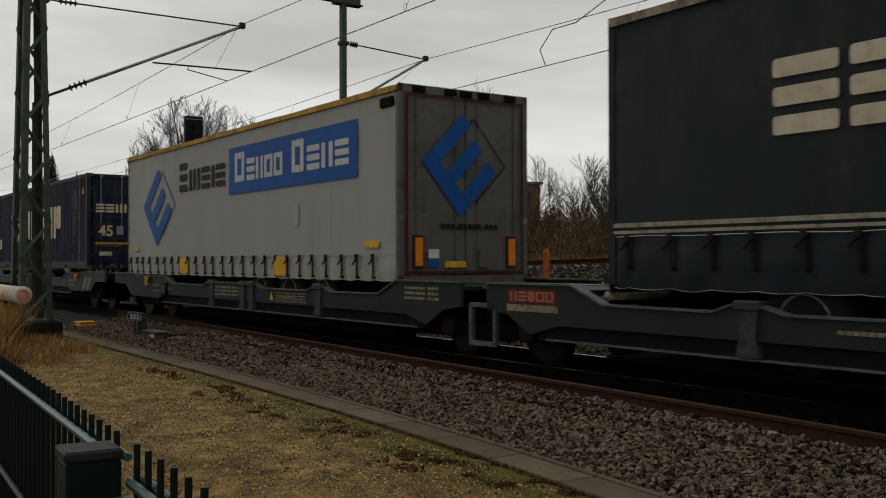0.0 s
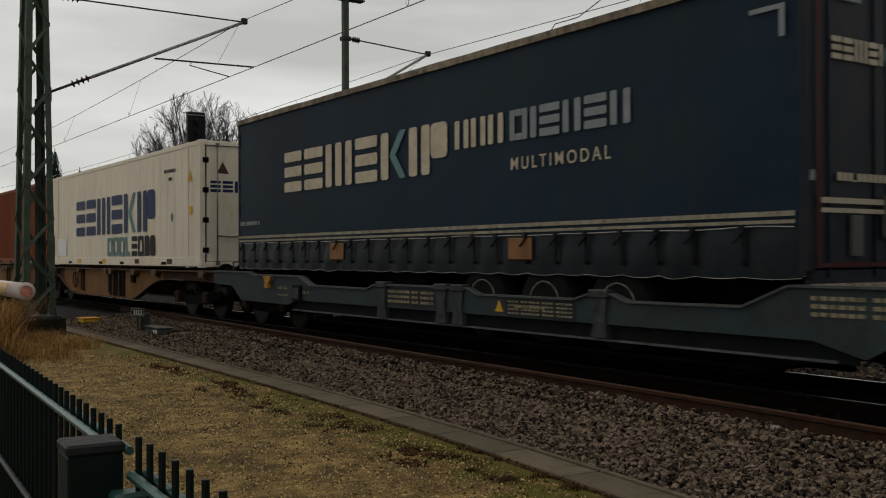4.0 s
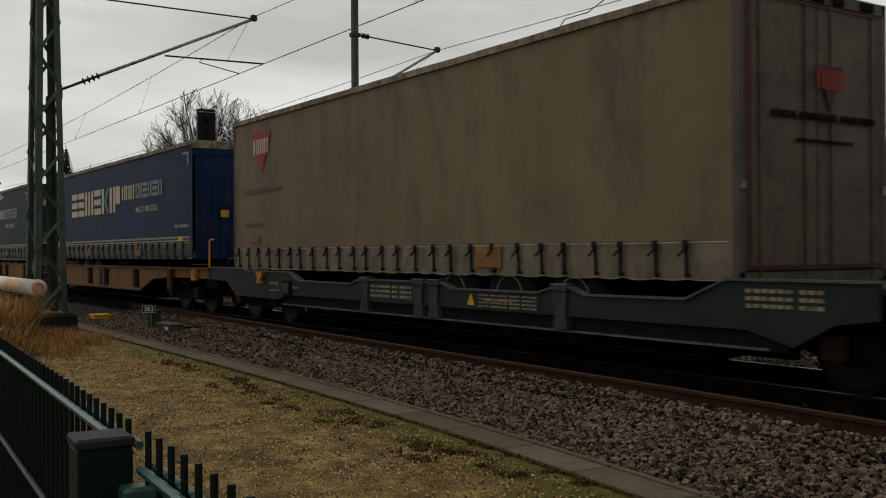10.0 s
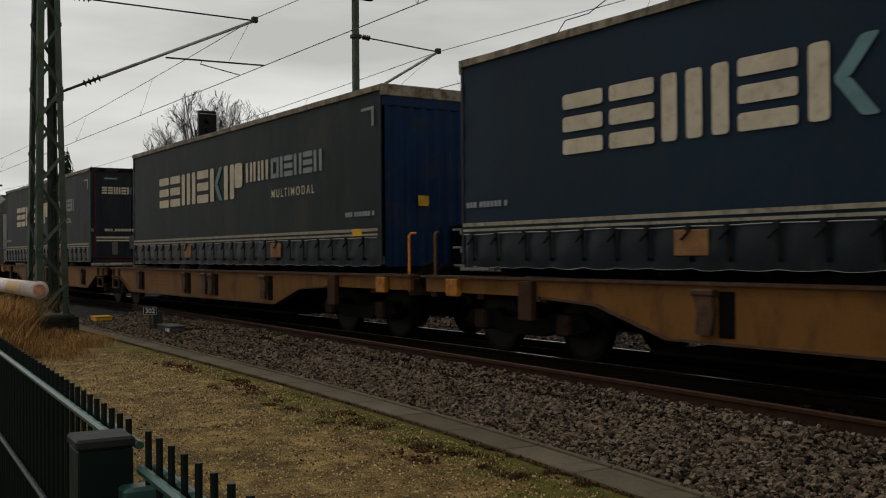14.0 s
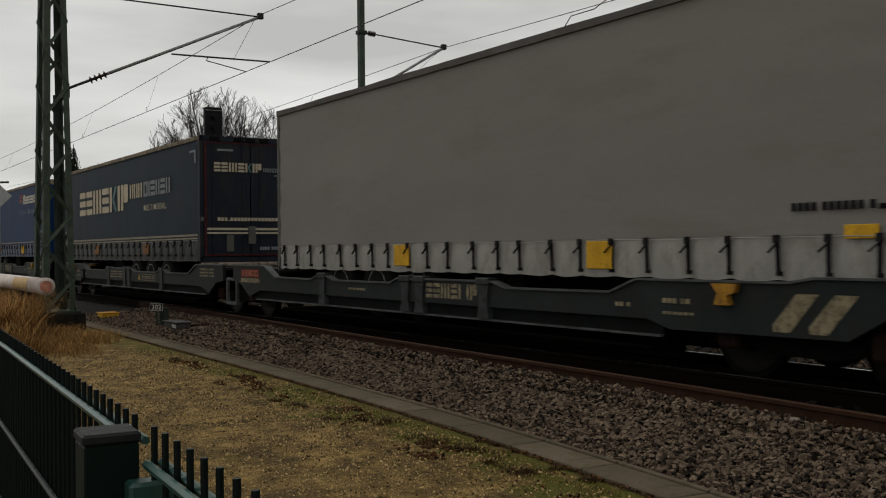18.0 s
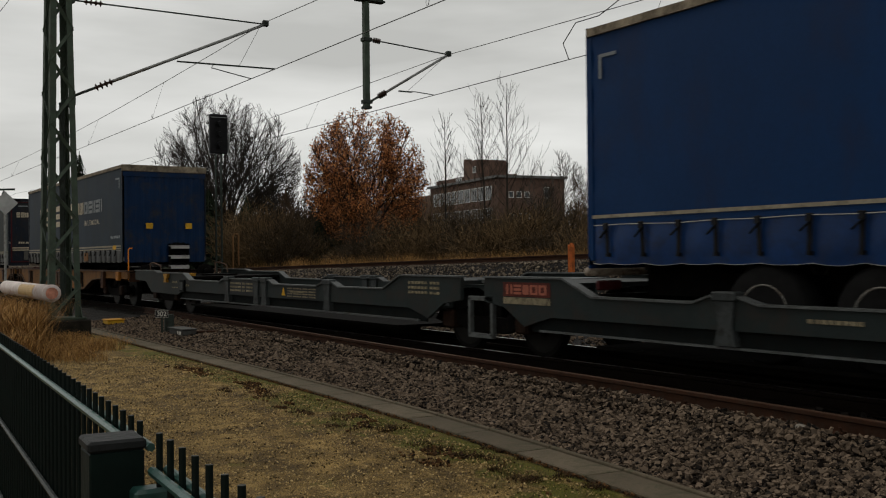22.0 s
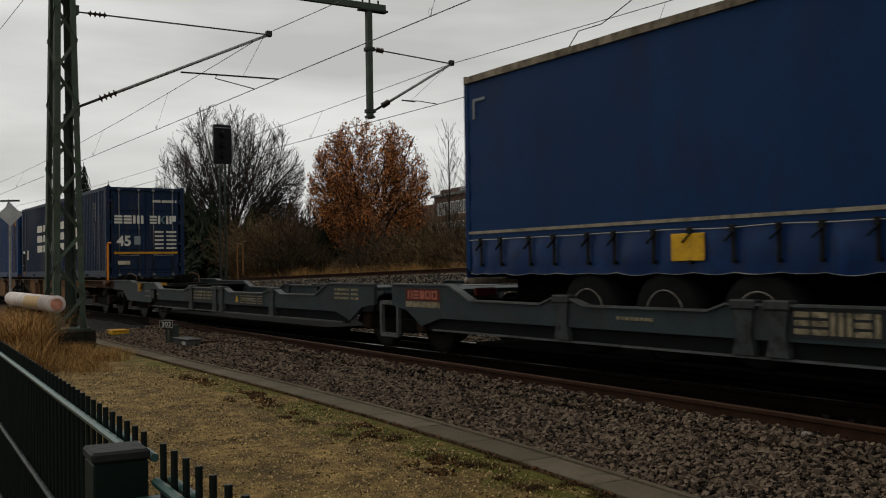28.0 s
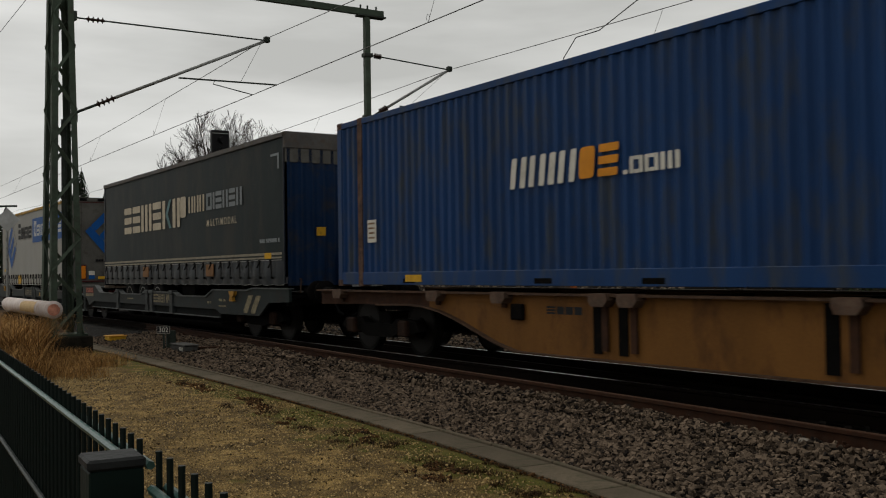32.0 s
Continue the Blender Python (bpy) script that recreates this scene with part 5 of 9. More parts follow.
def container(right, style):
    """A 45-foot high-cube container with its doors towards the front of the train."""
    L, H, W, base = 13.716, 2.896, 1.25, 1.155
    h = L / 2
    m, rust = style["mat"], style["post"]
    ob = thing("shipping_container", right - h, TRACK_Y, base, style["label"], "container", "containers on the train")
    reefer = style.get("reefer")
    wall = flat_ribbed if reefer else corrugated
    posts = (-h + 0.09, -h + 0.85, h - 0.85, h - 0.09)
    for s in (-1, 1):
        y = s * (W - 0.012)
        for a, b in ((posts[0] + 0.07, posts[1] - 0.07), (posts[1] + 0.07, posts[2] - 0.07), (posts[2] + 0.07, posts[3] - 0.07)):
            part("side_wall", wall(a, b, 0.22, H - 0.09, y, s), m, ob)
        part("top_rail", box(-h + 0.1, h - 0.1, min(s * W, s * (W - 0.07)), max(s * W, s * (W - 0.07)), H - 0.11, H - 0.01, 0.006), m, ob)
        part("bottom_rail", box(-h + 0.1, h - 0.1, min(s * W, s * (W - 0.08)), max(s * W, s * (W - 0.08)), 0.03, 0.24, 0.006), m, ob)
        for x in posts:
            part("corner_post" if abs(x) > h - 0.2 else "inner_post", box(x - 0.08, x + 0.08, min(s * (W + 0.004), s * (W - 0.12)), max(s * (W + 0.004), s * (W - 0.12)), 0.11, H - 0.11, 0.006), rust if abs(x) < h - 0.2 else m, ob)
            for z in (0.059, H - 0.055):
                shared(("casting", id(rust)), casting_bm, rust, "corner_casting", ob, Matrix.Translation((x, s * (W - 0.078), z)))
        for x in (-4.4, -1.0, 1.0, 4.4):
            # Near-black patch on the bottom rail stands in for a shaded slot.
            part("rail_slot", box(x - 0.18, x + 0.18, min(s * W * 1.003, s * W * 0.99), max(s * W * 1.003, s * W * 0.99), 0.06, 0.13), M_under, ob, "near-black patch for a shaded slot")
    part("roof", box(-h + 0.1, h - 0.1, -W + 0.05, W - 0.05, H - 0.04, H - 0.012), m, ob)
    part("floor", box(-h + 0.1, h - 0.1, -W + 0.05, W - 0.05, 0.05, 0.16), M_under, ob)
    if not reefer:
        e = corrugated(-W + 0.1, W - 0.1, 0.15, H - 0.1, 0, -1)
        for v in e.verts:
            v.co = Vector((-h + 0.03 + v.co.y, -v.co.x, v.co.z))
        part("end_wall", e, m, ob)
    else:
        part("end_wall", box(-h + 0.02, -h + 0.1, -W + 0.1, W - 0.1, 0.15, H - 0.1), m, ob)
    # doors
    part("door_header", box(h - 0.14, h, -W + 0.16, W - 0.16, H - 0.12, H - 0.02, 0.006), m, ob)
    part("door_sill", box(h - 0.14, h, -W + 0.16, W - 0.16, 0.02, 0.14, 0.006), m, ob)
    dm = style.get("door", m)
    for s in (-1, 1):
        y0, y1 = (-W + 0.17, -0.008) if s < 0 else (0.008, W - 0.17)
        d = bmesh.new()
        add_box(d, h - 0.09, h - 0.045, y0, y1, 0.15, H - 0.13, 0.004)
        door = part("door", d, dm, ob)
        if not reefer:
            for k in range(4):
                z0 = 0.2 + k * 0.63
                part("door_panel", box(h - 0.05, h - 0.022, y0 + 0.06, y1 - 0.06, z0 + 0.05, z0 + 0.56, 0.012), dm, door)
        for yy in (y0 + 0.22 * abs(y1 - y0), y0 + 0.8 * abs(y1 - y0)):
            rod = part("lock_rod", tube([(h + 0.0, yy, 0.06), (h + 0.0, yy, H - 0.06)], 0.017, 8), M_steel, door, "grey lock rod", True)
            hb = bmesh.new()
            add_bar(hb, (h + 0.02, yy, 0.72), (h + 0.02, yy + 0.3 * (1 if yy < (y0 + y1) / 2 else -1), 0.7), 0.02, 0.035)
            part("handle", hb, M_steel, door)
            for z in (0.06, H - 0.14):
                part("rod_keeper", box(h - 0.02, h + 0.03, yy - 0.04, yy + 0.04, z, z + 0.08), M_steel, door)
        for k in range(4):
            z = 0.4 + k * 0.68
            yy = -W + 0.13 if s < 0 else W - 0.13
            part("hinge", box(h - 0.06, h + 0.012, yy - 0.07, yy + 0.07, z - 0.06, z + 0.06, 0.008), M_under if reefer else dm, door)
    style["marks"](ob, h, H, W)
    MOVERS.append(ob)
    return ob


def forty_five(ob, X, ink):
    part("length_mark", writing("45", on_end(X), -0.92, 1.02, 0.31, 1.0), ink, ob, "white length mark")


H_TOP = 2.896


def data_bars(ob, X):
    small_prints(ob, "data_panel", [("bbbb", 0.28, 0.56, 1.42 - k * 0.13, 1.495 - k * 0.13) for k in range(5)] + [("bbbbb", 0.66, 0.98, 1.42 - k * 0.13, 1.495 - k * 0.13) for k in range(5)], on_end(X), M_ink_white, "rows of small white bars")
    small_prints(ob, "number", [("bbbb bbbbbb b", 0.22, 1.0, H_TOP - 0.5, H_TOP - 0.4)], on_end(X), M_ink_white, "row of white bars")


def door_logo(ob, X, ink):
    bars = glyph_row("eem", -1.0, -0.08, 1.72, 1.98)[0]
    more, bent = glyph_row("ekip", 0.12, 0.98, 1.72, 1.98)
    prints(ob, "door_logo_shape", bars + more, on_end(X), ink, "plain pale shape")
    prints(ob, "door_logo_shape", bent, on_end(X), M_ink_teal, "teal slanting shape")


def marks_navy_cont(ink, teal):
    def draw(ob, h, H, W):
        P = on_side(-W - 0.006)
        bars, bent = glyph_row("eemekip", -h + 3.2, -h + 10.65, 1.0, 2.05)
        prints(ob, "logo_shape", bars, P, ink, "plain white shape")
        prints(ob, "logo_shape", bent, P, M_ink_teal if teal else ink, "teal slanting shape" if teal else "plain white shape")
        side_bits(ob, h, H, W, P, teal, not teal)
        X = h + 0.0185
        door_logo(ob, X, ink)
        forty_five(ob, X, ink)
        data_bars(ob, X)
        for q in (rect(-0.95, 0.95, 0.76, 0.82), [(-1.03, 0.79), (-0.955, 0.72), (-0.955, 0.86)], [(1.03, 0.79), (0.955, 0.86), (0.955, 0.72)]):
            part("yellow_arrow", flat(on_end(X), q), M_yellow_band, ob, "yellow double arrow")
        part("label", flat(on_end(X), rect(-0.9, -0.52, 0.42, 0.54)), M_ink_cream, ob, "pale label")
        part("label", flat(on_end(X), rect(-0.38, -0.18, 1.05, 1.32)), M_ink_grey, ob, "grey label")
    return draw


def side_bits(ob, h, H, W, P, slot=False, warned=True):
    bm = bmesh.new()
    for k in range(13):
        if k not in (4, 11):
            bm.faces.new([bm.verts.new(P(a, b)) for a, b in rect(h - 1.49, h - 1.43, H - 0.55 - k * 0.13, H - 0.46 - k * 0.13)])
    for k in range(5):
        bm.faces.new([bm.verts.new(P(a, b)) for a, b in rect(h - 1.3, h - 1.24, H - 0.55 - k * 0.12, H - 0.46 - k * 0.12)])
    part("side_number", bm, M_ink_grey, ob, "upright row of pale bars")["kind"] = "stuff"
    part("sticker", flat(P, rect(-h + 1.12, -h + 1.42, 0.74, 1.12)), M_ink_white, ob, "white sticker")
    small_prints(ob, "sticker_lines", [("bbbb", -h + 1.17, -h + 1.37, 0.8 + 0.08 * r, 0.84 + 0.08 * r) for r in range(4)], on_side(-W - 0.01), M_tan_patch, "rows of small brown bars")
    if slot:
        # No opening is cut here; a near-black plate paints its shade.
        part("end_slot", box(-h + 0.3, -h + 0.66, -W - 0.006, -W + 0.03, 0.26, 0.99), M_under, ob, "near-black plate for a shaded slot beside the corner post")
        part("label", flat(on_side(-W - 0.01), rect(-h + 0.28, -h + 0.68, 1.0, 1.11)), M_ink_white, ob, "white label over the slot")
        part("yellow_plate", box(-h + 0.36, -h + 0.66, -W - 0.012, -W, 0.09, 0.21, 0.004), M_plate_worn, ob, "scuffed yellow plate")
        part("slot_valve", tube([(-h + 0.45, -W - 0.008, 0.5), (-h + 0.45, -W - 0.03, 0.5)], 0.04, 8), M_ink_grey, ob, "small pale valve")
    if warned:
        part("warning_mark", flat(on_side(-W - 0.012), [(h - 0.55, H - 0.62), (h - 0.31, H - 0.62), (h - 0.43, H - 0.36)]), M_ink_orange, ob, "orange warning triangle")


def marks_red_cont(ob, h, H, W):
    P = on_side(-W - 0.006)
    side_bits(ob, h, H, W, P, True)
    X = h + 0.0185
    forty_five(ob, X, M_ink_cream)
    data_bars(ob, X)
    part("orange_stripe", flat(on_end(X), rect(-0.95, 0.95, 0.78, 0.83)), M_ink_orange, ob, "orange stripe")
    part("label", flat(on_end(X), rect(-0.9, -0.52, 0.42, 0.54)), M_ink_cream, ob, "pale label")
    small_prints(ob, "rail_panel", [("bbbbbbbbbbbbbbb", h - 3.2, h - 1.6, 0.06, 0.16)], P, M_ink_cream, "row of pale bars")


def marks_reefer(ob, h, H, W):
    P = on_side(-W - 0.004)
    bars, bent = glyph_row("eemekip", -h + 3.2, -h + 10.62, 0.9, 1.96)
    prints(ob, "logo_shape", bars, P, M_ink_navy, "plain navy shape")
    prints(ob, "logo_shape", bent, P, M_ink_teal, "teal slanting shape")
    prints(ob, "name_shape", glyph_row("oool", -h + 6.52, -h + 8.6, 0.28, 0.8)[0], P, M_ink_teal, "plain grey-green shape")
    prints(ob, "name_shape", glyph_row("eodd", -h + 8.74, -h + 10.63, 0.28, 0.8)[0], P, M_ink_black, "plain dark shape")
    part("clean_panel", flat(P, rect(-h + 0.95, -h + 2.0, 0.3, 0.85)), M_clean_white, ob, "clean white panel")
    part("vent", box(-h + 0.16, -h + 0.42, -W - 0.012, -W + 0.02, 0.24, 0.95, 0.006), M_under, ob, "dark grille")
    for x in (-h + 3.4, -h + 6.0, -h + 9.0, -h + 11.5):
        part("rail_plate", box(x, x + 0.35, -W - 0.008, -W, 0.08, 0.2), M_ochre_edge if x > 0 else M_yellow, ob, "rusty plate")
    part("warning_mark", flat(P, [(h - 0.8, H - 0.9), (h - 0.5, H - 0.9), (h - 0.65, H - 0.62)]), M_yellow, ob, "yellow warning triangle")
    part("label", flat(P, rect(h - 0.68, h - 0.52, 1.22, 1.42)), M_yellow, ob, "yellow label")
    part("smudge", flat(P, [(h - 1.85 + 0.08 * math.cos(k), 1.2 + 0.12 * math.sin(k)) for k in range(6)]), M_ink_teal, ob, "small teal smudge")
    small_prints(ob, "number", [("bbbb bbbbbb b", h - 2.4, h - 1.6, H - 0.62, H - 0.52), ("bbbb", h - 2.1, h - 1.85, H - 0.82, H - 0.72)], P, M_ink_black, "rows of dark bars")
    X = h - 0.04
    door_logo(ob, X, M_ink_navy)
    part("warning_mark", flat(on_end(X), [(-0.85, H - 0.75), (-0.55, H - 0.75), (-0.7, H - 0.48)]), M_ochre_edge, ob, "faded warning triangle")
    part("label", flat(on_end(X), rect(-0.3, -0.1, 0.95, 1.25)), M_door_grey, ob, "grey label")


def marks_unit(ob, h, H, W):
    P = on_side(-W - 0.006)
    prints(ob, "logo_shape", glyph_row("nnin", -h + 5.18, -h + 6.52, 1.33, 1.74, 0.2, 0.14)[0], P, M_ink_white, "slanting white shape")
    prints(ob, "logo_shape", glyph_row("de", -h + 6.6, -h + 7.3, 1.35, 1.74, 0.2, 0.1)[0], P, M_ink_orange, "orange shape")
    prints(ob, "logo_shape", glyph_row("-oom", -h + 7.4, -h + 8.3, 1.34, 1.54, 0.14)[0], P, M_ink_white, "small white shape")
    side_bits(ob, h, H, W, P)
    part("badge", flat(P, rect(h - 2.1, h - 1.75, H - 0.9, H - 0.5)), M_ink_cream, ob, "pale square badge")
    X = h + 0.0185
    forty_five(ob, X, M_ink_white)
    data_bars(ob, X)
    prints(ob, "door_logo_shape", glyph_row("nnin", -0.8, 0.1, 1.72, 1.96, 0.2, 0.14)[0], on_end(X), M_ink_cream, "slanting pale shape")
    part("yellow_plate", flat(P, rect(-h + 2.35, -h + 2.85, 0.08, 0.19)), M_yellow, ob, "yellow rail plate")


# ---- wagons ----
def bogie(parent, x, group):
    """A two-axle bogie: frame, springs, and wheelsets that turn."""
    fr = bmesh.new()
    for y in (-1.0, 1.0):
        add_profile(fr, [(x - 1.35, 0.44), (x - 1.2, 0.6), (x - 0.62, 0.62), (x - 0.45, 0.52), (x + 0.45, 0.52), (x + 0.62, 0.62), (x + 1.2, 0.6), (x + 1.35, 0.44), (x + 1.05, 0.38), (x + 0.75, 0.4), (x + 0.42, 0.3), (x - 0.42, 0.3), (x - 0.75, 0.4), (x - 1.05, 0.38)], y - 0.07, y + 0.07)
    add_box(fr, x - 0.2, x + 0.2, -0.95, 0.95, 0.42, 0.72, 0.02)
    frame_ob = part("bogie", fr, M_under, parent, "sooty cast bogie frame")
    for dx in (-0.9, 0.9):
        for y in (-1.02, 1.02):
            part("axle_box", box(x + dx - 0.14, x + dx + 0.14, y - 0.13, y + 0.13, 0.33, 0.6, 0.03), M_axle_box, frame_ob)
            for k in (-0.24, 0.24):
                shared("spring", spring_bm, M_under, "spring", frame_ob, Matrix.Translation((x + dx + k, y, 0.36)))
        ws = shared("wheelset", wheelset_bm, [M_wheel, M_tread], "wheelset", frame_ob, pose(x + dx, 0, 0.46), "worn steel wheels on an axle")
        WHEELSETS.append(ws)
    return frame_ob


WHEELSETS = []


def spring_bm():
    bm = bmesh.new()
    add_tube(bm, [(0.055 * math.cos(k * 0.9), 0.055 * math.sin(k * 0.9), 0.006 * k) for k in range(36)], 0.013, 5)
    return bm


def wheelset_bm():
    bm = bmesh.new()
    turn(bm, [(0.08, -0.95), (0.085, 0.95)], 12)
    for s in (-1, 1):
        a = s * 0.7
        turn(bm, [(0.1, a - 0.09), (0.16, a - 0.09), (0.2, a - 0.03), (0.38, a - 0.03), (0.4, a - 0.065), (0.455, a - 0.065), (0.46, a + 0.065), (0.4, a + 0.065), (0.38, a + 0.03), (0.1, a + 0.07)], 32)
        turn(bm, [(0.455, a - 0.064), (0.4601, a - 0.064), (0.4601, a + 0.064), (0.455, a + 0.064)], 32, 1)
        for k in range(6):
            c, q = math.cos(k * math.pi / 3), math.sin(k * math.pi / 3)
            add_box(bm, 0.28 * c - 0.025, 0.28 * c + 0.025, a + s * 0.03 - 0.012, a + s * 0.03 + 0.012, 0.28 * q - 0.025, 0.28 * q + 0.025)
    return bm


def buffer(parent, x, s):
    for y in (-0.875, 0.875):
        bf = part("buffer", tube([(x, y, 1.03), (x + s * 0.42, y, 1.03)], 0.1, 12), M_under, parent, "", True)
        bm = bmesh.new()
        add_tube(bm, [(x + s * 0.42, y, 1.03), (x + s * 0.46, y, 1.03), (x + s * 0.475, y, 1.03)], [0.22, 0.22, 0.15], 16)
        part("buffer_head", bm, M_under, bf, "", True)
    part("coupling_hook", tube([(x, 0, 0.98), (x + s * 0.3, 0, 0.98), (x + s * 0.36, 0, 0.9), (x + s * 0.3, 0, 0.85)], 0.035, 8), M_under, parent)
    for y in (-0.3, 0.35):
        part("brake_hose", tube([(x, y, 0.85), (x + s * 0.2, y, 0.62), (x + s * 0.42, y, 0.56)], 0.025, 6), M_black, parent)


def mirrored(pts, s):
    return [(s * a, b) for a, b in pts]


def pocket_wagon(x, half=16.75):
    """A grey-green articulated twin pocket wagon on three bogies, at its middle joint."""
    ob = thing("pocket_wagon", x, TRACK_Y, 0, "grey-green articulated pocket wagon with low side beams", "railway wagon", "wagons of the train")
    for s in (-1, 1):
        top = [(0.3, 1.09), (2.0, 1.09), (2.55, 0.87), (4.15, 0.86), (4.4, 0.94), (4.75, 0.94), (5.05, 0.86), (7.0, 0.86), (7.25, 0.94), (9.78, 0.94), (10.08, 0.86), (12.1, 0.87), (12.55, 1.03), (14.6, 1.03), (14.9, 1.08), (16.75, 1.08)]
        low = [(16.75, 0.83), (15.75, 0.8), (15.25, 0.52), (13.05, 0.5), (12.7, 0.6), (1.75, 0.6), (1.2, 0.46), (0.75, 0.7), (0.3, 0.76)]
        for y in (-1, 1):
            y0, y1 = sorted((y * 1.31, y * 1.25))
            part("side_beam", profile(mirrored(top + low, s), y0, y1), M_wagon, ob)
            fl = bmesh.new()
            for (a, b), (c, d) in zip(top, top[1:]):
                add_bar(fl, (s * a, y * 1.27, b + 0.012), (s * c, y * 1.27, d + 0.012), 0.14, 0.024)
            part("top_flange", fl, M_wagon_edge, ob, "worn pale beam edge")
            # Recessed foot of the beam; its shade is put into the colour.
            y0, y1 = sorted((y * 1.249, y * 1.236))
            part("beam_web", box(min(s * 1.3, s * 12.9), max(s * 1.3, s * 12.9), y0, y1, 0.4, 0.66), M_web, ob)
            y0, y1 = sorted((y * 1.3, y * 1.25))
            part("bottom_flange", box(min(s * 1.5, s * 12.9), max(s * 1.5, s * 12.9), y0, y1, 0.405, 0.428), M_wagon_edge, ob, "worn pale beam edge")
            for d in (4.6, 7.48, 7.9, 9.57):
                br = bmesh.new()
                y0, y1 = sorted((y * 1.36, y * 1.2))
                add_box(br, s * d - 0.16, s * d + 0.16, y0, y1, 0.9, 1.0, 0.015)
                yy0, yy1 = sorted((y * 1.34, y * 1.22))
                add_profile(br, [(s * d - 0.13, 0.9), (s * d + 0.13, 0.9), (s * d + 0.1, 0.66), (s * d + 0.14, 0.44), (s * d - 0.14, 0.44), (s * d - 0.08, 0.66)], yy0, yy1)
                part("bracket", br, M_bracket, ob, "grey lifting bracket")
        deck = bmesh.new()
        add_box(deck, min(s * 12.6, s * 16.7), max(s * 12.6, s * 16.7), -1.24, 1.24, 0.9, 0.96)
        for d in (12.8, 14.1, 15.4, 16.5):
            add_box(deck, s * d - 0.08, s * d + 0.08, -1.24, 1.24, 0.75, 0.9)
        part("end_deck", deck, M_under, ob)
        part("pocket_floor", box(min(s * 2.4, s * 12.6), max(s * 2.4, s * 12.6), -1.12, 1.12, 0.24, 0.28), M_under, ob)
        for y in (-0.62, 0.62):
            part("pocket_rail", box(min(s * 2.6, s * 12.6), max(s * 2.6, s * 12.6), y - 0.05, y + 0.05, 0.1, 0.24), M_under, ob)
        part("inner_deck", box(min(s * 0.35, s * 2.05), max(s * 0.35, s * 2.05), -1.24, 1.24, 0.98, 1.04), M_wagon, ob)
        hitch = bmesh.new()
        add_box(hitch, s * 14.0 - 0.4, s * 14.0 + 0.4, -0.5, 0.5, 0.96, 1.0, 0.01)
        part("hitch_table", hitch, M_under, ob)
        part("hitch_lever", profile([(s * 13.85 - 0.16, 1.02), (s * 13.85 + 0.18, 1.02), (s * 13.85 + 0.14, 0.93), (s * 13.85 + 0.05, 0.9), (s * 13.85 + 0.08, 0.8), (s * 13.85 - 0.12, 0.8), (s * 13.85 - 0.08, 0.92)], -1.38, -1.31), M_lever, ob, "worn yellow hitch lever")
        part("hitch_guide", box(s * 13.5 - 0.35, s * 13.5 + 0.35, -0.9, -0.8, 0.96, 1.03), M_lever, ob, "worn yellow guide bar")
        for y in (-1, 1):
            rail = bmesh.new()
            add_tube(rail, [(s * 16.5, y * 0.95, 1.0), (s * 16.55, y * 0.95, 1.28), (s * 16.2, y * 0.95, 1.3), (s * 15.6, y * 0.95, 1.22), (s * 15.55, y * 0.95, 1.0)], 0.018, 6)
            part("hand_rail", rail, M_pale_rust, ob, "bent steel hand rail")
        # boards and marks on the side beam
        Pm = on_side(-1.317)
        if s > 0:
            for q in (14.42, 14.84):
                part("chevron", flat(Pm, [(q, 0.56), (q + 0.2, 0.56), (q + 0.53, 0.94), (q + 0.28, 0.94), (q, 0.63)]), M_dull, ob, "dull yellow slanting stripe")
        else:
            part("valve_box", box(-12.6 - 0.17, -12.6 + 0.17, -1.36, -1.31, 0.58, 0.88, 0.012), M_web, ob, "dark box with a door on the beam")
            part("valve_door", box(-12.6 - 0.12, -12.6 + 0.12, -1.372, -1.361, 0.63, 0.83, 0.004), M_bracket, ob, "grey valve door")
        c = s * 8.75
        part("name_board", flat(Pm, rect(c - 0.72, c + 0.72, 0.64, 0.92)), M_dark_panel, ob, "dark name board")
        if s > 0:
            prints(ob, "board_shape", glyph_row("eemekip", c - 0.66, c + 0.66, 0.68, 0.9)[0], on_side(-1.321), M_dull, "plain dull cream shape")
        else:
            part("name_board", flat(Pm, rect(-6.4, -5.02, 0.62, 0.84)), M_dark_panel, ob, "dark data board")
            small_prints(ob, "board_panel", [("bbb bbbbb bbb bbbb", -6.34, -5.08, 0.64 + 0.05 * r, 0.67 + 0.05 * r) for r in range(4)], on_side(-1.321), M_dull, "rows of dull cream bars")
            part("warning_mark", flat(on_side(-1.319), [(-6.62, 0.66), (-6.44, 0.66), (-6.53, 0.82)]), M_yellow, ob, "small yellow triangle")
            small_prints(ob, "board_panel", [("bbbbbbb bb bbbb", c - 0.64, c + 0.64, 0.68 + 0.075 * r, 0.73 + 0.075 * r) for r in range(3)], on_side(-1.321), M_dull, "rows of dull cream bars")
        if s > 0:
            part("red_board", flat(Pm, rect(0.75, 1.75, 0.85, 1.04)), M_board_red, ob, "red board")
            prints(ob, "board_shape", glyph_row("nedoo", 0.82, 1.68, 0.88, 1.01)[0], on_side(-1.321), M_board_shape, "plain dull red shape")
            part("cream_board", flat(Pm, rect(0.75, 1.75, 0.75, 0.84)), M_dull, ob, "dull cream board")
        else:
            small_prints(ob, "data_panel", [("bbbbbb bbb", -1.75, -0.85, 0.82 + 0.075 * r, 0.87 + 0.075 * r) for r in range(3)], on_side(-1.321), M_dull, "rows of dull bars")
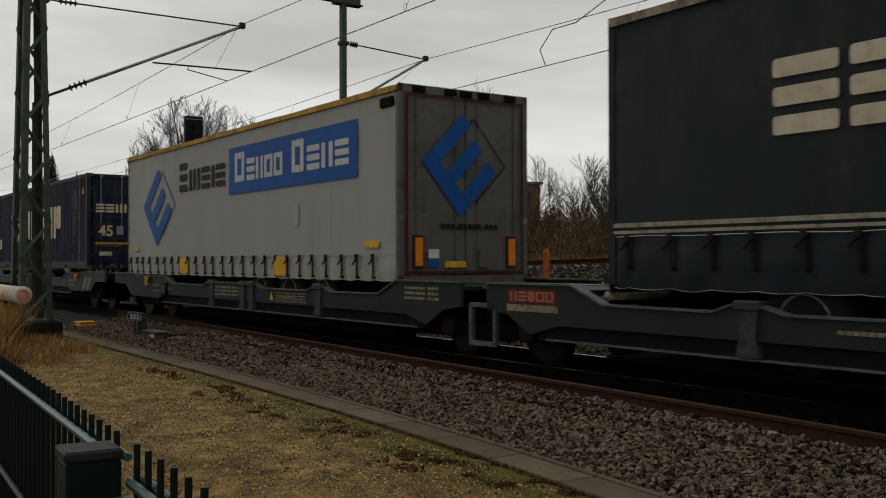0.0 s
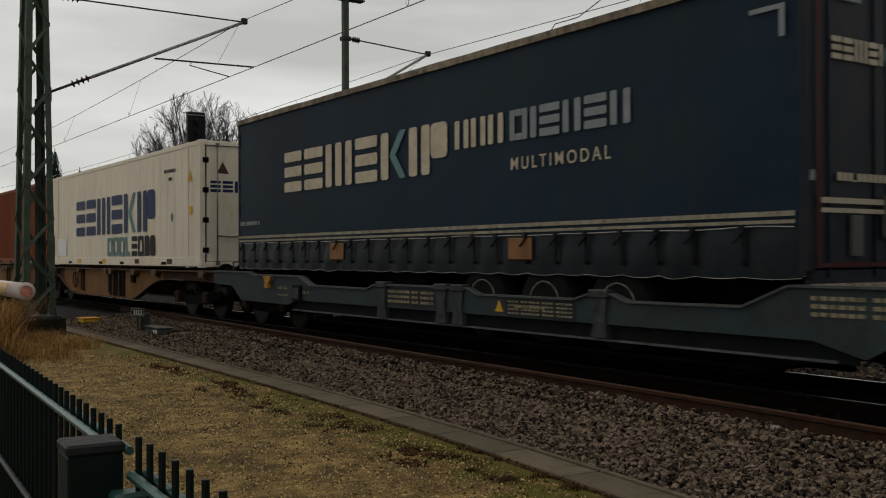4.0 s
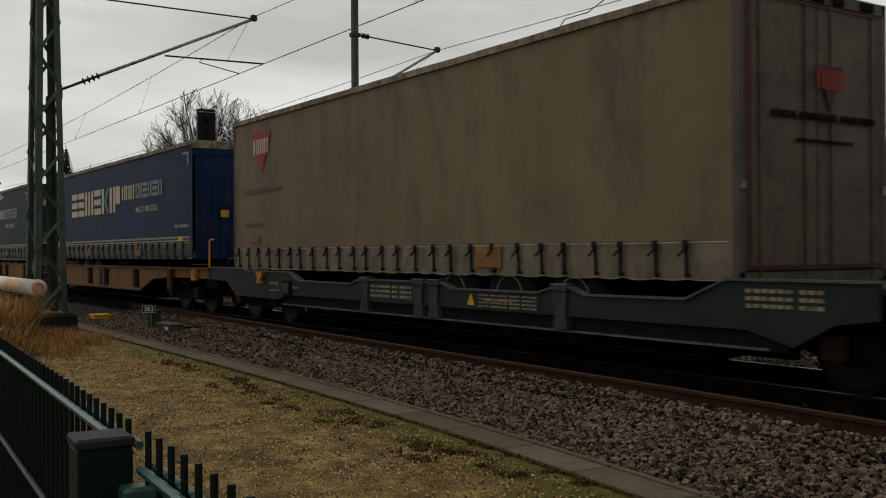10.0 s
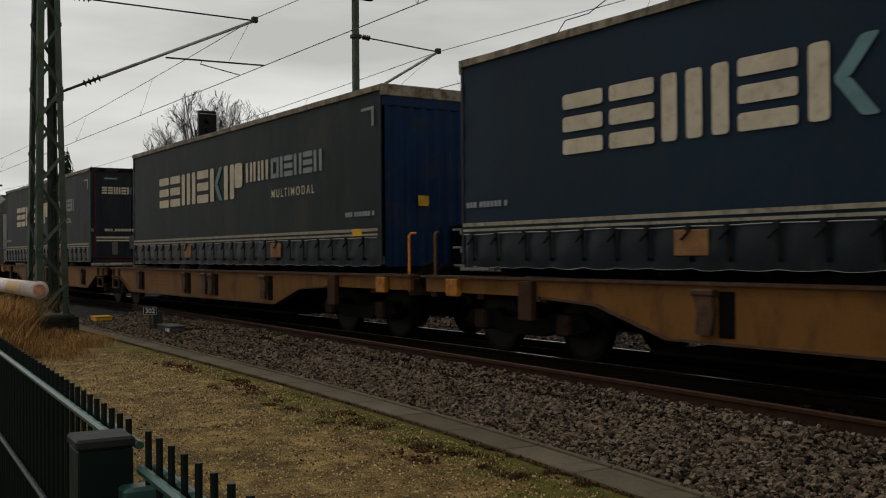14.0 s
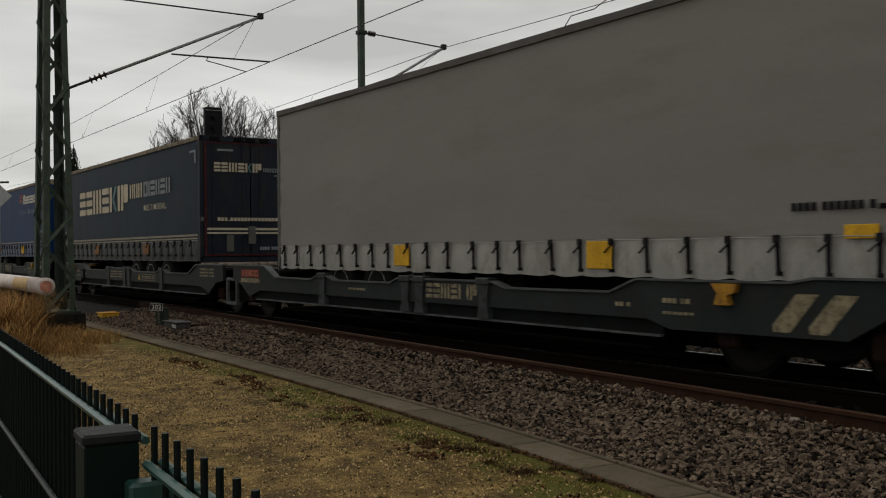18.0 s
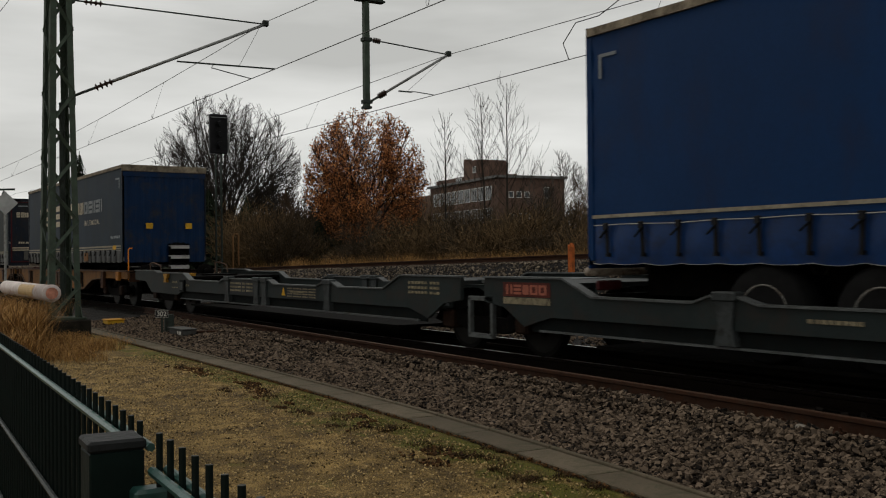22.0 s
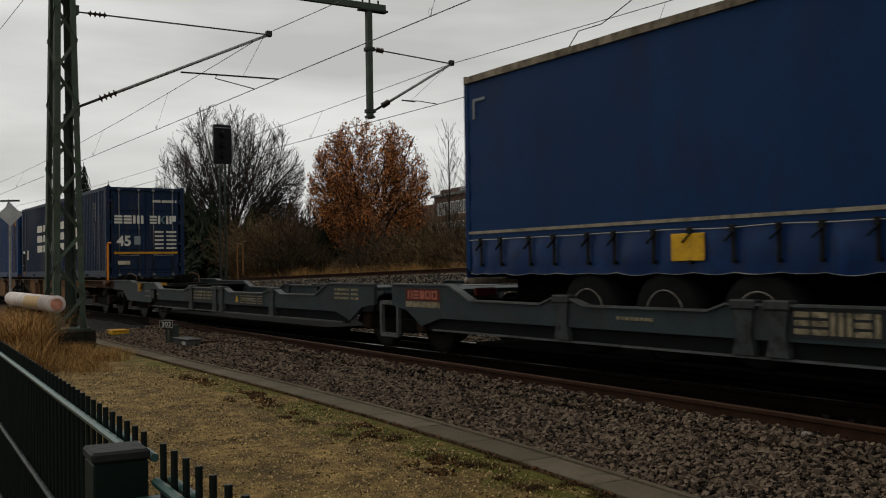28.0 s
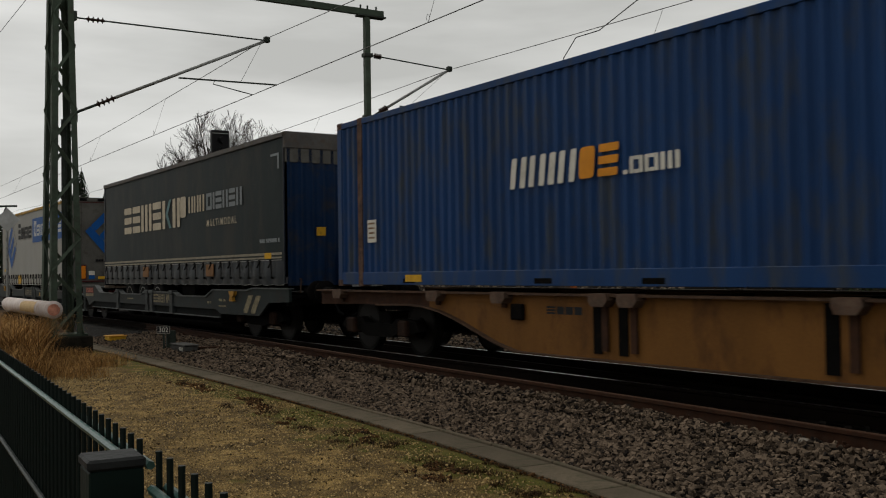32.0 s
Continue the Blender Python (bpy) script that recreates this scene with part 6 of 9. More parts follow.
        small_prints(ob, "data_panel", [("bbb bb", s * 13.2 - 0.25, s * 13.2 + 0.15, 0.78, 0.85), ("bbbbbb", s * 13.2 - 0.25, s * 13.2 + 0.2, 0.66, 0.7), ("bb b", s * 12.3 - 0.1, s * 12.3 + 0.15, 0.72, 0.78), ("bbbbbbbb", s * 5.9 - 0.3, s * 5.9 + 0.3, 0.72, 0.77)], on_side(-1.321), M_dull, "rows of small dull bars")
        part("brake_gear", tube([(s * 10.5, -0.4, 0.33), (s * 12.4, -0.4, 0.36)], 0.12, 10), M_under, ob)
        buffer(ob, s * 16.7, s)
        bogie(ob, s * 14.6, "x")
    # joint
    bogie(ob, 0, "x")
    fr = bmesh.new()
    for q in (((-0.1, 0.28), (0.48, 0.28)), ((-0.1, 0.8), (0.48, 0.8)), ((-0.08, 0.28), (-0.08, 0.8)), ((0.46, 0.28), (0.46, 0.8))):
        add_bar(fr, (q[0][0], -1.28, q[0][1]), (q[1][0], -1.28, q[1][1]), 0.06, 0.06)
    part("step_frame", fr, M_wagon_edge, ob, "grey square step frame")
    part("joint_pin", tube([(0, 0, 0.6), (0, 0, 1.06)], 0.22, 14), M_under, ob)
    part("joint_plate", box(-0.45, 0.45, -0.9, 0.9, 1.0, 1.05), M_wagon_edge, ob, "worn joint plate")
    MOVERS.append(ob)
    return ob


def ochre_pocket_wagon(x):
    """A rusty ochre articulated pocket wagon with deep straight side beams."""
    ob = thing("pocket_wagon", x, TRACK_Y, 0, "rusty ochre articulated pocket wagon with deep side beams", "railway wagon", "wagons of the train")
    for s in (-1, 1):
        out = [(0.35, 1.04), (16.7, 1.04), (16.7, 0.83), (13.9, 0.83), (12.9, 0.78), (11.75, 0.45), (2.2, 0.44), (1.2, 0.84), (0.35, 0.84)]
        for y in (-1, 1):
            y0, y1 = sorted((y * 1.27, y * 1.21))
            part("side_beam", profile(mirrored(out, s), y0, y1), M_ochre, ob)
            y0, y1 = sorted((y * 1.33, y * 1.1))
            part("top_flange", box(min(s * 0.3, s * 16.75), max(s * 0.3, s * 16.75), y0, y1, 1.04, 1.075), M_ochre_edge, ob, "rusty beam edge")
            fl = bmesh.new()
            low = [(13.9, 0.82), (12.9, 0.77), (11.75, 0.44), (2.2, 0.43), (1.2, 0.83), (0.4, 0.83)]
            for (a, b), (c, d) in zip(low, low[1:]):
                add_bar(fl, (s * a, y * 1.25, b), (s * c, y * 1.25, d), 0.16, 0.025)
            part("bottom_flange", fl, M_ochre_edge, ob, "rusty beam edge")
            for d in (3.0, 6.55, 7.9, 8.3, 11.2):
                br = bmesh.new()
                yy0, yy1 = sorted((y * 1.36, y * 1.2))
                add_box(br, s * d - 0.17, s * d + 0.13, yy0, yy1, 0.93, 1.0, 0.015)
                add_profile(br, [(s * d - 0.15, 0.93), (s * d + 0.1, 0.93), (s * d + 0.13, 0.75), (s * d + 0.08, 0.52), (s * d - 0.12, 0.52), (s * d - 0.09, 0.76)], yy0 + 0.02, yy1 - 0.02)
                part("bracket", br, M_ochre_edge, ob, "rusty lifting bracket")
                # Shade of a slot beside the bracket, painted as a near-black patch.
                part("recess", box(s * d + 0.15, s * d + 0.36, y * 1.275 - 0.004, y * 1.275 + 0.004, 0.5, 0.98), M_under, ob, "near-black patch for a shaded slot")
            for d in (14.2, 15.9):
                yy0, yy1 = sorted((y * 1.36, y * 1.27))
                part("side_plate", box(s * d - 0.14, s * d + 0.14, yy0, yy1, 0.78 if d > 15 else 0.52, 1.03, 0.01), M_plate_worn if d > 15 else M_rust, ob, "scuffed orange plate" if d > 15 else "rusty hanging plate")
        part("pocket_floor", box(min(s * 2.4, s * 12.2), max(s * 2.4, s * 12.2), -1.12, 1.12, 0.24, 0.28), M_under, ob)
        deck = bmesh.new()
        add_box(deck, min(s * 12.4, s * 16.7), max(s * 12.4, s * 16.7), -1.2, 1.2, 0.94, 1.0)
        for d in (12.6, 14.0, 15.4, 16.6):
            add_box(deck, s * d - 0.08, s * d + 0.08, -1.2, 1.2, 0.75, 0.94)
        part("end_deck", deck, M_rust, ob)
        part("inner_deck", box(min(s * 0.4, s * 2.1), max(s * 0.4, s * 2.1), -1.2, 1.2, 1.0, 1.05), M_ochre_edge, ob, "rusty joint deck")
        for d in (5.0, 9.5):
            part("cross_beam", box(s * d - 0.1, s * d + 0.1, -1.2, 1.2, 0.3, 0.55), M_under, ob)
        part("hitch_table", box(s * 13.9 - 0.4, s * 13.9 + 0.4, -0.5, 0.5, 1.0, 1.05, 0.01), M_under, ob)
        fr = bmesh.new()
        x0, x1 = s * 0.55, s * 1.1
        for z in (0.5, 0.76):
            add_bar(fr, (x0, -1.3, z), (x1, -1.3, z), 0.05, 0.04)
        for q in (x0, x1):
            add_bar(fr, (q, -1.3, 0.48), (q, -1.3, 1.04), 0.05, 0.04)
        part("step_frame", fr, M_ochre_edge, ob, "rusty step frame")
        rail = bmesh.new()
        add_tube(rail, [(s * 16.55, -1.2, 0.8), (s * 16.55, -1.2, 1.68), (s * 16.57, -1.17, 1.72), (s * 16.6, -1.1, 1.72)], 0.02, 6)
        part("hand_rail", rail, M_orange if s > 0 else M_ochre, ob, "orange hand rail")
        small_prints(ob, "data_panel", [("bbbbb", s * 4.6 + o, s * 4.6 + o + 0.55, 0.66 + 0.09 * r, 0.68 + 0.09 * r) for r in range(3) for o in (-0.6, 0.15)], on_side(-1.276), M_ochre_edge, "rows of faint bars")
        buffer(ob, s * 16.7, s)
        bogie(ob, s * 14.6, "x")
    bogie(ob, 0, "x")
    part("joint_pin", tube([(0, 0, 0.6), (0, 0, 1.06)], 0.22, 14), M_under, ob)
    part("joint_plate", box(-0.5, 0.5, -0.9, 0.9, 1.05, 1.08), M_rust, ob)
    MOVERS.append(ob)
    return ob


def container_wagon(x, half=15.1):
    """A rusty ochre articulated container wagon with fish-bellied beams."""
    ob = thing("container_wagon", x, TRACK_Y, 0, "rusty ochre articulated container wagon with fish-bellied side beams", "railway wagon", "wagons of the train")
    for s in (-1, 1):
        arch = lambda x0, z0, x1, z1: [(x0 + (x1 - x0) * k / 6, z0 + (z1 - z0) * (0.5 - 0.5 * math.cos(math.pi * k / 6)) * (0.35 + 0.65 * (k / 6))) for k in range(7)]
        low = [(half, 0.82), (12.9, 0.86)] + arch(11.9, 0.88, 9.0, 0.3) + [(3.3, 0.3)] + arch(3.2, 0.34, 1.2, 0.82) + [(0.3, 0.84)]
        under = lambda x: next((q[1] + (p[1] - q[1]) * (x - q[0]) / (p[0] - q[0]) for p, q in zip(low, low[1:]) if q[0] <= x <= p[0] and p[0] > q[0]), 0.82)
        for y in (-1, 1):
            y0, y1 = sorted((y * 1.16, y * 1.1))
            for name, a, b, mat, label in (("side_beam", 1.7, 11.3, M_ochre, ""), ("end_beam", 11.303, half, M_rust, "dark rusty end beam"), ("inner_beam", 0.3, 1.697, M_rust, "dark rusty inner beam")):
                part(name, profile(mirrored([(a, 1.06), (b, 1.06), (b, under(b))] + [p for p in low if a + 0.01 < p[0] < b - 0.01] + [(a, under(a))], s), y0, y1), mat, ob, label)
            y0, y1 = sorted((y * 1.27, y * 1.02))
            part("top_flange", box(min(s * 0.28, s * half), max(s * 0.28, s * half), y0, y1, 1.06, 1.09), M_ochre_edge, ob, "rusty beam edge")
            fl = bmesh.new()
            for (a, b), (c, d) in zip(low[1:], low[2:]):
                add_bar(fl, (s * a, y * 1.16, b - 0.012), (s * c, y * 1.16, d - 0.012), 0.16, 0.025)
            part("bottom_flange", fl, M_ochre_edge, ob, "rusty beam edge")
            for d in (1.0, 3.85, 6.75, 7.25, 9.3, 11.0, 14.2):
                br = bmesh.new()
                yy0, yy1 = sorted((y * 1.31, y * 1.14))
                add_profile(br, [(s * d - 0.15, 1.1), (s * d + 0.15, 1.1), (s * d + 0.17, 1.02), (s * d + 0.1, 0.94), (s * d - 0.13, 0.94), (s * d - 0.17, 1.02)], yy0, yy1)
                part("twist_lock", br, M_pale_rust, ob, "scraped rusty container lock")
                add = box(s * d - 0.05, s * d + 0.05, min(y * 1.17, y * 1.2), max(y * 1.17, y * 1.2), 0.4 if 3.5 < d < 8.6 else 0.88, 0.98)
                part("rib", add, M_rust, ob)
            for d in (4.1, 6.95, 7.4):
                yy0, yy1 = sorted((y * 1.165, y * 1.175))
                # Near-black patch on the beam in place of a shaded opening.
                part("recess", box(s * d - 0.08, s * d + 0.08, yy0, yy1, 0.36, 1.04), M_under, ob, "near-black patch for a shaded opening in the beam")
        for d in range(1, 15, 2):
            part("cross_beam", box(s * d - 0.08, s * d + 0.08, -1.1, 1.1, 0.82, 1.05), M_under, ob)
        part("centre_sill", box(min(s * 0.3, s * half), max(s * 0.3, s * half), -0.25, 0.25, 0.7, 1.04), M_under, ob)
        wh = bmesh.new()
        pts = [(s * 3.26 + 0.25 * math.cos(k * math.pi / 10), -1.22, 0.72 + 0.25 * math.sin(k * math.pi / 10)) for k in range(21)]
        add_tube(wh, pts, 0.016, 6, caps=False)
        add_bar(wh, (s * 3.26 - 0.25, -1.22, 0.72), (s * 3.26 + 0.25, -1.22, 0.72), 0.025)
        add_bar(wh, (s * 3.26, -1.22, 0.47), (s * 3.26, -1.22, 0.97), 0.025)
        add_tube(wh, [(s * 3.26, -1.22, 0.72), (s * 3.26, -1.15, 0.72)], 0.04, 8)
        part("brake_wheel", wh, M_rust, ob, "rusty hand brake wheel")
        part("valve_box", box(s * 9.0 - 0.14, s * 9.0 + 0.14, -1.22, -1.16, 0.72, 0.94, 0.02), M_under, ob, "dark valve plate")
        small_prints(ob, "owner_panel", [("eddd", s * 8.0 - 0.4, s * 8.0 + 0.3, 0.82, 0.92)], on_side(-1.164), M_dark_panel, "row of plain dark bars")
        fr = bmesh.new()
        x0, x1 = s * 0.25, s * 0.75
        for z in (0.38, 0.62, 0.86):
            add_bar(fr, (x0, -1.28, z), (x1, -1.28, z), 0.18, 0.03)
        for q in (x0, x1):
            add_bar(fr, (q, -1.28, 0.36), (q, -1.24, 1.06), 0.04, 0.04)
        part("step", fr, M_dark_panel, ob, "dark steel step")
        buffer(ob, s * half, s)
        bogie(ob, s * 13.1, "x")
    bogie(ob, 0, "x")
    part("joint_pin", tube([(0, 0, 0.6), (0, 0, 1.06)], 0.22, 14), M_under, ob)
    MOVERS.append(ob)
    return ob


# ---- the train, from its head to its tail ----
for k, xw in enumerate((-11.08, -45.35, -109.05, -210.37, -244.54, -313.14, -378.1)):
    pocket_wagon(xw) if k == 0 else None
    if k:
        w = copy_thing(MOVERS[0], pose(xw, TRACK_Y, 0))
        MOVERS.append(w)
        if k in (1, 5):
            tagged(w, "blue-grey articulated pocket wagon with low side beams")
            for o in w.children_recursive:
                for slot in o.material_slots:
                    if slot.material == M_wagon:
                        slot.link = "OBJECT"
                        slot.material = M_wagon_blue
first = None
for k, xw in enumerate((-142.6, -176.5, -278.79)):
    if k == 0:
        first = ochre_pocket_wagon(xw)
    else:
        MOVERS.append(copy_thing(first, pose(xw, TRACK_Y, 0)))
for k, xw in enumerate((-77.05, -345.1)):
    if k == 0:
        first = container_wagon(xw)
    else:
        MOVERS.append(copy_thing(first, pose(xw, TRACK_Y, 0)))

# a near-black sheet on the first container wagon's beam paints a shaded open bay
for y in (-1, 1):
    part("recess", box(6.85, 8.2, min(y * 1.165, y * 1.182), max(y * 1.165, y * 1.182), 0.33, 1.04), M_under, first, "near-black sheet for the shaded bay in the beam")
for d in (7.2, 7.75):
    part("bay_post", box(d - 0.06, d + 0.06, -1.21, -1.184, 0.33, 1.04, 0.006), M_rust, first, "rusty post in the bay")
rail_bm = tube([(14.36, -1.24, 1.0), (14.36, -1.24, 2.2), (14.4, -1.22, 2.26), (14.48, -1.18, 2.26)], 0.033, 8)
part("hand_rail", rail_bm, M_orange, MOVERS[-1], "orange hand rail at the wagon's end")
trailer(5.17, 13.62, True, NAVY_OLD, 1, 4.2, 1.12)
trailer(-13.16, 13.5, False, WHITE, 2, 4.15, 1.12)
trailer(-47.2, 13.6, False, NAVY, 3, 4.22, 1.2)
trailer(-93.03, 13.62, True, WHITE, 4, 4.16, 1.1)
trailer(-110.95, 13.45, False, BEIGE, 5, 4.2, 1.12)
trailer(-126.95, 13.45, True, SAMBLUE, 6, 4.08, 1.32)
trailer(-144.92, 13.42, False, NAVY, 7, 4.15, 1.24)
trailer(-160.65, 13.4, True, NAVY_OLD, 8, 4.17, 1.24)
trailer(-178.55, 13.32, False, NAVY_OLD, 9, 4.17, 1.27)
trailer(-194.42, 13.4, True, PLAIN, 10, 4.17, 1.1)
trailer(-212.3, 13.4, False, NAVY, 11, 4.15, 1.22)
trailer(-228.48, 13.6, True, ROYAL, 12, 4.15, 1.32)
trailer(-262.6, 13.5, True, dict(SAMBLUE, curtain=M_navy), 13, 4.2, 1.36)
trailer(-280.7, 13.5, False, NAVY_OLD, 14, 4.17, 1.25)
trailer(-297.1, 13.62, True, ROYAL, 15, 4.12, 1.3)
trailer(-361.62, 13.5, True, dict(NAVY_OLD, edge=M_rail_grey, header=0.0, top_mat=M_door_grey, top_panel=0.62), 16, 4.23, 1.2)
trailer(-379.4, 13.6, False, WHITE, 17, 4.15, 1.12)
container(-30.68, dict(mat=M_cont_dark, post=M_cont_rust, label="dull navy corrugated shipping container with white print", marks=marks_navy_cont(M_ink_cream, False)))
container(-63.0, dict(mat=M_cont_white, post=M_cont_white, reefer=True, label="cream refrigerated shipping container with navy print", marks=marks_reefer))
container(-77.3, dict(mat=M_cont_red, post=M_cont_red, label="oxide red corrugated shipping container, unprinted", marks=marks_red_cont))
container(-330.87, dict(mat=M_cont_navy, post=M_cont_navy, label="navy corrugated shipping container with white and teal print", marks=marks_navy_cont(M_ink_white, True)))
container(-345.6, dict(mat=M_cont_blue, post=M_cont_rust, label="bright blue corrugated shipping container with rusty posts", marks=marks_unit))


# ---- masts, wires, signals ----
M_mast = paint("green_mast_paint", (0.044, 0.06, 0.044), 0.6, vary=0.3, scale=3, fine=40, dirt=(0.04, 0.036, 0.028), dirt_amount=0.3)
M_mast_dark = paint("dark_mast_paint", (0.028, 0.036, 0.03), 0.6, vary=0.3, scale=3, dirt=(0.02, 0.017, 0.014), dirt_amount=0.4)
M_galv = paint("galvanised_tube", (0.22, 0.225, 0.22), 0.5, metal=0.5, vary=0.25, scale=5, dirt=(0.1, 0.09, 0.08), dirt_amount=0.4)
M_insulator = paint("brown_insulator", (0.025, 0.014, 0.01), 0.35, vary=0.2)
M_wire = paint("copper_wire", (0.035, 0.033, 0.03), 0.6, metal=0.3, vary=0.2)
M_concrete = paint("old_concrete", (0.022, 0.0185, 0.0135), 0.9, vary=0.3, scale=3, fine=50, bump=0.4, dirt=(0.008, 0.0075, 0.0055), dirt_amount=0.6)
M_signal_black = paint("signal_black", (0.008, 0.008, 0.009), 0.5, vary=0.3, scale=5)
M_white_pipe = paint("white_pipe", (0.44, 0.385, 0.36), 0.5, vary=0.15, scale=3, dirt=(0.3, 0.22, 0.18), dirt_amount=0.45)
M_pipe_label = paint("tan_label", (0.35, 0.24, 0.11), 0.6, vary=0.2, scale=6)
M_pipe_end = paint("reddish_pipe_end", (0.36, 0.16, 0.11), 0.7, vary=0.4, scale=12)
M_fence = paint("dark_green_fence", (0.0012, 0.005, 0.0038), 0.5, vary=0.2, scale=12, dirt=(0.003, 0.006, 0.005), dirt_amount=0.4, spec=0.15)
# Brighter copy of the fence green; paints the highlight on the top rods.
M_fence_light = paint("highlit_green_fence", (0.012, 0.05, 0.042), 0.4, vary=0.25, scale=14, spec=0.5)
M_cap = paint("black_post_cap", (0.012, 0.013, 0.013), 0.6, vary=0.25, scale=18, bump=0.25)
M_post_green = paint("post_green", (0.002, 0.007, 0.0055), 0.6, vary=0.25, scale=12)
M_sign_grey = paint("grey_sign_back", (0.3, 0.31, 0.31), 0.5, metal=0.3, vary=0.2, scale=4)
M_motor = paint("dull_grey_case", (0.05, 0.05, 0.047), 0.7, vary=0.3, scale=5, dirt=(0.04, 0.035, 0.03), dirt_amount=0.5)
M_orange_post = paint("orange_brown_post", (0.33, 0.085, 0.02), 0.8, vary=0.4, scale=4, dirt=(0.1, 0.035, 0.015), dirt_amount=0.5)


def lattice_mast(x, y, z, h, w0, w1, bays, label, leg=0.13, brace=0.05, rz=0, crossed=False):
    ob = thing("lattice_mast", x, y, z, label, "catenary mast", rz=rz)
    corners = ((-1, -1), (1, -1), (1, 1), (-1, 1))
    for sx, sy in corners:
        bm = bmesh.new()
        for dx, dy in ((1, 0), (0, 1)):
            q0 = Vector((sx * w0 / 2, sy * w0 / 2, 0))
            q1 = Vector((sx * w1 / 2, sy * w1 / 2, h))
            o = Vector((-sx * dx, -sy * dy, 0)) * leg / 2
            add_bar(bm, q0 + o, q1 + o, leg if dx else 0.014, 0.014 if dx else leg, up=(0, 1, 0))
        part("leg", bm, M_mast, ob)
    at = lambda k, t: Vector((corners[k][0], corners[k][1], 0)) * (w0 + (w1 - w0) * t) / 2 + Vector((0, 0, h * t))
    for i in range(bays):
        t0, t1 = i / bays, (i + 1) / bays
        for k in range(4):
            a, b = (k, (k + 1) % 4) if (i + k) % 2 else ((k + 1) % 4, k)
            bm = bmesh.new()
            add_bar(bm, at(a, t0), at(b, t1), brace, 0.012, up=(corners[k][0], corners[k][1], 0))
            part("brace", bm, M_mast, ob)
            if crossed:
                bm = bmesh.new()
                add_bar(bm, at(b, t0), at(a, t1), brace, 0.012, up=(corners[k][0], corners[k][1], 0))
                part("brace", bm, M_mast, ob)
    return ob


def insulator(bm, a, b, r=0.05, discs=4):
    a, b = Vector(a), Vector(b)
    pts, radii = [], []
    for i in range(discs):
        for f, rr in ((0.0, 0.35), (0.3, 0.4), (0.5, 1.0), (0.7, 0.4)):
            t = (i + f) / discs
            pts.append(a.lerp(b, t))
            radii.append(r * rr)
    pts.append(b)
    radii.append(r * 0.35)
    add_tube(bm, pts, radii, 9)


def cantilever(name, x, root_low, root_high, tip, reg0, reg1, st0, st1, label):
    """A bracket arm that holds the wires, built in the plane of its mast."""
    ob = thing(name, x, root_low[0], root_low[1], label, "cantilever arm")
    o = lambda p: (0, p[0] - root_low[0], p[1] - root_low[1])
    mid = lambda a, b, t: (a[0] + (b[0] - a[0]) * t, a[1] + (b[1] - a[1]) * t)
    low0, low1 = mid(root_low, tip, 0.1), mid(root_low, tip, 0.19)
    bm = bmesh.new()
    insulator(bm, o(low0), o(low1), 0.085)
    part("insulator", bm, M_insulator, ob, "brown ribbed insulator", True)
    part("bracket_stub", tube([o(root_low), o(low0)], 0.03, 8), M_mast_dark, ob)
    part("bracket_tube", tube([o(low1), o(tip)], 0.035, 10), M_galv, ob, "grey bracket tube", True)
    hi0, hi1 = mid(root_high, tip, 0.06), mid(root_high, tip, 0.15)
    bm = bmesh.new()
    insulator(bm, o(hi0), o(hi1), 0.075)
    part("insulator", bm, M_insulator, ob, "brown ribbed insulator", True)
    part("stay_stub", tube([o(root_high), o(hi0)], 0.02, 6), M_mast_dark, ob)
    part("top_stay", tube([o(hi1), o(tip)], 0.018, 8), M_mast_dark, ob)
    part("wire_clamp", box(-0.06, 0.06, tip[0] - root_low[0] - 0.07, tip[0] - root_low[0] + 0.07, tip[1] - root_low[1] - 0.05, tip[1] - root_low[1] + 0.09, 0.015), M_mast_dark, ob)
    part("registration_tube", tube([o(reg0), o(reg1)], 0.02, 8), M_mast_dark, ob)
    part("steady_arm", tube([o(mid(reg0, reg1, 0.36)), o(st0), o(mid(st0, st1, 0.93)), o(st1)], 0.013, 6), M_mast_dark, ob)
    part("drop_wire", tube([o(mid(tip, root_low, 0.03)), o(mid(reg0, reg1, 0.62))], 0.005, 4), M_wire, ob)
    return ob


mast_a = lattice_mast(-22.4, 4.68, 0.16, 9.6, 0.66, 0.34, 14, "green riveted lattice mast on a concrete foot in dry grass", 0.12, 0.075, rz=6.6)
part("base_plate", box(-0.42, 0.42, -0.42, 0.42, -0.03, 0.02, 0.01), M_mast, mast_a)
for sx, sy in ((-1, -1), (1, -1), (1, 1), (-1, 1)):
    part("gusset", profile([(sx * 0.33, 0.02), (sx * 0.48, 0.02), (sx * 0.33, 0.3)], sy * 0.31 - 0.008, sy * 0.31 + 0.008), M_mast, mast_a)
for z in (4.55, 6.75):
    part("arm_bracket", box(-0.2, 0.2, 0.2, 0.3, z, z + 0.2, 0.01), M_mast_dark, mast_a)
part("cable_duct", tube([(0.05, 0.05, 0.1), (0.05, 0.05, 4.6)], 0.06, 8), M_mast_dark, mast_a)
part("concrete_foot", box(-0.5, 0.5, -0.5, 0.5, -0.61, -0.03, 0.03), M_concrete, mast_a, "square weathered concrete foot")

cantilever("cantilever_arm", -22.4, (4.98, 4.93), (4.95, 7.0), (9.42, 7.0), (7.26, 5.9), (9.66, 5.95), (8.07, 5.83), (9.05, 5.66), "grey tube bracket arm with brown insulators over the train")

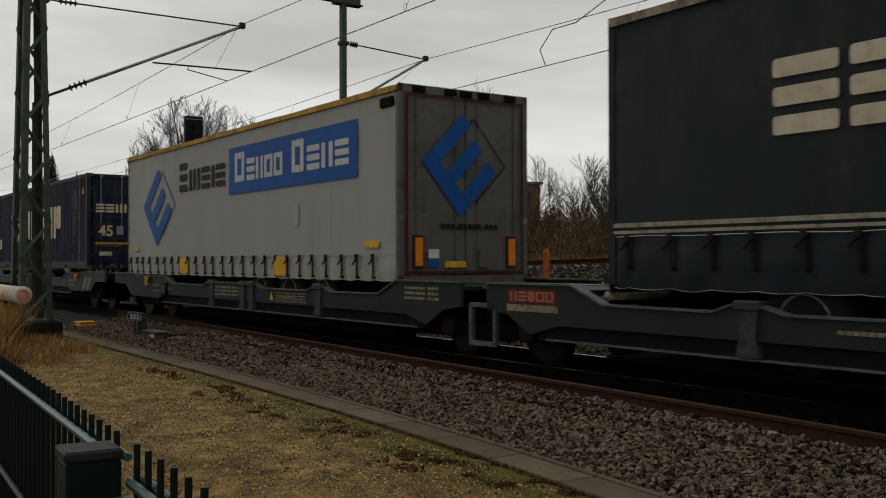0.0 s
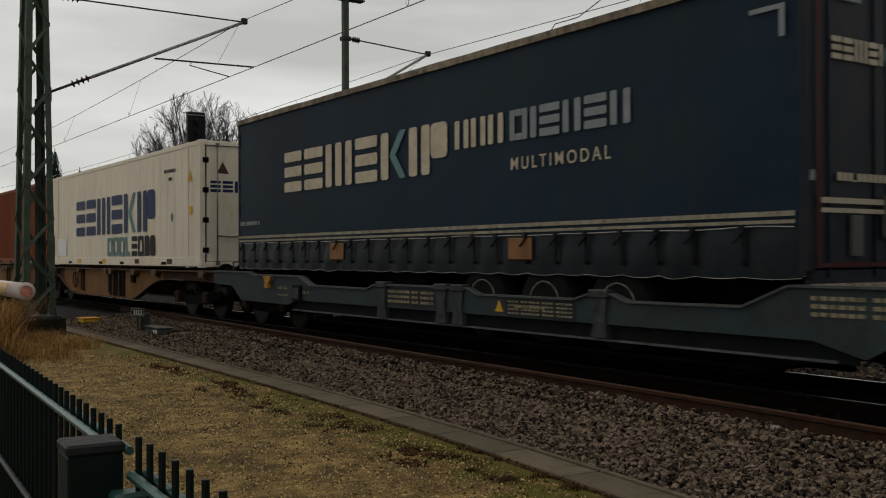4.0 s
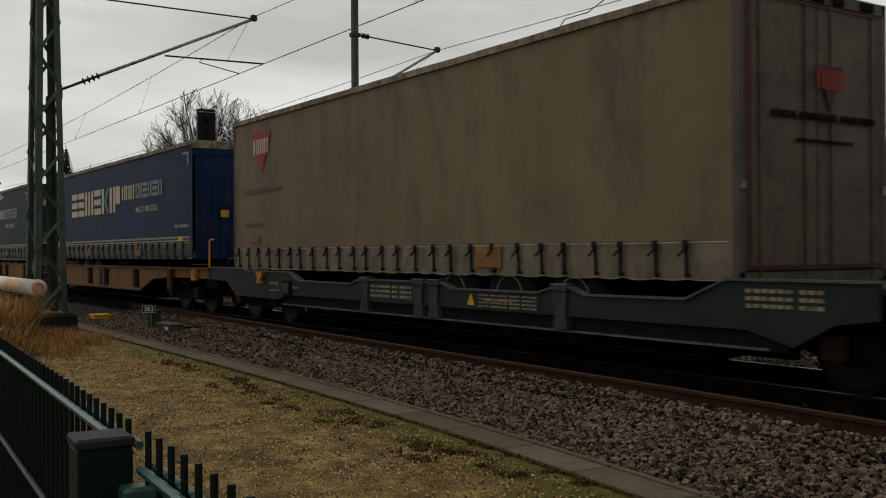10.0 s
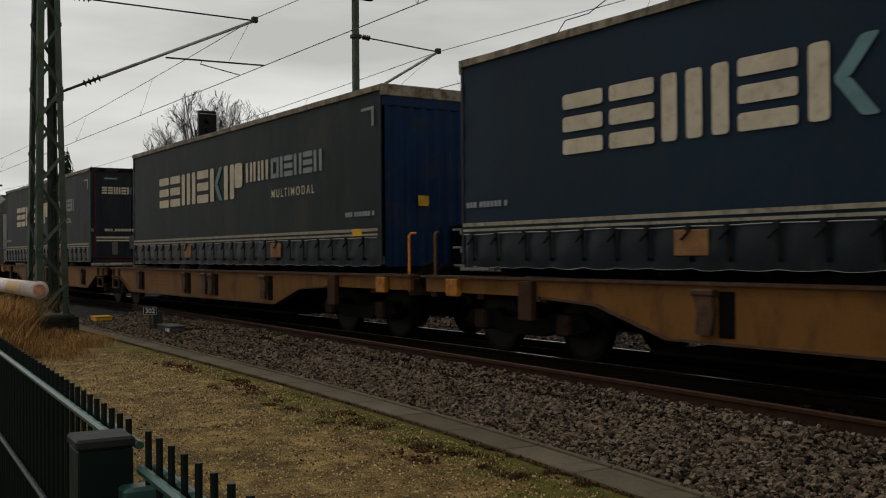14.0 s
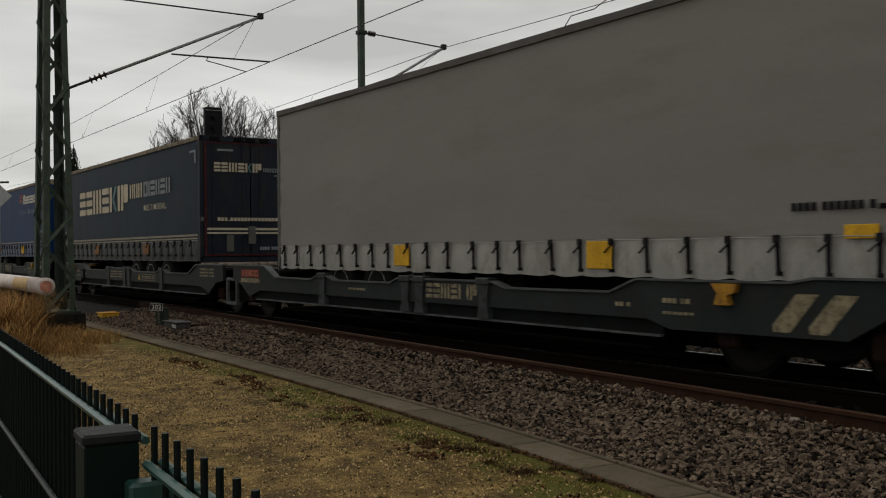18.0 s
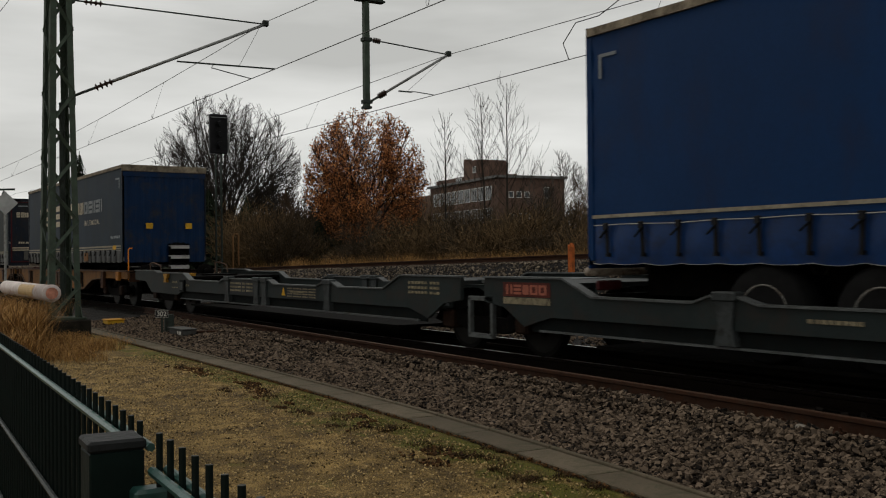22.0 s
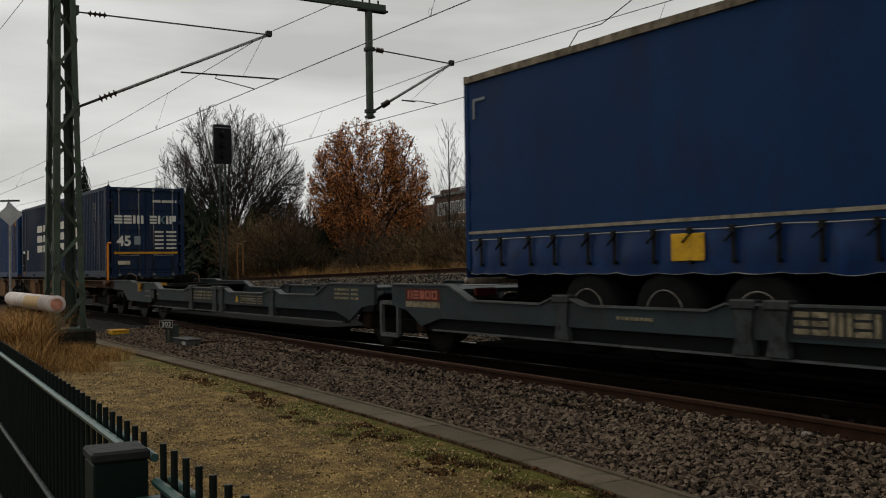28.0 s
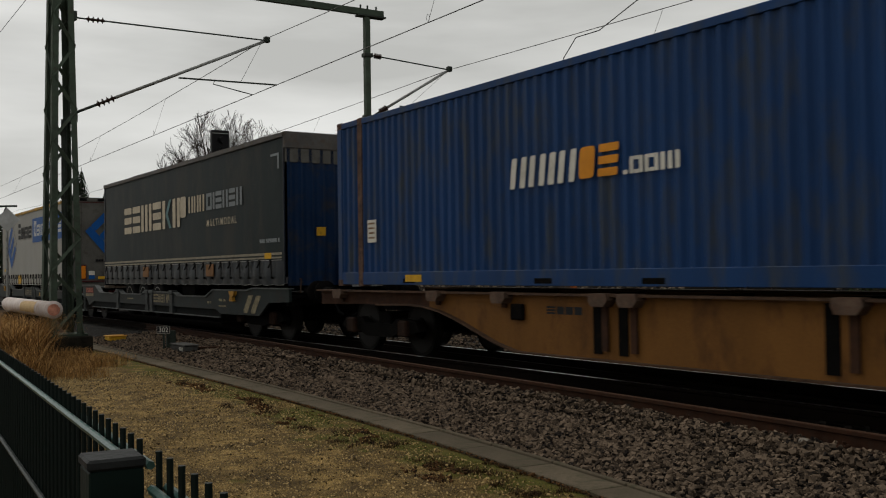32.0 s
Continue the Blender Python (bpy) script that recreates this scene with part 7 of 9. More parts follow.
# the beam from the mast over both tracks, with its hanging post
beam = thing("portal_beam", -22.4, 4.68, 7.95, "green steel beam with hanging post over the tracks", "catenary beam")
bm = box(-0.06, 0.06, 0.0, 7.95, 0.0, 0.16, 0.006)
part("beam", bm, M_mast, beam)
part("end_plate", box(-0.12, 0.12, 7.2, 7.98, -0.04, 0.0), M_mast_dark, beam)
for dy in (7.3, 7.5, 7.75):
    part("bolt", tube([(0, dy, 0.16), (0, dy, 0.26)], 0.025, 6), M_mast_dark, beam)
part("hanging_post", box(-0.075, 0.075, 7.4, 7.54, -2.72, 0.0, 0.006), M_mast, beam, "green hanging post")
part("post_flange", box(-0.1, 0.1, 7.37, 7.57, -2.78, -2.72), M_mast_dark, beam)
for z in (-1.02, -2.6):
    part("post_clamp", box(-0.1, 0.1, 7.36, 7.6, z - 0.05, z + 0.05, 0.01), M_mast_dark, beam)
cantilever("cantilever_arm", -22.4, (12.26, 5.36), (12.2, 6.95), (14.65, 6.8), (13.1, 5.7), (13.5, 5.7), (13.6, 5.72), (14.2, 5.68), "short grey bracket arm with brown insulators on the hanging post")

mast_b = lattice_mast(-12.52, 16.3, 1.55, 8.2, 0.56, 0.46, 12, "tall green lattice mast on concrete blocks behind the tracks", 0.085, 0.045, crossed=True)
for k, (dx, dy) in enumerate(((0.12, -0.1), (0.2, 0.05), (0.05, 0.12))):
    part("tension_rope", tube([(dx, dy, 0.25), (dx * 0.8, dy * 0.8, 8.0)], 0.036, 6), M_bumper, mast_b, "pale hanging rope")
wts = bmesh.new()
for k in range(9):
    add_tube(wts, [(0.18, -0.05, 0.35 + 0.11 * k), (0.18, -0.05, 0.44 + 0.11 * k)], 0.1, 12)
part("weight_stack", wts, M_galv, mast_b, "stack of pale tension weights")
part("top_arm", box(-0.9, 1.6, -0.1, 0.1, 4.75, 4.9, 0.01), M_mast_dark, mast_b)
part("switch_box", box(-0.75, -0.45, -0.3, 0.1, 0.7, 1.4, 0.02), M_mast_dark, mast_b, "dark green switch box")
deck = thing("service_platform", -13.35, 15.9, 0.9, "dark steel platform with railing beside the mast", "platform")
part("deck", box(-0.75, 0.75, -0.45, 0.45, 0.92, 0.98, 0.005), M_mast_dark, deck)
for sx in (-1, 1):
    for sy in (-1, 1):
        part("post", tube([(sx * 0.7, sy * 0.4, -0.2), (sx * 0.7, sy * 0.4, 1.95)], 0.02, 6), M_rust, deck)
for z in (1.45, 1.95):
    for sy in (-1, 1):
        part("rail", tube([(-0.7, sy * 0.4, z), (0.7, sy * 0.4, z)], 0.018, 6), M_rust, deck)
part("strut", tube([(-0.6, -0.3, -0.1), (0.1, -0.3, 0.9)], 0.03, 6), M_mast_dark, deck)
for k in range(4):
    part("rung", tube([(-0.5, -0.45, 0.1 + 0.22 * k), (-0.1, -0.45, 0.1 + 0.22 * k)], 0.014, 5), M_mast_dark, deck)
for dx, dy, w, h in ((-12.62, 16.1, 0.7, 0.78), (-13.05, 16.9, 0.35, 0.6)):
    ob = thing("concrete_block", dx, dy, 0.75, "rough dark concrete foundation block", "foundation")
    part("block", box(-w, w, -0.4, 0.4, -0.4, h, 0.03), M_concrete, ob)
wall = thing("retaining_wall", -15.2, 16.75, 0.3, "low dark concrete retaining wall on the bank", "wall")
part("wall", box(-0.75, 0.75, -0.12, 0.12, 0, 0.86, 0.02), M_concrete, wall)
part("coping", box(-0.8, 0.8, -0.16, 0.16, 0.86, 0.91, 0.01), M_concrete, wall)
hose = bmesh.new()
for k in range(3):
    add_tube(hose, [(0, 0.05 * k, 0.5), (0.13, 0.05 * k, 0.52), (0.22, 0.05 * k, 0.36), (0.24, 0.05 * k, 0.0)], 0.014, 6)
cab = thing("cable_bundle", -12.0, 16.3, 0.95, "bent pale cable ducts at the mast foot", "cable")
part("duct", hose, M_bumper, cab)

# wires
def wire(label, pts, r, parent_name="overhead_wire"):
    ob = thing(parent_name, pts[0][0], pts[0][1], pts[0][2], label, "overhead wire")
    part("strand", tube([Vector(p) - Vector(pts[0]) for p in pts], r, 5), M_wire, ob)
    return ob


def sagged(y, x0, x1, top, low, n=24):
    return [(x0 + (x1 - x0) * k / n, y, low + (top - low) * (2 * k / n - 1) ** 2) for k in range(n + 1)]


def span(y, z_contact, z_top, z_low, reg_y, tip_y, sup):
    for a, b in zip(sup, sup[1:]):
        pts = sagged(tip_y, a, b, z_top, z_low)
        wire("thin bronze messenger wire above the track", pts, 0.009)
        for k in range(1, 8):
            x = a + (b - a) * k / 8
            f = 2 * (x - a) / (b - a) - 1
            z = z_low + (z_top - z_low) * f * f
            if z - z_contact > 0.15 and -75 < x < 8:
                d = thing("dropper", x, tip_y, z, "thin hanging wire between two overhead wires", "dropper")
                part("strand", tube([(0, 0, 0), (0, reg_y - tip_y, z_contact - z)], 0.004, 4), M_wire, d)
                part("loop", tube([(0.05 * math.cos(q), reg_y - tip_y, z_contact - z + 0.08 + 0.07 * math.sin(q)) for q in [j * 0.8 for j in range(9)]], 0.004, 4), M_wire, d)
    wire("copper contact wire above the track", [(x, reg_y, z_contact) for x in range(-150, 61, 10)], 0.010)


span(9.3, 5.66, 7.05, 6.5, 9.05, 9.42, (-150, -86, -22.4, 41))
span(14.3, 5.68, 6.8, 6.42, 14.2, 14.65, (-150, -86, -22.4, 41))
wire("single feeder wire high beside the track", [(x, 6.0, 10.2) for x in range(-150, 31, 10)], 0.01)
jump = [(-16.9, 14.2, 5.7), (-17.2, 14.3, 6.1), (-17.0, 14.5, 6.55), (-16.4, 14.65, 6.6), (-15.2, 14.6, 6.95), (-13.6, 14.5, 7.25), (-11.0, 14.3, 7.9)]
wire("curved jumper cable between overhead wires", jump, 0.012)

# signal behind the train
sig = thing("railway_signal", -32.15, 11.8, -0.2, "black railway signal head on a grey lattice post", "signal")
for dy in (-0.12, 0.12):
    part("post_rail", box(-0.04, 0.04, dy * 0.8 - 0.022, dy * 0.8 + 0.022, 0, 5.1), M_mast_dark, sig)
for k in range(14):
    part("post_web", box(-0.03, 0.03, -0.08, 0.08, 0.3 + 0.34 * k, 0.33 + 0.34 * k), M_mast_dark, sig)
head = part("signal_head", box(-0.08, 0.1, -0.31, 0.31, 5.1, 6.42, 0.03), M_signal_black, sig, "black signal screen")
for z in (5.4, 5.75, 6.1):
    part("hood", tube([(0.1, 0.0, z), (0.32, 0.0, z - 0.02)], 0.1, 10), M_signal_black, head)
part("ladder_bar", tube([(0.14, 0.3, 5.0), (0.3, 0.28, 5.8), (0.16, 0.3, 6.3), (0.14, -0.3, 6.3)], 0.015, 6), M_galv, sig)

# things beside the mast
pipe = thing("white_pipe", -19.95, 4.0, 0.77, "long dirty white pipe with tan label on wooden blocks", "pipe")
part("barrel", tube([(0.06, 0.0, 0), (-4.6, -0.02, 0.02)], 0.155, 20), M_white_pipe, pipe, "", True)
part("rim", tube([(0.06, 0, 0), (0.11, 0, 0)], 0.168, 20), M_white_pipe, pipe, "", True)
part("end_disc", tube([(0.112, 0, 0), (0.122, 0, 0)], 0.112, 20), M_pipe_end, pipe, "mottled reddish end")
bm = bmesh.new()
for k in range(6):
    a = math.pi * (0.7 + 0.075 * k)
    p = [(x, 0.17 * math.cos(a + da), 0.17 * math.sin(a + da)) for x, da in ((-2.4, 0), (-0.9, 0), (-0.9, math.pi * 0.075), (-2.4, math.pi * 0.075))]
    add_quad(bm, *p)
part("label", bm, M_pipe_label, pipe, "faded tan label")
for dx in (-2.3, -4.2):
    part("support", box(dx - 0.07, dx + 0.07, -0.2, 0.2, -1.02, -0.15, 0.01), M_sleeper, pipe, "dark wooden block")
sgn = thing("diamond_sign", -25.8, 4.15, -0.25, "grey back of a square sign on edge", "sign")
part("post", tube([(0, 0, 0), (0, 0, 3.3)], 0.03, 8), M_galv, sgn)
bm = box(-0.012, 0.012, -0.2, 0.2, -0.2, 0.2, 0.004)
bmesh.ops.rotate(bm, verts=bm.verts, cent=(0, 0, 0), matrix=Matrix.Rotation(math.pi / 4, 3, "X"))
bmesh.ops.rotate(bm, verts=bm.verts, cent=(0, 0, 0), matrix=Matrix.Rotation(radians(-20), 3, "Z"))
bmesh.ops.translate(bm, verts=bm.verts, vec=(0.05, 0, 3.02))
part("plate", bm, M_sign_grey, sgn, "grey square plate")
part("cross_piece", tube([(0.02, -0.22, 3.34), (0.02, 0.22, 3.36)], 0.025, 6), M_mast_dark, sgn)

num = thing("point_number_sign", -21.35, 6.55, -0.22, "small black number plate on a stake by the points", "sign")
part("stake", box(-0.02, 0.02, -0.02, 0.02, 0, 0.5), M_mast_dark, num)
plate = part("plate", box(0.02, 0.035, -0.145, 0.145, 0.36, 0.53, 0.003), M_signal_black, num, "black plate with white border")
end = on_end(0.041)
part("border", flat(end, rect(-0.138, 0.138, 0.366, 0.372), rect(-0.138, 0.138, 0.518, 0.524), rect(-0.138, -0.132, 0.374, 0.516), rect(0.132, 0.138, 0.374, 0.516)), M_ink_white, plate)
part("digits", writing("302", end, -0.105, 0.395, 0.1, 1.0), M_ink_white, plate, "white digits")
num.matrix_basis = pose(-21.35, 6.55, -0.22, 0, 0, -32)
mot = thing("point_motor", -20.6, 6.75, -0.22, "low pale grey point motor with rods", "point motor")
part("case", box(-0.45, 0.45, -0.15, 0.15, 0.02, 0.15, 0.02), M_motor, mot, "pale grey metal case")
for k, dx in enumerate((0.12, 0.22, 0.3)):
    part("mark", box(dx, dx + 0.05, -0.156, -0.15, 0.05, 0.12), M_ink_white, mot, "small white mark")
part("lid", box(-0.47, 0.47, -0.17, 0.17, 0.15, 0.175, 0.008), M_motor, mot)
for dy in (-0.08, 0.09):
    part("rod", tube([(0.3, dy, 0.1), (0.35, 1.3, 0.08)], 0.02, 6), M_rust, mot)
part("foot_plate", box(-0.65, 0.65, -0.25, 0.25, -0.02, 0.02), M_mast_dark, mot)
part("stand", box(-0.95, -0.85, -0.1, 0.1, 0, 0.42, 0.02), M_mast_dark, mot)
yb = thing("yellow_cover", -25.3, 6.55, -0.2, "low yellow metal cover beside the mast", "cover")
part("cover", box(-0.25, 0.25, -0.2, 0.2, 0.0, 0.1, 0.02), M_yellow, yb)
part("lid", box(-0.27, 0.27, -0.22, 0.22, 0.1, 0.125, 0.008), M_yellow_band, yb)
op = thing("marker_post", -19.2, 16.15, 0.2, "rotting orange-brown marker post on the bank", "post")
part("post", profile([(-0.07, 0), (0.07, 0), (0.075, 1.4), (0.03, 1.5), (-0.02, 1.42), (-0.07, 1.46)], -0.05, 0.05), M_orange_post, op)
lp = thing("hoop_post", -39.2, 15.1, -0.18, "small yellowish bent tube post beside the tracks", "post")
part("tube", tube([(0, -0.12, 0), (0, -0.12, 2.5), (0, -0.06, 2.58), (0, 0.06, 2.58), (0, 0.12, 2.5), (0, 0.12, 1.3)], 0.035, 8), M_tan_patch, lp)
wh = thing("white_stone", -5.64, 7.3, -0.17, "pale lump of stone beside the rusty rail", "stone")
bm = bmesh.new()
bmesh.ops.create_icosphere(bm, subdivisions=2, radius=0.048)
for v in bm.verts:
    v.co = Vector((v.co.x * 1.35, v.co.y * 0.9, v.co.z * 0.75)) * (1 + 0.35 * noise.noise(v.co * 14))
    v.co.z += 0.045
part("lump", bm, paint("pale_stone", (0.17, 0.15, 0.125), 0.8, vary=0.2, scale=18), wh)
pb = thing("white_peg", -9.95, 7.42, -0.18, "tiny white peg beside the rail", "peg")
part("peg", tube([(0, 0, 0), (0, 0, 0.07)], 0.014, 6), M_ink_white, pb)


# ---- fence at the camera ----
FENCE_Y, FENCE_TOP = 0.343, 1.195


def rod_bm():
    bm = bmesh.new()
    add_tube(bm, [(0, 0, -1.4), (0, 0, 0.0)], 0.0042, 6)
    return bm


fen = thing("mesh_fence", -1.17, FENCE_Y, -0.25, "dark green welded rod fence with steel post", "fence", rz=-3.8)
n = 0
for k in range(-34, 113):
    x = -0.05 * k
    if abs(x) < 0.035:
        continue
    shared("rod", rod_bm, M_fence, "rod", fen, Matrix.Translation((x, 0, FENCE_TOP + 0.25)))
for z in (0.03, 0.23, 0.43, 0.63, 0.83, 1.03, 1.23):
    for dy in (-0.0085, 0.0085):
        part("cross_rod", tube([(-5.6, dy, FENCE_TOP + 0.25 - z), (-0.03, dy, FENCE_TOP + 0.25 - z)], 0.0055, 6), M_fence_light if z < 0.1 else M_fence, fen)
        part("cross_rod", tube([(0.05, dy, FENCE_TOP + 0.25 - z - 0.012), (1.7, dy, FENCE_TOP + 0.25 - z - 0.012)], 0.0055, 6), M_fence_light if z < 0.1 else M_fence, fen)
post = part("post", box(-0.03, 0.03, -0.072, -0.012, -0.2, FENCE_TOP + 0.23, 0.002), M_post_green, fen, "dark green square post")
part("cap", box(-0.032, 0.032, -0.074, -0.01, FENCE_TOP + 0.23, FENCE_TOP + 0.243, 0.003), M_cap, post, "black plastic cap")
part("clamp", box(0.03, 0.062, -0.03, 0.02, FENCE_TOP + 0.1, FENCE_TOP + 0.19, 0.004), M_fence_light, post, "light green clamp")


# ---- trees, shrubs, buildings ----
M_bark = paint("grey_bark", (0.06, 0.052, 0.043), 0.9, vary=0.3, scale=3, fine=30, bump=0.4)
M_bark_dark = paint("dark_bark", (0.03, 0.025, 0.02), 0.9, vary=0.3, scale=3, fine=30, bump=0.4)
M_bark_brown = paint("brown_twigs", (0.05, 0.033, 0.02), 0.9, vary=0.35, scale=3)
M_birch = paint("pale_bark", (0.12, 0.1, 0.08), 0.9, vary=0.4, scale=4)
M_oak_leaf = stone_paint("dry_oak_leaf", (0.15, 0.052, 0.018), (0.52, 0.21, 0.07))
M_needle = stone_paint("dark_needles", (0.005, 0.008, 0.005), (0.02, 0.028, 0.014))
M_ivy = stone_paint("ivy_leaves", (0.008, 0.014, 0.005), (0.045, 0.06, 0.02))
M_brush = stone_paint("dry_brushwood", (0.029, 0.0195, 0.0092), (0.16, 0.106, 0.053))
M_brush_dark = stone_paint("dark_brushwood", (0.0155, 0.012, 0.0074), (0.08, 0.057, 0.035))
M_straw = stone_paint("dry_straw", (0.085, 0.045, 0.013), (0.36, 0.2, 0.068))
M_brown_leaf = stone_paint("brown_leaves", (0.05, 0.028, 0.012), (0.17, 0.09, 0.04))
M_dark_tuft = stone_paint("rotten_brown_tuft", (0.006, 0.004, 0.0018), (0.06, 0.03, 0.01))
M_clod = stone_paint("crumbled_soil", (0.011, 0.0065, 0.0026), (0.095, 0.046, 0.016))
M_moss_blade = stone_paint("moss_blades", (0.014, 0.0135, 0.002), (0.085, 0.078, 0.008))
M_brick = paint("dark_brick", (0.105, 0.066, 0.05), 0.9, vary=0.25, scale=0.6, fine=12, bump=0.3, dirt=(0.05, 0.036, 0.03), dirt_amount=0.4)
M_brick_brown = paint("brown_brick", (0.185, 0.088, 0.056), 0.9, vary=0.2, scale=0.6, fine=12, bump=0.3)
M_tiles = paint("red_roof_tiles", (0.17, 0.045, 0.024), 0.8, vary=0.2, scale=0.8, fine=14, bump=0.4, dirt=(0.14, 0.05, 0.032), dirt_amount=0.4)
M_window_white = paint("white_window_frame", (0.5, 0.5, 0.48), 0.5, vary=0.1, scale=2)
M_pane = paint("dark_window_glass", (0.02, 0.024, 0.028), 0.15, vary=0.3, scale=0.6, spec=0.6)
M_flat_roof = paint("roof_edge_metal", (0.11, 0.11, 0.105), 0.6, vary=0.2, scale=1)


class Soup:
    """Gathers many small faces for one mesh."""
    def __init__(self):
        self.v, self.f = [], []

    def prism(self, a, b, ra, rb, sides=3):
        a, b = Vector(a), Vector(b)
        d = b - a
        if d.length < 1e-5:
            return
        u = d.orthogonal().normalized()
        w = d.normalized().cross(u)
        n = len(self.v)
        for p, r in ((a, ra), (b, rb)):
            for k in range(sides):
                t = 2 * math.pi * k / sides
                self.v.append(p + (u * math.cos(t) + w * math.sin(t)) * r)
        for k in range(sides):
            q = (k + 1) % sides
            self.f.append((n + k, n + q, n + sides + q, n + sides + k))

    def leaf(self, c, u, w):
        n = len(self.v)
        self.v += [c - u, c - w * 0.6, c + u, c + w * 0.6]
        self.f.append((n, n + 1, n + 2, n + 3))

    def tri(self, a, b, c):
        n = len(self.v)
        self.v += [a, b, c]
        self.f.append((n, n + 1, n + 2))

    def make(self, name, material, parent=None, label=""):
        me = bpy.data.meshes.new(name)
        me.from_pydata([tuple(p) for p in self.v], [], self.f)
        me.materials.append(material)
        ob = new(name, me)
        if parent:
            ob.parent = parent
        if label:
            ob["label"] = label
        return ob


def rand_dir(rnd):
    z, a = rnd.uniform(-1, 1), rnd.uniform(0, 2 * math.pi)
    q = math.sqrt(1 - z * z)
    return Vector((q * math.cos(a), q * math.sin(a), z))


def grow(soup, tips, rnd, p, d, length, r, level, spread, up, min_r, dens=1.0, sides=3):
    """One limb and all that grows from it."""
    steps = 4 if level < 2 else 3
    for i in range(steps):
        d = (d + rand_dir(rnd) * 0.11 + Vector((0, 0, up * 0.1))).normalized()
        q = p + d * length / steps
        r2 = max(min_r, r * 0.84)
        soup.prism(p, q, r, r2, 6 if level == 0 else sides)
        p, r = q, r2
        if level < 4 and (level > 0 or i > 0):
            for _ in range(2 if level < 3 else 1):
                if rnd.random() > dens:
                    continue
                side = rand_dir(rnd)
                side = (side - d * side.dot(d)).normalized()
                nd = (d + side * spread * rnd.uniform(0.6, 1.1) + Vector((0, 0, up * 0.25))).normalized()
                grow(soup, tips, rnd, p, nd, length * rnd.uniform(0.42, 0.68), max(min_r, r * 0.55), level + 1, spread, up, min_r, dens, sides)
    tips.append((p, d))


def tree(x, y, z, height, seed, name, label, spread=0.75, up=0.5, trunk=0.18, bark=None, leaves=None, twig=0.014, clear=0.28, lean=0.0, dens=0.75, limbs=3):
    ob = thing(name, x, y, z, label, "tree")
    rnd = random.Random(seed)
    bark = bark or M_bark
    t = Soup()
    p, r = Vector((0, 0, -0.2)), trunk
    h0 = height * clear
    segs = 5
    for i in range(segs):
        q = p + Vector((rnd.uniform(-0.05, 0.05) + lean * 0.1, rnd.uniform(-0.05, 0.05), (h0 + 0.2) / segs))
        t.prism(p, q, r, r * 0.93, 9)
        p, r = q, r * 0.93
    t.make("trunk", bark, ob)
    crown, tips = Soup(), []
    leader = Vector((lean, 0, 1)).normalized()
    top = height - h0
    n = 6
    q = p
    for i in range(n):
        d = (leader + rand_dir(rnd) * 0.12).normalized()
        q2 = q + d * top * 0.62 / n
        crown.prism(q, q2, r, r * 0.8, 6)
        r *= 0.8
        for k in range(limbs):
            a = rnd.uniform(0, 2 * math.pi)
            f = i / n
            out = Vector((math.cos(a), math.sin(a), 0))
            nd = (out * spread * (1.15 - 0.5 * f) + Vector((0, 0, 0.35 + up * (0.5 + 0.6 * f)))).normalized()
            grow(crown, tips, rnd, q2, nd, top * (0.44 - 0.2 * f) * rnd.uniform(0.75, 1.1), max(twig, r * 0.55), 1, spread, up, twig, dens)
        q = q2
    grow(crown, tips, rnd, q, leader, top * 0.25, r, 2, spread, up, twig, dens)
    crown.make("crown", bark, ob)
    if leaves:
        mat, count, size = leaves
        lf = Soup()
        for i in range(count):
            c, d = tips[rnd.randrange(len(tips))]
            c = c + rand_dir(rnd) * rnd.uniform(0, 0.34) - d * rnd.uniform(0, 0.5)
            u = rand_dir(rnd) * size * rnd.uniform(0.6, 1.3)
            lf.leaf(c, u, u.cross(rand_dir(rnd)))
        tagged(lf.make("foliage", mat, ob), kind="stuff")
    return ob


def slender_tree(x, y, z, height, seed, label, reach, lean=0.0):
    """A young tree: one straight leader with thin rising branches."""
    ob = thing("bare_tree", x, y, z, label, "tree")
    rnd = random.Random(seed)
    t, c = Soup(), Soup()
    pts = []
    for i in range(15):
        f = i / 14
        pts.append(Vector((lean * height * f + 0.09 * noise.noise((seed, f * 4, 0)), 0.09 * noise.noise((seed, f * 4, 7)), -0.2 + (height + 0.2) * f)))
    for i in range(14):
        f = i / 14
        (t if i < 5 else c).prism(pts[i], pts[i + 1], 0.085 * (1 - f) + 0.011, 0.085 * (1 - f - 1 / 14) + 0.011, 7)
    t.make("trunk", M_bark_dark, ob)

    def limb(p, d, length, r, level):
        for i in range(4):
            d = (d + rand_dir(rnd) * 0.1 + Vector((0, 0, 0.07))).normalized()
            q = p + d * length / 4
            c.prism(p, q, r, max(0.007, r * 0.8))
            p, r = q, max(0.007, r * 0.8)
            if level < 2 and rnd.random() < 0.8:
                side = rand_dir(rnd)
                limb(p, (d + side * 0.55 + Vector((0, 0, 0.2))).normalized(), length * rnd.uniform(0.3, 0.5), r * 0.7, level + 1)

    for k in range(34):
        f = 0.28 + 0.68 * k / 34
        p = pts[int(f * 14)].lerp(pts[int(f * 14) + 1], f * 14 % 1)
        a = k * 2.4 + rnd.uniform(-0.5, 0.5)
        up = 0.75 + 0.9 * f
        length = reach * (1.12 - f) * rnd.uniform(0.75, 1.25) + 0.35
        limb(p, Vector((math.cos(a), math.sin(a), up)).normalized(), length * 1.25, 0.02 * (1.2 - f) + 0.005, 0)
    c.make("crown", M_bark_dark, ob)
    return ob


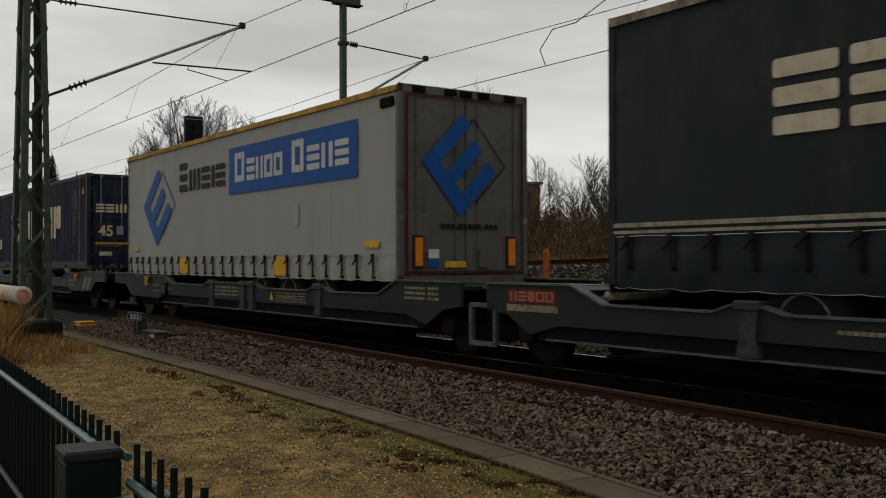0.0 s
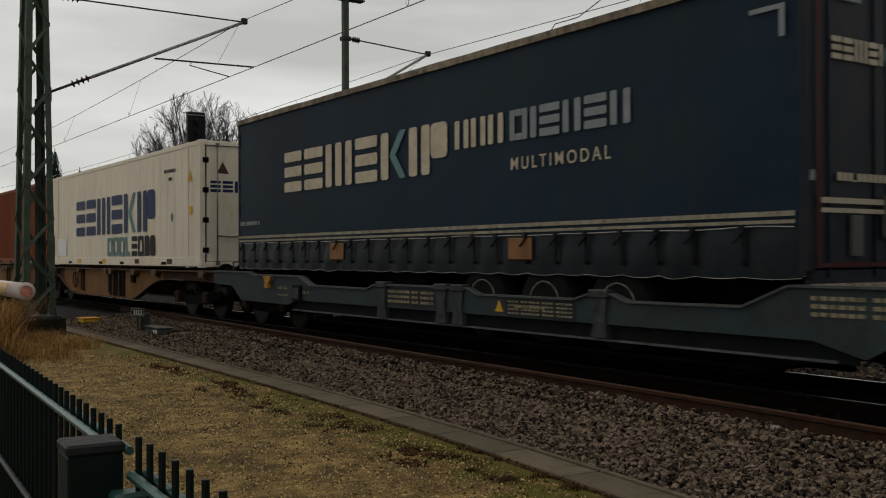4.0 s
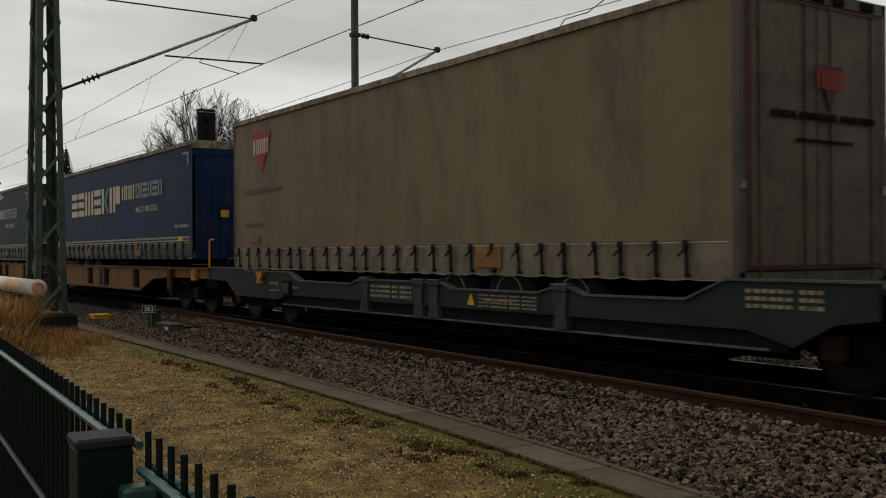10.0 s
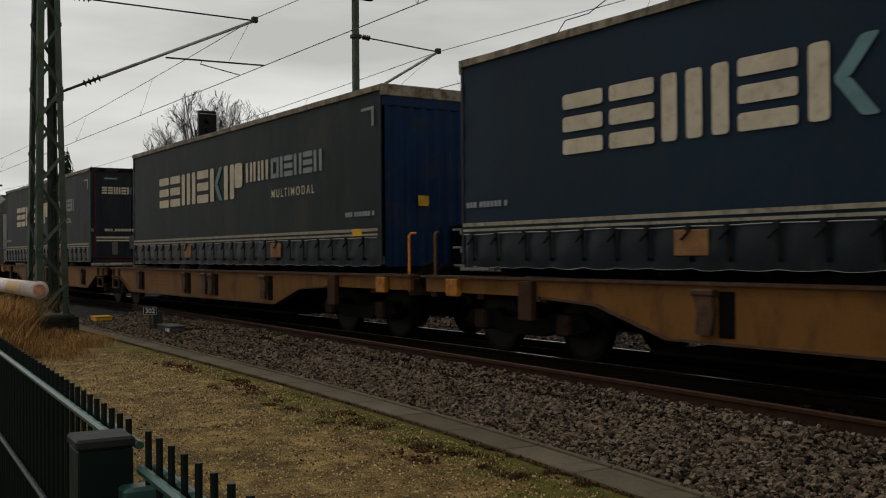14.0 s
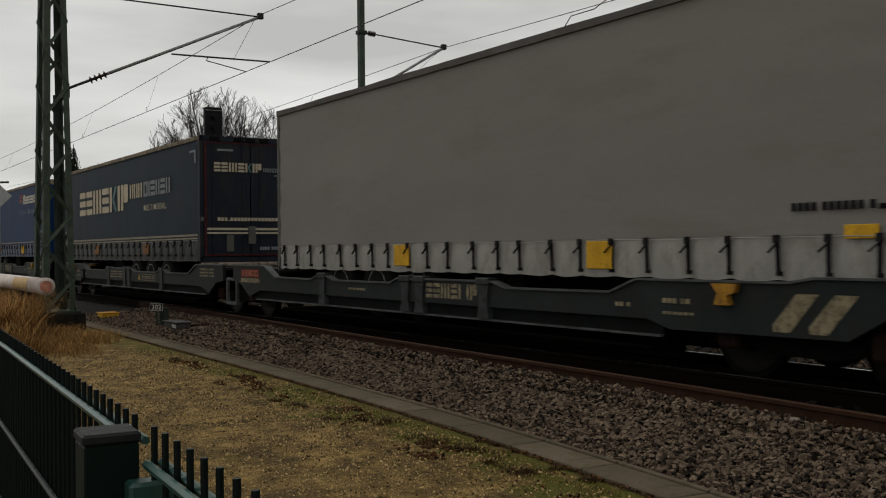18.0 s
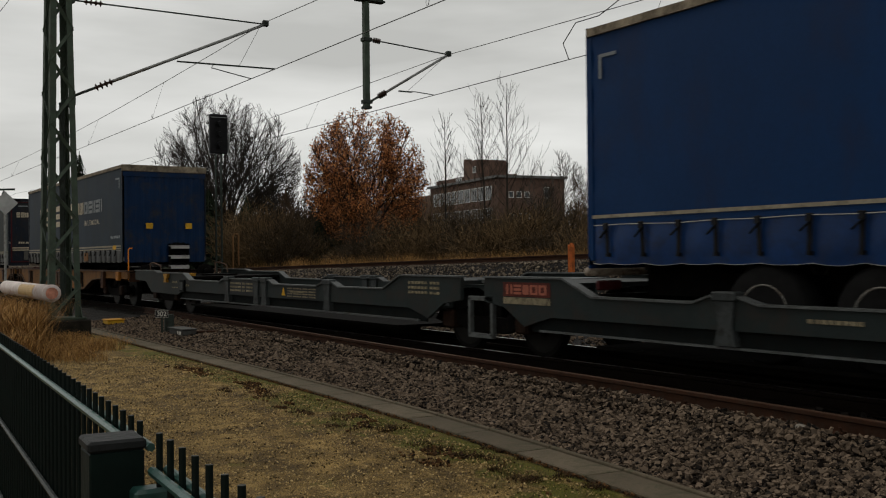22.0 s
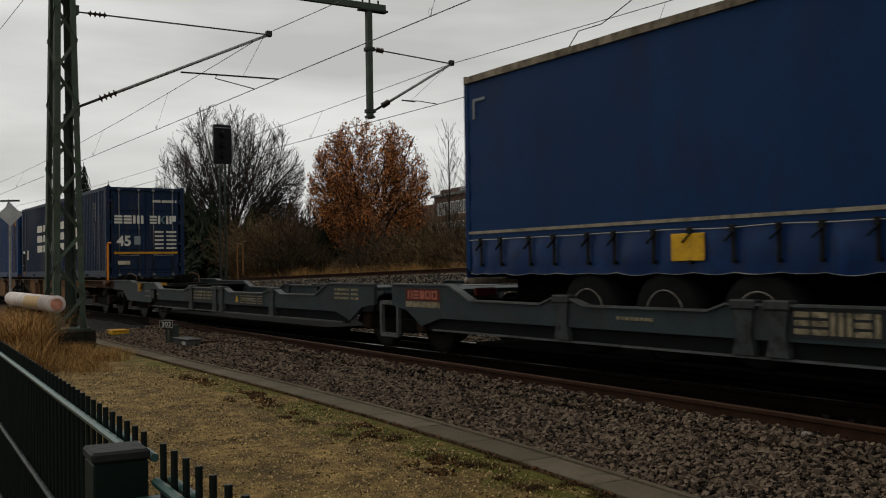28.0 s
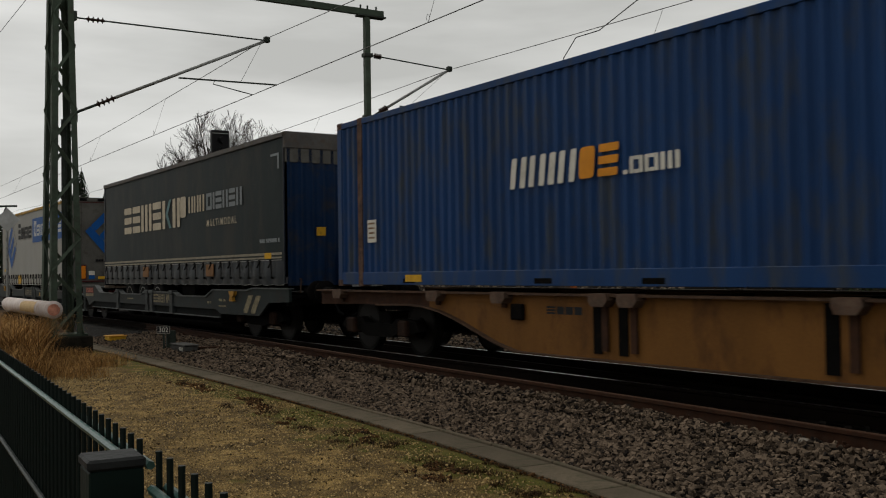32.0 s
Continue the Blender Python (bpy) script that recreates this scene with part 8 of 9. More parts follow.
def dome_tree(x, y, z, height, width, crotch, seed, name, label, bark, trunk=0.2, limbs=24, twig=0.011, leaves=None):
    """A tree whose limbs fan out from a low fork to an uneven rounded crown."""
    ob = thing(name, x, y, z, label, "tree")
    rnd = random.Random(seed)
    t, c, tips = Soup(), Soup(), []
    t.prism((0, 0, -0.2), (0, 0, crotch * 0.5), trunk, trunk * 0.85, 9)
    t.prism((0, 0, crotch * 0.5), (0.03, 0, crotch), trunk * 0.85, trunk * 0.7, 9)
    t.make("trunk", bark, ob)
    mid, high = crotch + (height - crotch) * 0.42, (height - crotch) * 0.58

    def reach(d, p):
        """Length from p along d to the crown's outline."""
        lo, hi = 0.0, 12.0
        for _ in range(14):
            m = (lo + hi) / 2
            q = p + d * m
            zz = (q.z - mid) / (high if q.z > mid else (mid - crotch * 0.75))
            if (q.x * q.x + q.y * q.y) / (width * width) + zz * zz < 1:
                lo = m
            else:
                hi = m
        return lo

    def limb(p, d, length, r, level):
        steps = (7, 5, 4, 3)[level]
        for i in range(steps):
            d = (d + rand_dir(rnd) * 0.085 + Vector((0, 0, 0.012))).normalized()
            q = p + d * length / steps
            r2 = max(twig, r * 0.82)
            c.prism(p, q, r, r2, 5 if level == 0 else 3)
            p, r = q, r2
            if level < 3 and (i > 0 or level > 0):
                for _ in range(2 if level < 2 else 1):
                    side = rand_dir(rnd)
                    nd = (d + (side - d * side.dot(d)).normalized() * rnd.uniform(0.5, 0.9) + Vector((0, 0, 0.15))).normalized()
                    want = length * rnd.uniform(0.3, 0.5)
                    got = min(want, reach(nd, p) * rnd.uniform(0.85, 1.1))
                    if got > 0.25:
                        limb(p, nd, got, max(twig, r * 0.55), level + 1)
        tips.append((p, d))

    for k in range(limbs):
        f = (k + 0.5) / limbs
        el = math.asin(0.1 + 0.88 * f)
        a = k * 2.4 + rnd.uniform(-0.25, 0.25)
        p = Vector((0, 0, crotch * (0.8 + 0.3 * f)))
        d = Vector((math.cos(a) * math.cos(el), math.sin(a) * math.cos(el), math.sin(el)))
        limb(p, d, max(0.8, reach(d, p)) * rnd.uniform(0.84, 1.04), trunk * (0.26 + 0.2 * f), 0)
    c.make("crown", bark, ob)
    if leaves:
        mat, count, size = leaves
        lf = Soup()
        for i in range(count):
            q, d = tips[rnd.randrange(len(tips))]
            q = q + rand_dir(rnd) * rnd.uniform(0, 0.3) - d * rnd.uniform(0, 0.4)
            u = rand_dir(rnd) * size * rnd.uniform(0.6, 1.3)
            lf.leaf(q, u, u.cross(rand_dir(rnd)))
        tagged(lf.make("foliage", mat, ob), kind="stuff")
    return ob


def conifer(x, y, z, height, width, seed, label="dark evergreen conifer with drooping branches"):
    ob = thing("conifer", x, y, z, label, "tree")
    rnd = random.Random(seed)
    t = Soup()
    t.prism((0, 0, -0.2), (0, 0, height), 0.16, 0.02, 7)
    t.make("trunk", M_bark, ob)
    s = Soup()
    rows = int(height / 0.28)
    for i in range(rows):
        f = i / rows
        zz = height * (0.08 + 0.92 * f)
        rr = width * (1 - f) ** 0.8 * rnd.uniform(0.8, 1.15) + 0.12
        for k in range(10):
            a = rnd.uniform(0, 2 * math.pi)
            out = Vector((math.cos(a), math.sin(a), 0))
            side = Vector((-out.y, out.x, 0))
            p = Vector((0, 0, zz))
            for j in range(5):
                q = p + out * rr / 5 + Vector((0, 0, -0.05 - 0.04 * j + rnd.uniform(-0.05, 0.05)))
                for sgn in (-1, 1):
                    w = side * sgn * rr * 0.16 * rnd.uniform(0.6, 1.4)
                    s.tri(p, q, p.lerp(q, 0.7) + w + Vector((0, 0, -rnd.uniform(0.05, 0.25))))
                p = q
    tagged(s.make("foliage", M_needle, ob), kind="stuff")
    return ob


def bush(x, y, z, w, h, seed, mat, stems=420, label="leafless brown thicket of thin stems", leaf=None):
    ob = thing("bush", x, y, z, label, "bush", "bushes along the bank")
    rnd = random.Random(seed)
    s = Soup()
    for i in range(stems):
        a, q = rnd.uniform(0, 2 * math.pi), math.sqrt(rnd.random())
        p = Vector((math.cos(a) * w * 0.75 * q, math.sin(a) * w * 0.6 * q, 0))
        d = Vector((math.cos(a) * 0.5 * q, math.sin(a) * 0.5 * q, 1)) + rand_dir(rnd) * 0.35
        L = h * rnd.uniform(0.45, 1.05) * (1 - 0.35 * q)
        r = 0.016
        for j in range(4):
            d = (d.normalized() + rand_dir(rnd) * 0.3).normalized()
            b = p + d * L / 4
            s.prism(p, b, r, r * 0.8)
            if j > 0:
                for _ in range(2):
                    e = b + (d + rand_dir(rnd) * 0.9).normalized() * L * 0.2
                    s.prism(b, e, 0.011, 0.007)
            p, r = b, r * 0.8
    tagged(s.make("thicket", mat, ob), kind="stuff")
    if leaf:
        lf = Soup()
        for i in range(leaf[1]):
            a, q = rnd.uniform(0, 2 * math.pi), math.sqrt(rnd.random())
            c = Vector((math.cos(a) * w * q, math.sin(a) * w * 0.7 * q, h * rnd.uniform(0.05, 1.0) * (1 - 0.5 * q * q)))
            u = rand_dir(rnd) * leaf[2] * rnd.uniform(0.6, 1.3)
            lf.leaf(c, u, u.cross(rand_dir(rnd)))
        tagged(lf.make("foliage", leaf[0], ob), kind="stuff")
    return ob


dome_tree(-71.7, 27.0, 0.9, 12.9, 5.6, 2.6, 3, "bare_tree", "large leafless tree with a broad rounded crown", M_bark_dark, 0.3, 42, 0.0115)
dome_tree(-54.6, 29.5, 0.9, 9.8, 3.9, 1.5, 5, "oak_tree", "oak tree with withered rust-brown leaves", M_bark_dark, 0.22, 34, 0.011, (M_oak_leaf, 48000, 0.07))
slender_tree(-50.3, 32.6, 0.9, 8.9, 7, "slender leafless young tree with thin twigs", 1.5)
slender_tree(-50.6, 35.8, 0.9, 10.4, 8, "slender leafless tree with fanned upright branches", 2.6, -0.05)
slender_tree(-49.9, 36.9, 0.9, 11.2, 9, "slender leafless tree with fanned upright branches", 2.4)
tree(-31.8, 33.7, 1.0, 6.7, 11, "bare_tree", "gnarled small tree with a few brown leaves", 0.95, 0.22, 0.13, M_bark_brown, leaves=(M_brown_leaf, 1700, 0.055), twig=0.012, clear=0.16, lean=-0.1, dens=0.7, limbs=3)
tree(-33.2, 33.2, 1.0, 5.2, 21, "bare_tree", "gnarled small tree with twisted stems", 0.95, 0.2, 0.1, M_bark_brown, leaves=(M_brown_leaf, 500, 0.05), twig=0.010, clear=0.12, lean=0.25, dens=0.5, limbs=2)
dome_tree(-45.0, 44.0, 0.9, 8.0, 2.9, 1.2, 12, "bare_tree", "leafless tree in the thicket", M_bark, 0.13, 14, 0.012)
dome_tree(-52.0, 58.0, 0.9, 9.2, 3.3, 1.2, 13, "bare_tree", "leafless tree before the brick building", M_bark, 0.13, 14, 0.012)
dome_tree(-44.0, 52.0, 0.9, 8.6, 3.1, 1.2, 14, "bare_tree", "leafless tree in the thicket", M_bark, 0.13, 14, 0.012)
dome_tree(-40.0, 48.5, 0.9, 7.6, 2.7, 1.2, 15, "bare_tree", "leafless tree in the thicket", M_bark, 0.13, 14, 0.012)
dome_tree(-36.5, 47.5, 0.9, 6.9, 2.5, 1.2, 22, "bare_tree", "leafless tree in the thicket", M_bark, 0.13, 14, 0.012)
for x, y, h, seed in ((-69.5, 30.2, 7.4, 51), (-67.0, 31.2, 6.4, 52), (-72.5, 31.0, 6.8, 53), (-64.5, 29.2, 5.6, 54)):
    dome_tree(x, y, 0.9, h, h * 0.34, 1.2, seed, "bare_tree", "leafless grey-brown tree behind the thicket", M_bark if seed % 2 else M_bark_brown, 0.13, 16, 0.012)
tree(-66.0, 33.0, 0.9, 6.5, 16, "bare_tree", "small leafless birch tree", 0.6, 0.5, 0.1, M_birch, twig=0.012, clear=0.2, dens=0.6)
for x, y, h, seed in ((-61.5, 50, 8.4, 31), (-55, 50, 8.4, 32), (-58, 51, 5.8, 33), (-51.5, 50, 7.6, 34), (-48.5, 49, 6.0, 36), (-53.0, 52, 8.2, 37)):
    dome_tree(x, y, 0.9, h + 0.6, h * 0.36, 1.2, seed, "bare_tree", "leafless grey-brown tree behind the thicket", M_bark if seed % 2 else M_bark_brown, 0.13, 14, 0.012)
tree(-24.5, 36.5, 1.0, 4.6, 18, "bare_tree", "small dark leafless tree behind the mast", 0.8, 0.3, 0.1, M_bark_brown, twig=0.010, clear=0.15, dens=0.55)
tree(-17.5, 32.5, 1.0, 3.8, 19, "bare_tree", "small dark leafless tree behind the mast", 0.85, 0.3, 0.08, M_bark_brown, twig=0.010, clear=0.12, dens=0.55)
for x, y, h, w, seed in ((-76, 17.3, 8.6, 1.7, 1), (-75, 18.8, 7.2, 1.6, 2), (-73, 19.5, 6.5, 1.6, 3), (-70, 21.3, 5.6, 1.9, 4), (-68, 22.5, 6.8, 2.0, 5), (-63, 21.8, 4.8, 1.8, 6), (-86, 17.0, 7.6, 1.8, 7), (-94, 20.5, 8.2, 1.8, 8), (-62, 31.0, 3.9, 0.9, 9), (-100, 16, 7.4, 2.2, 10), (-72, 24.0, 6.2, 2.2, 12), (-68, 24.2, 5.8, 1.9, 14), (-66, 26.2, 5.2, 1.8, 15), (-56.5, 27.5, 4.9, 1.0, 16), (-110, 14.5, 7.5, 2.2, 13)):
    conifer(x, y, 0.8, h, w, seed)
rnd_b = random.Random(44)
for k in range(26):
    u = k / 25
    x = -66 + 52 * u + rnd_b.uniform(-1, 1)
    y = 25.8 + 3.2 * u + rnd_b.uniform(-0.8, 1.2)
    gap = 0.4 if -56 < x < -47.5 else 1.0
    bush(x, y, 0.8, rnd_b.uniform(1.5, 2.4), rnd_b.uniform(1.9, 3.1) * (1.45 - 0.7 * u) * gap * (0.72 if u > 0.7 else 1.0), 100 + k, M_brush if k % 3 else M_brush_dark, 300)
for k in range(22):
    u = k / 21
    x = -72 + 56 * u + rnd_b.uniform(-1, 1)
    y = 31.5 + 8 * u + rnd_b.uniform(-1.5, 2.0)
    bush(x, y, 0.8, rnd_b.uniform(2.0, 3.2), rnd_b.uniform(3.2, 4.9) * (1.3 - 0.45 * u) * (0.68 if u > 0.6 else 1.0), 200 + k, M_brush_dark if k % 3 else M_brush, 330)
for k, (x, y, w, h) in enumerate(((-57.5, 24.0, 1.8, 4.2), (-55.8, 24.6, 1.7, 3.6), (-59.5, 23.6, 1.9, 4.6), (-58.5, 26.0, 1.5, 4.0))):
    bush(x, y, 0.8, w, h, 330 + k, M_brush_dark if k % 2 else M_brush, 380)
for k, (x, y, w, h) in enumerate(((-47.5, 38.5, 2.6, 4.2), (-45.3, 39.5, 2.4, 4.4), (-43.6, 40.5, 2.4, 3.8), (-50.0, 38.0, 2.4, 3.6), (-41.5, 40.5, 2.4, 4.0))):
    bush(x, y, 0.8, w, h, 350 + k, M_brush if k % 2 else M_brush_dark, 420)
bush(-36.2, 28.0, 0.8, 1.6, 2.9, 301, M_brush, 620, "dense ochre-brown rounded thicket")
for k, (x, y, w, h) in enumerate(((-10.6, 17.2, 0.9, 0.75), (-9.6, 18.0, 1.0, 0.8), (-14.2, 17.4, 0.6, 0.5), (-11.3, 16.7, 0.7, 0.6), (-9.7, 16.6, 0.9, 0.7), (-13.9, 16.4, 0.5, 0.4), (-11.2, 24.8, 1.6, 1.5), (-13.5, 26.2, 1.8, 1.7), (-16.0, 26.5, 1.4, 1.4))):
    bush(x, y, ground_z(x, y) - 0.05, w, h, 400 + k, M_brush_dark, 60, "ivy and bramble over brown stems", (M_ivy, 900, 0.05))

# distant woods close the horizon
wood = Soup()
rnd_w = random.Random(9)
for k in range(5200):
    a = radians(rnd_w.uniform(100, 178))
    dist = rnd_w.uniform(170, 260)
    c = Vector((dist * math.cos(a), dist * math.sin(a), rnd_w.uniform(0, 9)))
    for _ in range(2):
        e = c + rand_dir(rnd_w) * 1.8 + Vector((0, 0, 1.2))
        wood.prism(c, e, 0.16, 0.08)
far = wood.make("far_woods", M_brush_dark)
tagged(far, "grey-brown leafless woods in the distance", "woods", kind="stuff")


def house_frame(p0, p1, back):
    """Corner, unit vectors along the front and to the back, and lengths."""
    a, b = Vector((*p0, 0)), Vector((*p1, 0))
    u = (b - a).normalized()
    w = Vector((-u.y, u.x, 0))
    return a, u, w, (b - a).length, back


def place_window(parent, base, u, w, s, z, ww, hh, panes=2, out=0.05):
    """A white-framed window on a wall: frame and panes."""
    P = lambda a, d, h: base + u * a - w * d + Vector((0, 0, h))
    bm = bmesh.new()
    add_loop(bm, [P(s, out, z), P(s + ww, out, z), P(s + ww, out, z + hh), P(s, out, z + hh)], [P(s + 0.09, out, z + 0.09), P(s + ww - 0.09, out, z + 0.09), P(s + ww - 0.09, out, z + hh - 0.09), P(s + 0.09, out, z + hh - 0.09)], -w * -0.06)
    fr = part("window", bm, M_window_white, parent, "white window frame")
    for k in range(panes):
        a0, a1 = s + 0.1 + (ww - 0.2) * k / panes + 0.03, s + 0.1 + (ww - 0.2) * (k + 1) / panes - 0.03
        bm = bmesh.new()
        q = [P(a0, out * 0.4, z + 0.1), P(a1, out * 0.4, z + 0.1), P(a1, out * 0.4, z + hh - 0.1), P(a0, out * 0.4, z + hh - 0.1)]
        bm.faces.new([bm.verts.new(c) for c in q])
        part("pane", bm, M_pane, fr)
        if k:
            bm = bmesh.new()
            m = s + 0.1 + (ww - 0.2) * k / panes
            add_bar(bm, P(m, out, z + 0.05), P(m, out, z + hh - 0.05), 0.07, 0.05)
            part("mullion", bm, M_window_white, fr)
    return fr


def add_loop(bm, outer, inner, back):
    o = [bm.verts.new(p) for p in outer]
    i = [bm.verts.new(p) for p in inner]
    ob_ = [bm.verts.new(p + back) for p in outer]
    ib = [bm.verts.new(p + back) for p in inner]
    for k in range(4):
        q = (k + 1) % 4
        bm.faces.new((o[k], o[q], i[q], i[k]))
        bm.faces.new((i[k], i[q], ib[q], ib[k]))
        bm.faces.new((o[q], o[k], ob_[k], ob_[q]))


def block(a, u, w, s0, s1, d0, d1, z0, z1):
    bm = bmesh.new()
    P = lambda s, d, z: a + u * s + w * d + Vector((0, 0, z))
    v = [bm.verts.new(P(s, d, z)) for z in (z0, z1) for d in (d0, d1) for s in (s0, s1)]
    for q in ((0, 2, 3, 1), (4, 5, 7, 6), (0, 1, 5, 4), (2, 6, 7, 3), (0, 4, 6, 2), (1, 3, 7, 5)):
        bm.faces.new([v[i] for i in q])
    return bm


# brick school building
school = thing("school_building", 0, 0, 0, "dark brick building with flat roof and long window rows", "building")
a, u, w, L, D = house_frame((-138, 86.5), (-113.4, 82.3), 12)
Z = 12.4
part("wall", block(a, u, w, 0, L, 0, 10.6, 0.5, Z), M_brick, school)
part("roof", block(a, u, w, -0.4, L + 0.4, -0.4, 11.0, Z, Z + 0.35), M_flat_roof, school)
for fl, z in enumerate((3.0, 6.3, 9.4)):
    for k in range(9):
        place_window(school, a, u, w, 1.2 + k * 2.45, z, 2.1, 2.0, 3)
a2 = a + u * L
u2, w2 = w, -u
for z in (3.2, 6.5, 9.6):
    for k in range(3):
        place_window(school, a2, u2, w2, 1.6 + k * 1.25, z, 0.8, 0.9, 1)
    place_window(school, a2, u2, w2, 7.2, z, 0.9, 1.6, 1)
tower = part("tower", block(a, u, w, -7.0, 11.0, 4.0, 10.2, Z + 0.35, 14.2), M_brick, school)
part("tower_top", block(a, u, w, 3.5, 8.5, 4.6, 9.6, 14.2, 16.6), M_brick, school)
part("chimney", block(a, u, w, 2.6, 3.4, 4.8, 6.0, 14.2, 17.1), M_brick, school)
place_window(school, a + w * 4.6, u, w, 6.6, 14.6, 1.2, 1.0, 2)
place_window(school, a + w * 4.0, u, w, 1.4, Z + 0.45, 2.2, 1.2, 3)
part("wing", block(a, u, w, -95, -7.1, 6, 16, 0.5, 12.4), M_brick, school)

# red-roofed flats
flats = thing("apartment_building", 0, 0, 0, "brown brick flats with steep red tiled roof and balconies", "building")
a, u, w, L, D = house_frame((-78, 82), (-44, 88.5), 11)
ZE, ZR = 8.4, 12.2
part("wall", block(a, u, w, 9.0, L, 0, D, 0.3, ZE), M_brick_brown, flats)
part("gable_block", block(a, u, w, -0.3, 8.99, 0, D, 0.3, 12.0), M_brick_brown, flats, "flat-topped brick end block")
part("coping", block(a, u, w, -0.45, 9.1, -0.15, D + 0.15, 12.0, 12.2), M_flat_roof, flats)
bm = bmesh.new()
P = lambda s, d, z: a + u * s + w * d + Vector((0, 0, z))
rv = [bm.verts.new(p) for p in (P(9.0, -0.6, ZE - 0.1), P(L + 0.5, -0.6, ZE - 0.1), P(L + 0.5, D + 0.6, ZE - 0.1), P(9.0, D + 0.6, ZE - 0.1), P(9.0, D / 2, ZR), P(L - 4, D / 2, ZR))]
for q in ((0, 1, 5, 4), (2, 3, 4, 5), (3, 0, 4), (1, 2, 5), (3, 2, 1, 0)):
    bm.faces.new([rv[i] for i in q])
roof = part("roof", bm, M_tiles, flats)
for s in (12.0, 25.0):
    part("chimney", block(a, u, w, s, s + 2.2, D / 2 - 0.5, D / 2 + 0.5, ZR - 0.6, ZR + 0.8), M_brick, roof)
for s in (16.5, 24.0):
    part("dormer", block(a, u, w, s, s + 3.2, 0.6, 4.5, ZE + 0.2, ZE + 1.9), M_tiles, roof)
    place_window(flats, a + w * 0.6, u, w, s + 0.7, ZE + 0.45, 1.8, 1.1, 3)
for fl, z in enumerate((1.2, 3.8, 6.3)):
    for k in range(11):
        s = 1.2 + k * 3.0
        if 4.0 < s < 9.5:
            continue
        place_window(flats, a, u, w, s, z, 1.5 if k % 2 else 1.0, 1.4, 2)
for z in (1.0, 3.6, 6.1):
    bal = part("balcony", block(a, u, w, 5.4, 8.9, -1.3, 0.0, z - 0.15, z), M_window_white, flats, "white-edged balcony slab")
    part("parapet", block(a, u, w, 5.4, 8.9, -1.3, -1.2, z, z + 0.9), M_brick, bal)
    for s in (5.6, 7.3):
        place_window(flats, a, u, w, s, z + 0.2, 1.6, 1.9, 2)
u3, w3 = -w, u
for z in (1.4, 3.9, 6.4):
    for k in range(3):
        place_window(flats, a + w * D, u3, w3, 1.4 + 3.2 * k, z, 1.0, 1.3, 2)
white = thing("pale_building", 0, 0, 0, "pale concrete building far behind the trees", "building")
a, u, w, L, D = house_frame((-120, 122), (-100, 128), 12)
part("wall", block(a, u, w, 0, L, 0, D, 0.5, 15), paint("pale_render", (0.3, 0.3, 0.29), 0.8, vary=0.15, scale=0.5), white)
for z in (6.0, 9.0, 12.0):
    for k in range(6):
        place_window(white, a, u, w, 1.0 + k * 3.2, z, 2.4, 1.5, 3)

# ---- small ground cover ----
def stones(name, label, count, x0, x1, ylow, yhigh, size, mat, lift, seed, accept=None):
    """Broken stones strewn over the ground, each its own lump."""
    rng = np.random.default_rng(seed)
    base = []
    for k in range(8):
        bm = bmesh.new()
        bmesh.ops.create_cube(bm, size=1.35)
        r = np.random.default_rng(500 + k)
        co = np.array([v.co[:] for v in bm.verts]) * r.uniform(0.55, 1.2, (len(bm.verts), 3)) * np.array([1.25, 0.9, 0.62]) * r.uniform(0.8, 1.2, (1, 3))
        bmesh.ops.triangulate(bm, faces=bm.faces)
        tri = np.array([[v.index for v in f.verts] for f in bm.faces])
        bm.free()
        base.append((co, tri))
    xs = rng.uniform(x0, x1, count)
    vs, fs, off = [], [], 0
    for i in range(count):
        x = xs[i]
        lo, hi = ylow(x), yhigh(x)
        y = lo + (hi - lo) * rng.random()
        if accept and not accept(x, y):
            continue
        co, tri = base[int(rng.integers(8))]
        s = size * (0.55 + 0.75 * rng.random() ** 1.6)
        ang = np.array([rng.normal(0, 0.5), rng.normal(0, 0.5), rng.uniform(0, 2 * math.pi)])
        m = np.array(Euler(ang).to_matrix())
        c = np.array([x, y, ground_z(x, y) + lift * s + rng.uniform(-0.2, 0.35) * s])
        vs.append(co @ m.T * s + c)
        fs.append(tri + off)
        off += len(co)
    me = bpy.data.meshes.new(name)
    v, f = np.concatenate(vs), np.concatenate(fs)
    me.vertices.add(len(v))
    me.vertices.foreach_set("co", v.ravel())
    me.loops.add(f.size)
    me.loops.foreach_set("vertex_index", f.ravel().astype(np.int32))
    me.polygons.add(len(f))
    me.polygons.foreach_set("loop_start", np.arange(0, f.size, 3, dtype=np.int32))
    me.polygons.foreach_set("use_smooth", np.zeros(len(f), dtype=bool))
    me.update(calc_edges=True)
    me.materials.append(mat)
    return tagged(new(name, me), label, "stones", kind="stuff")


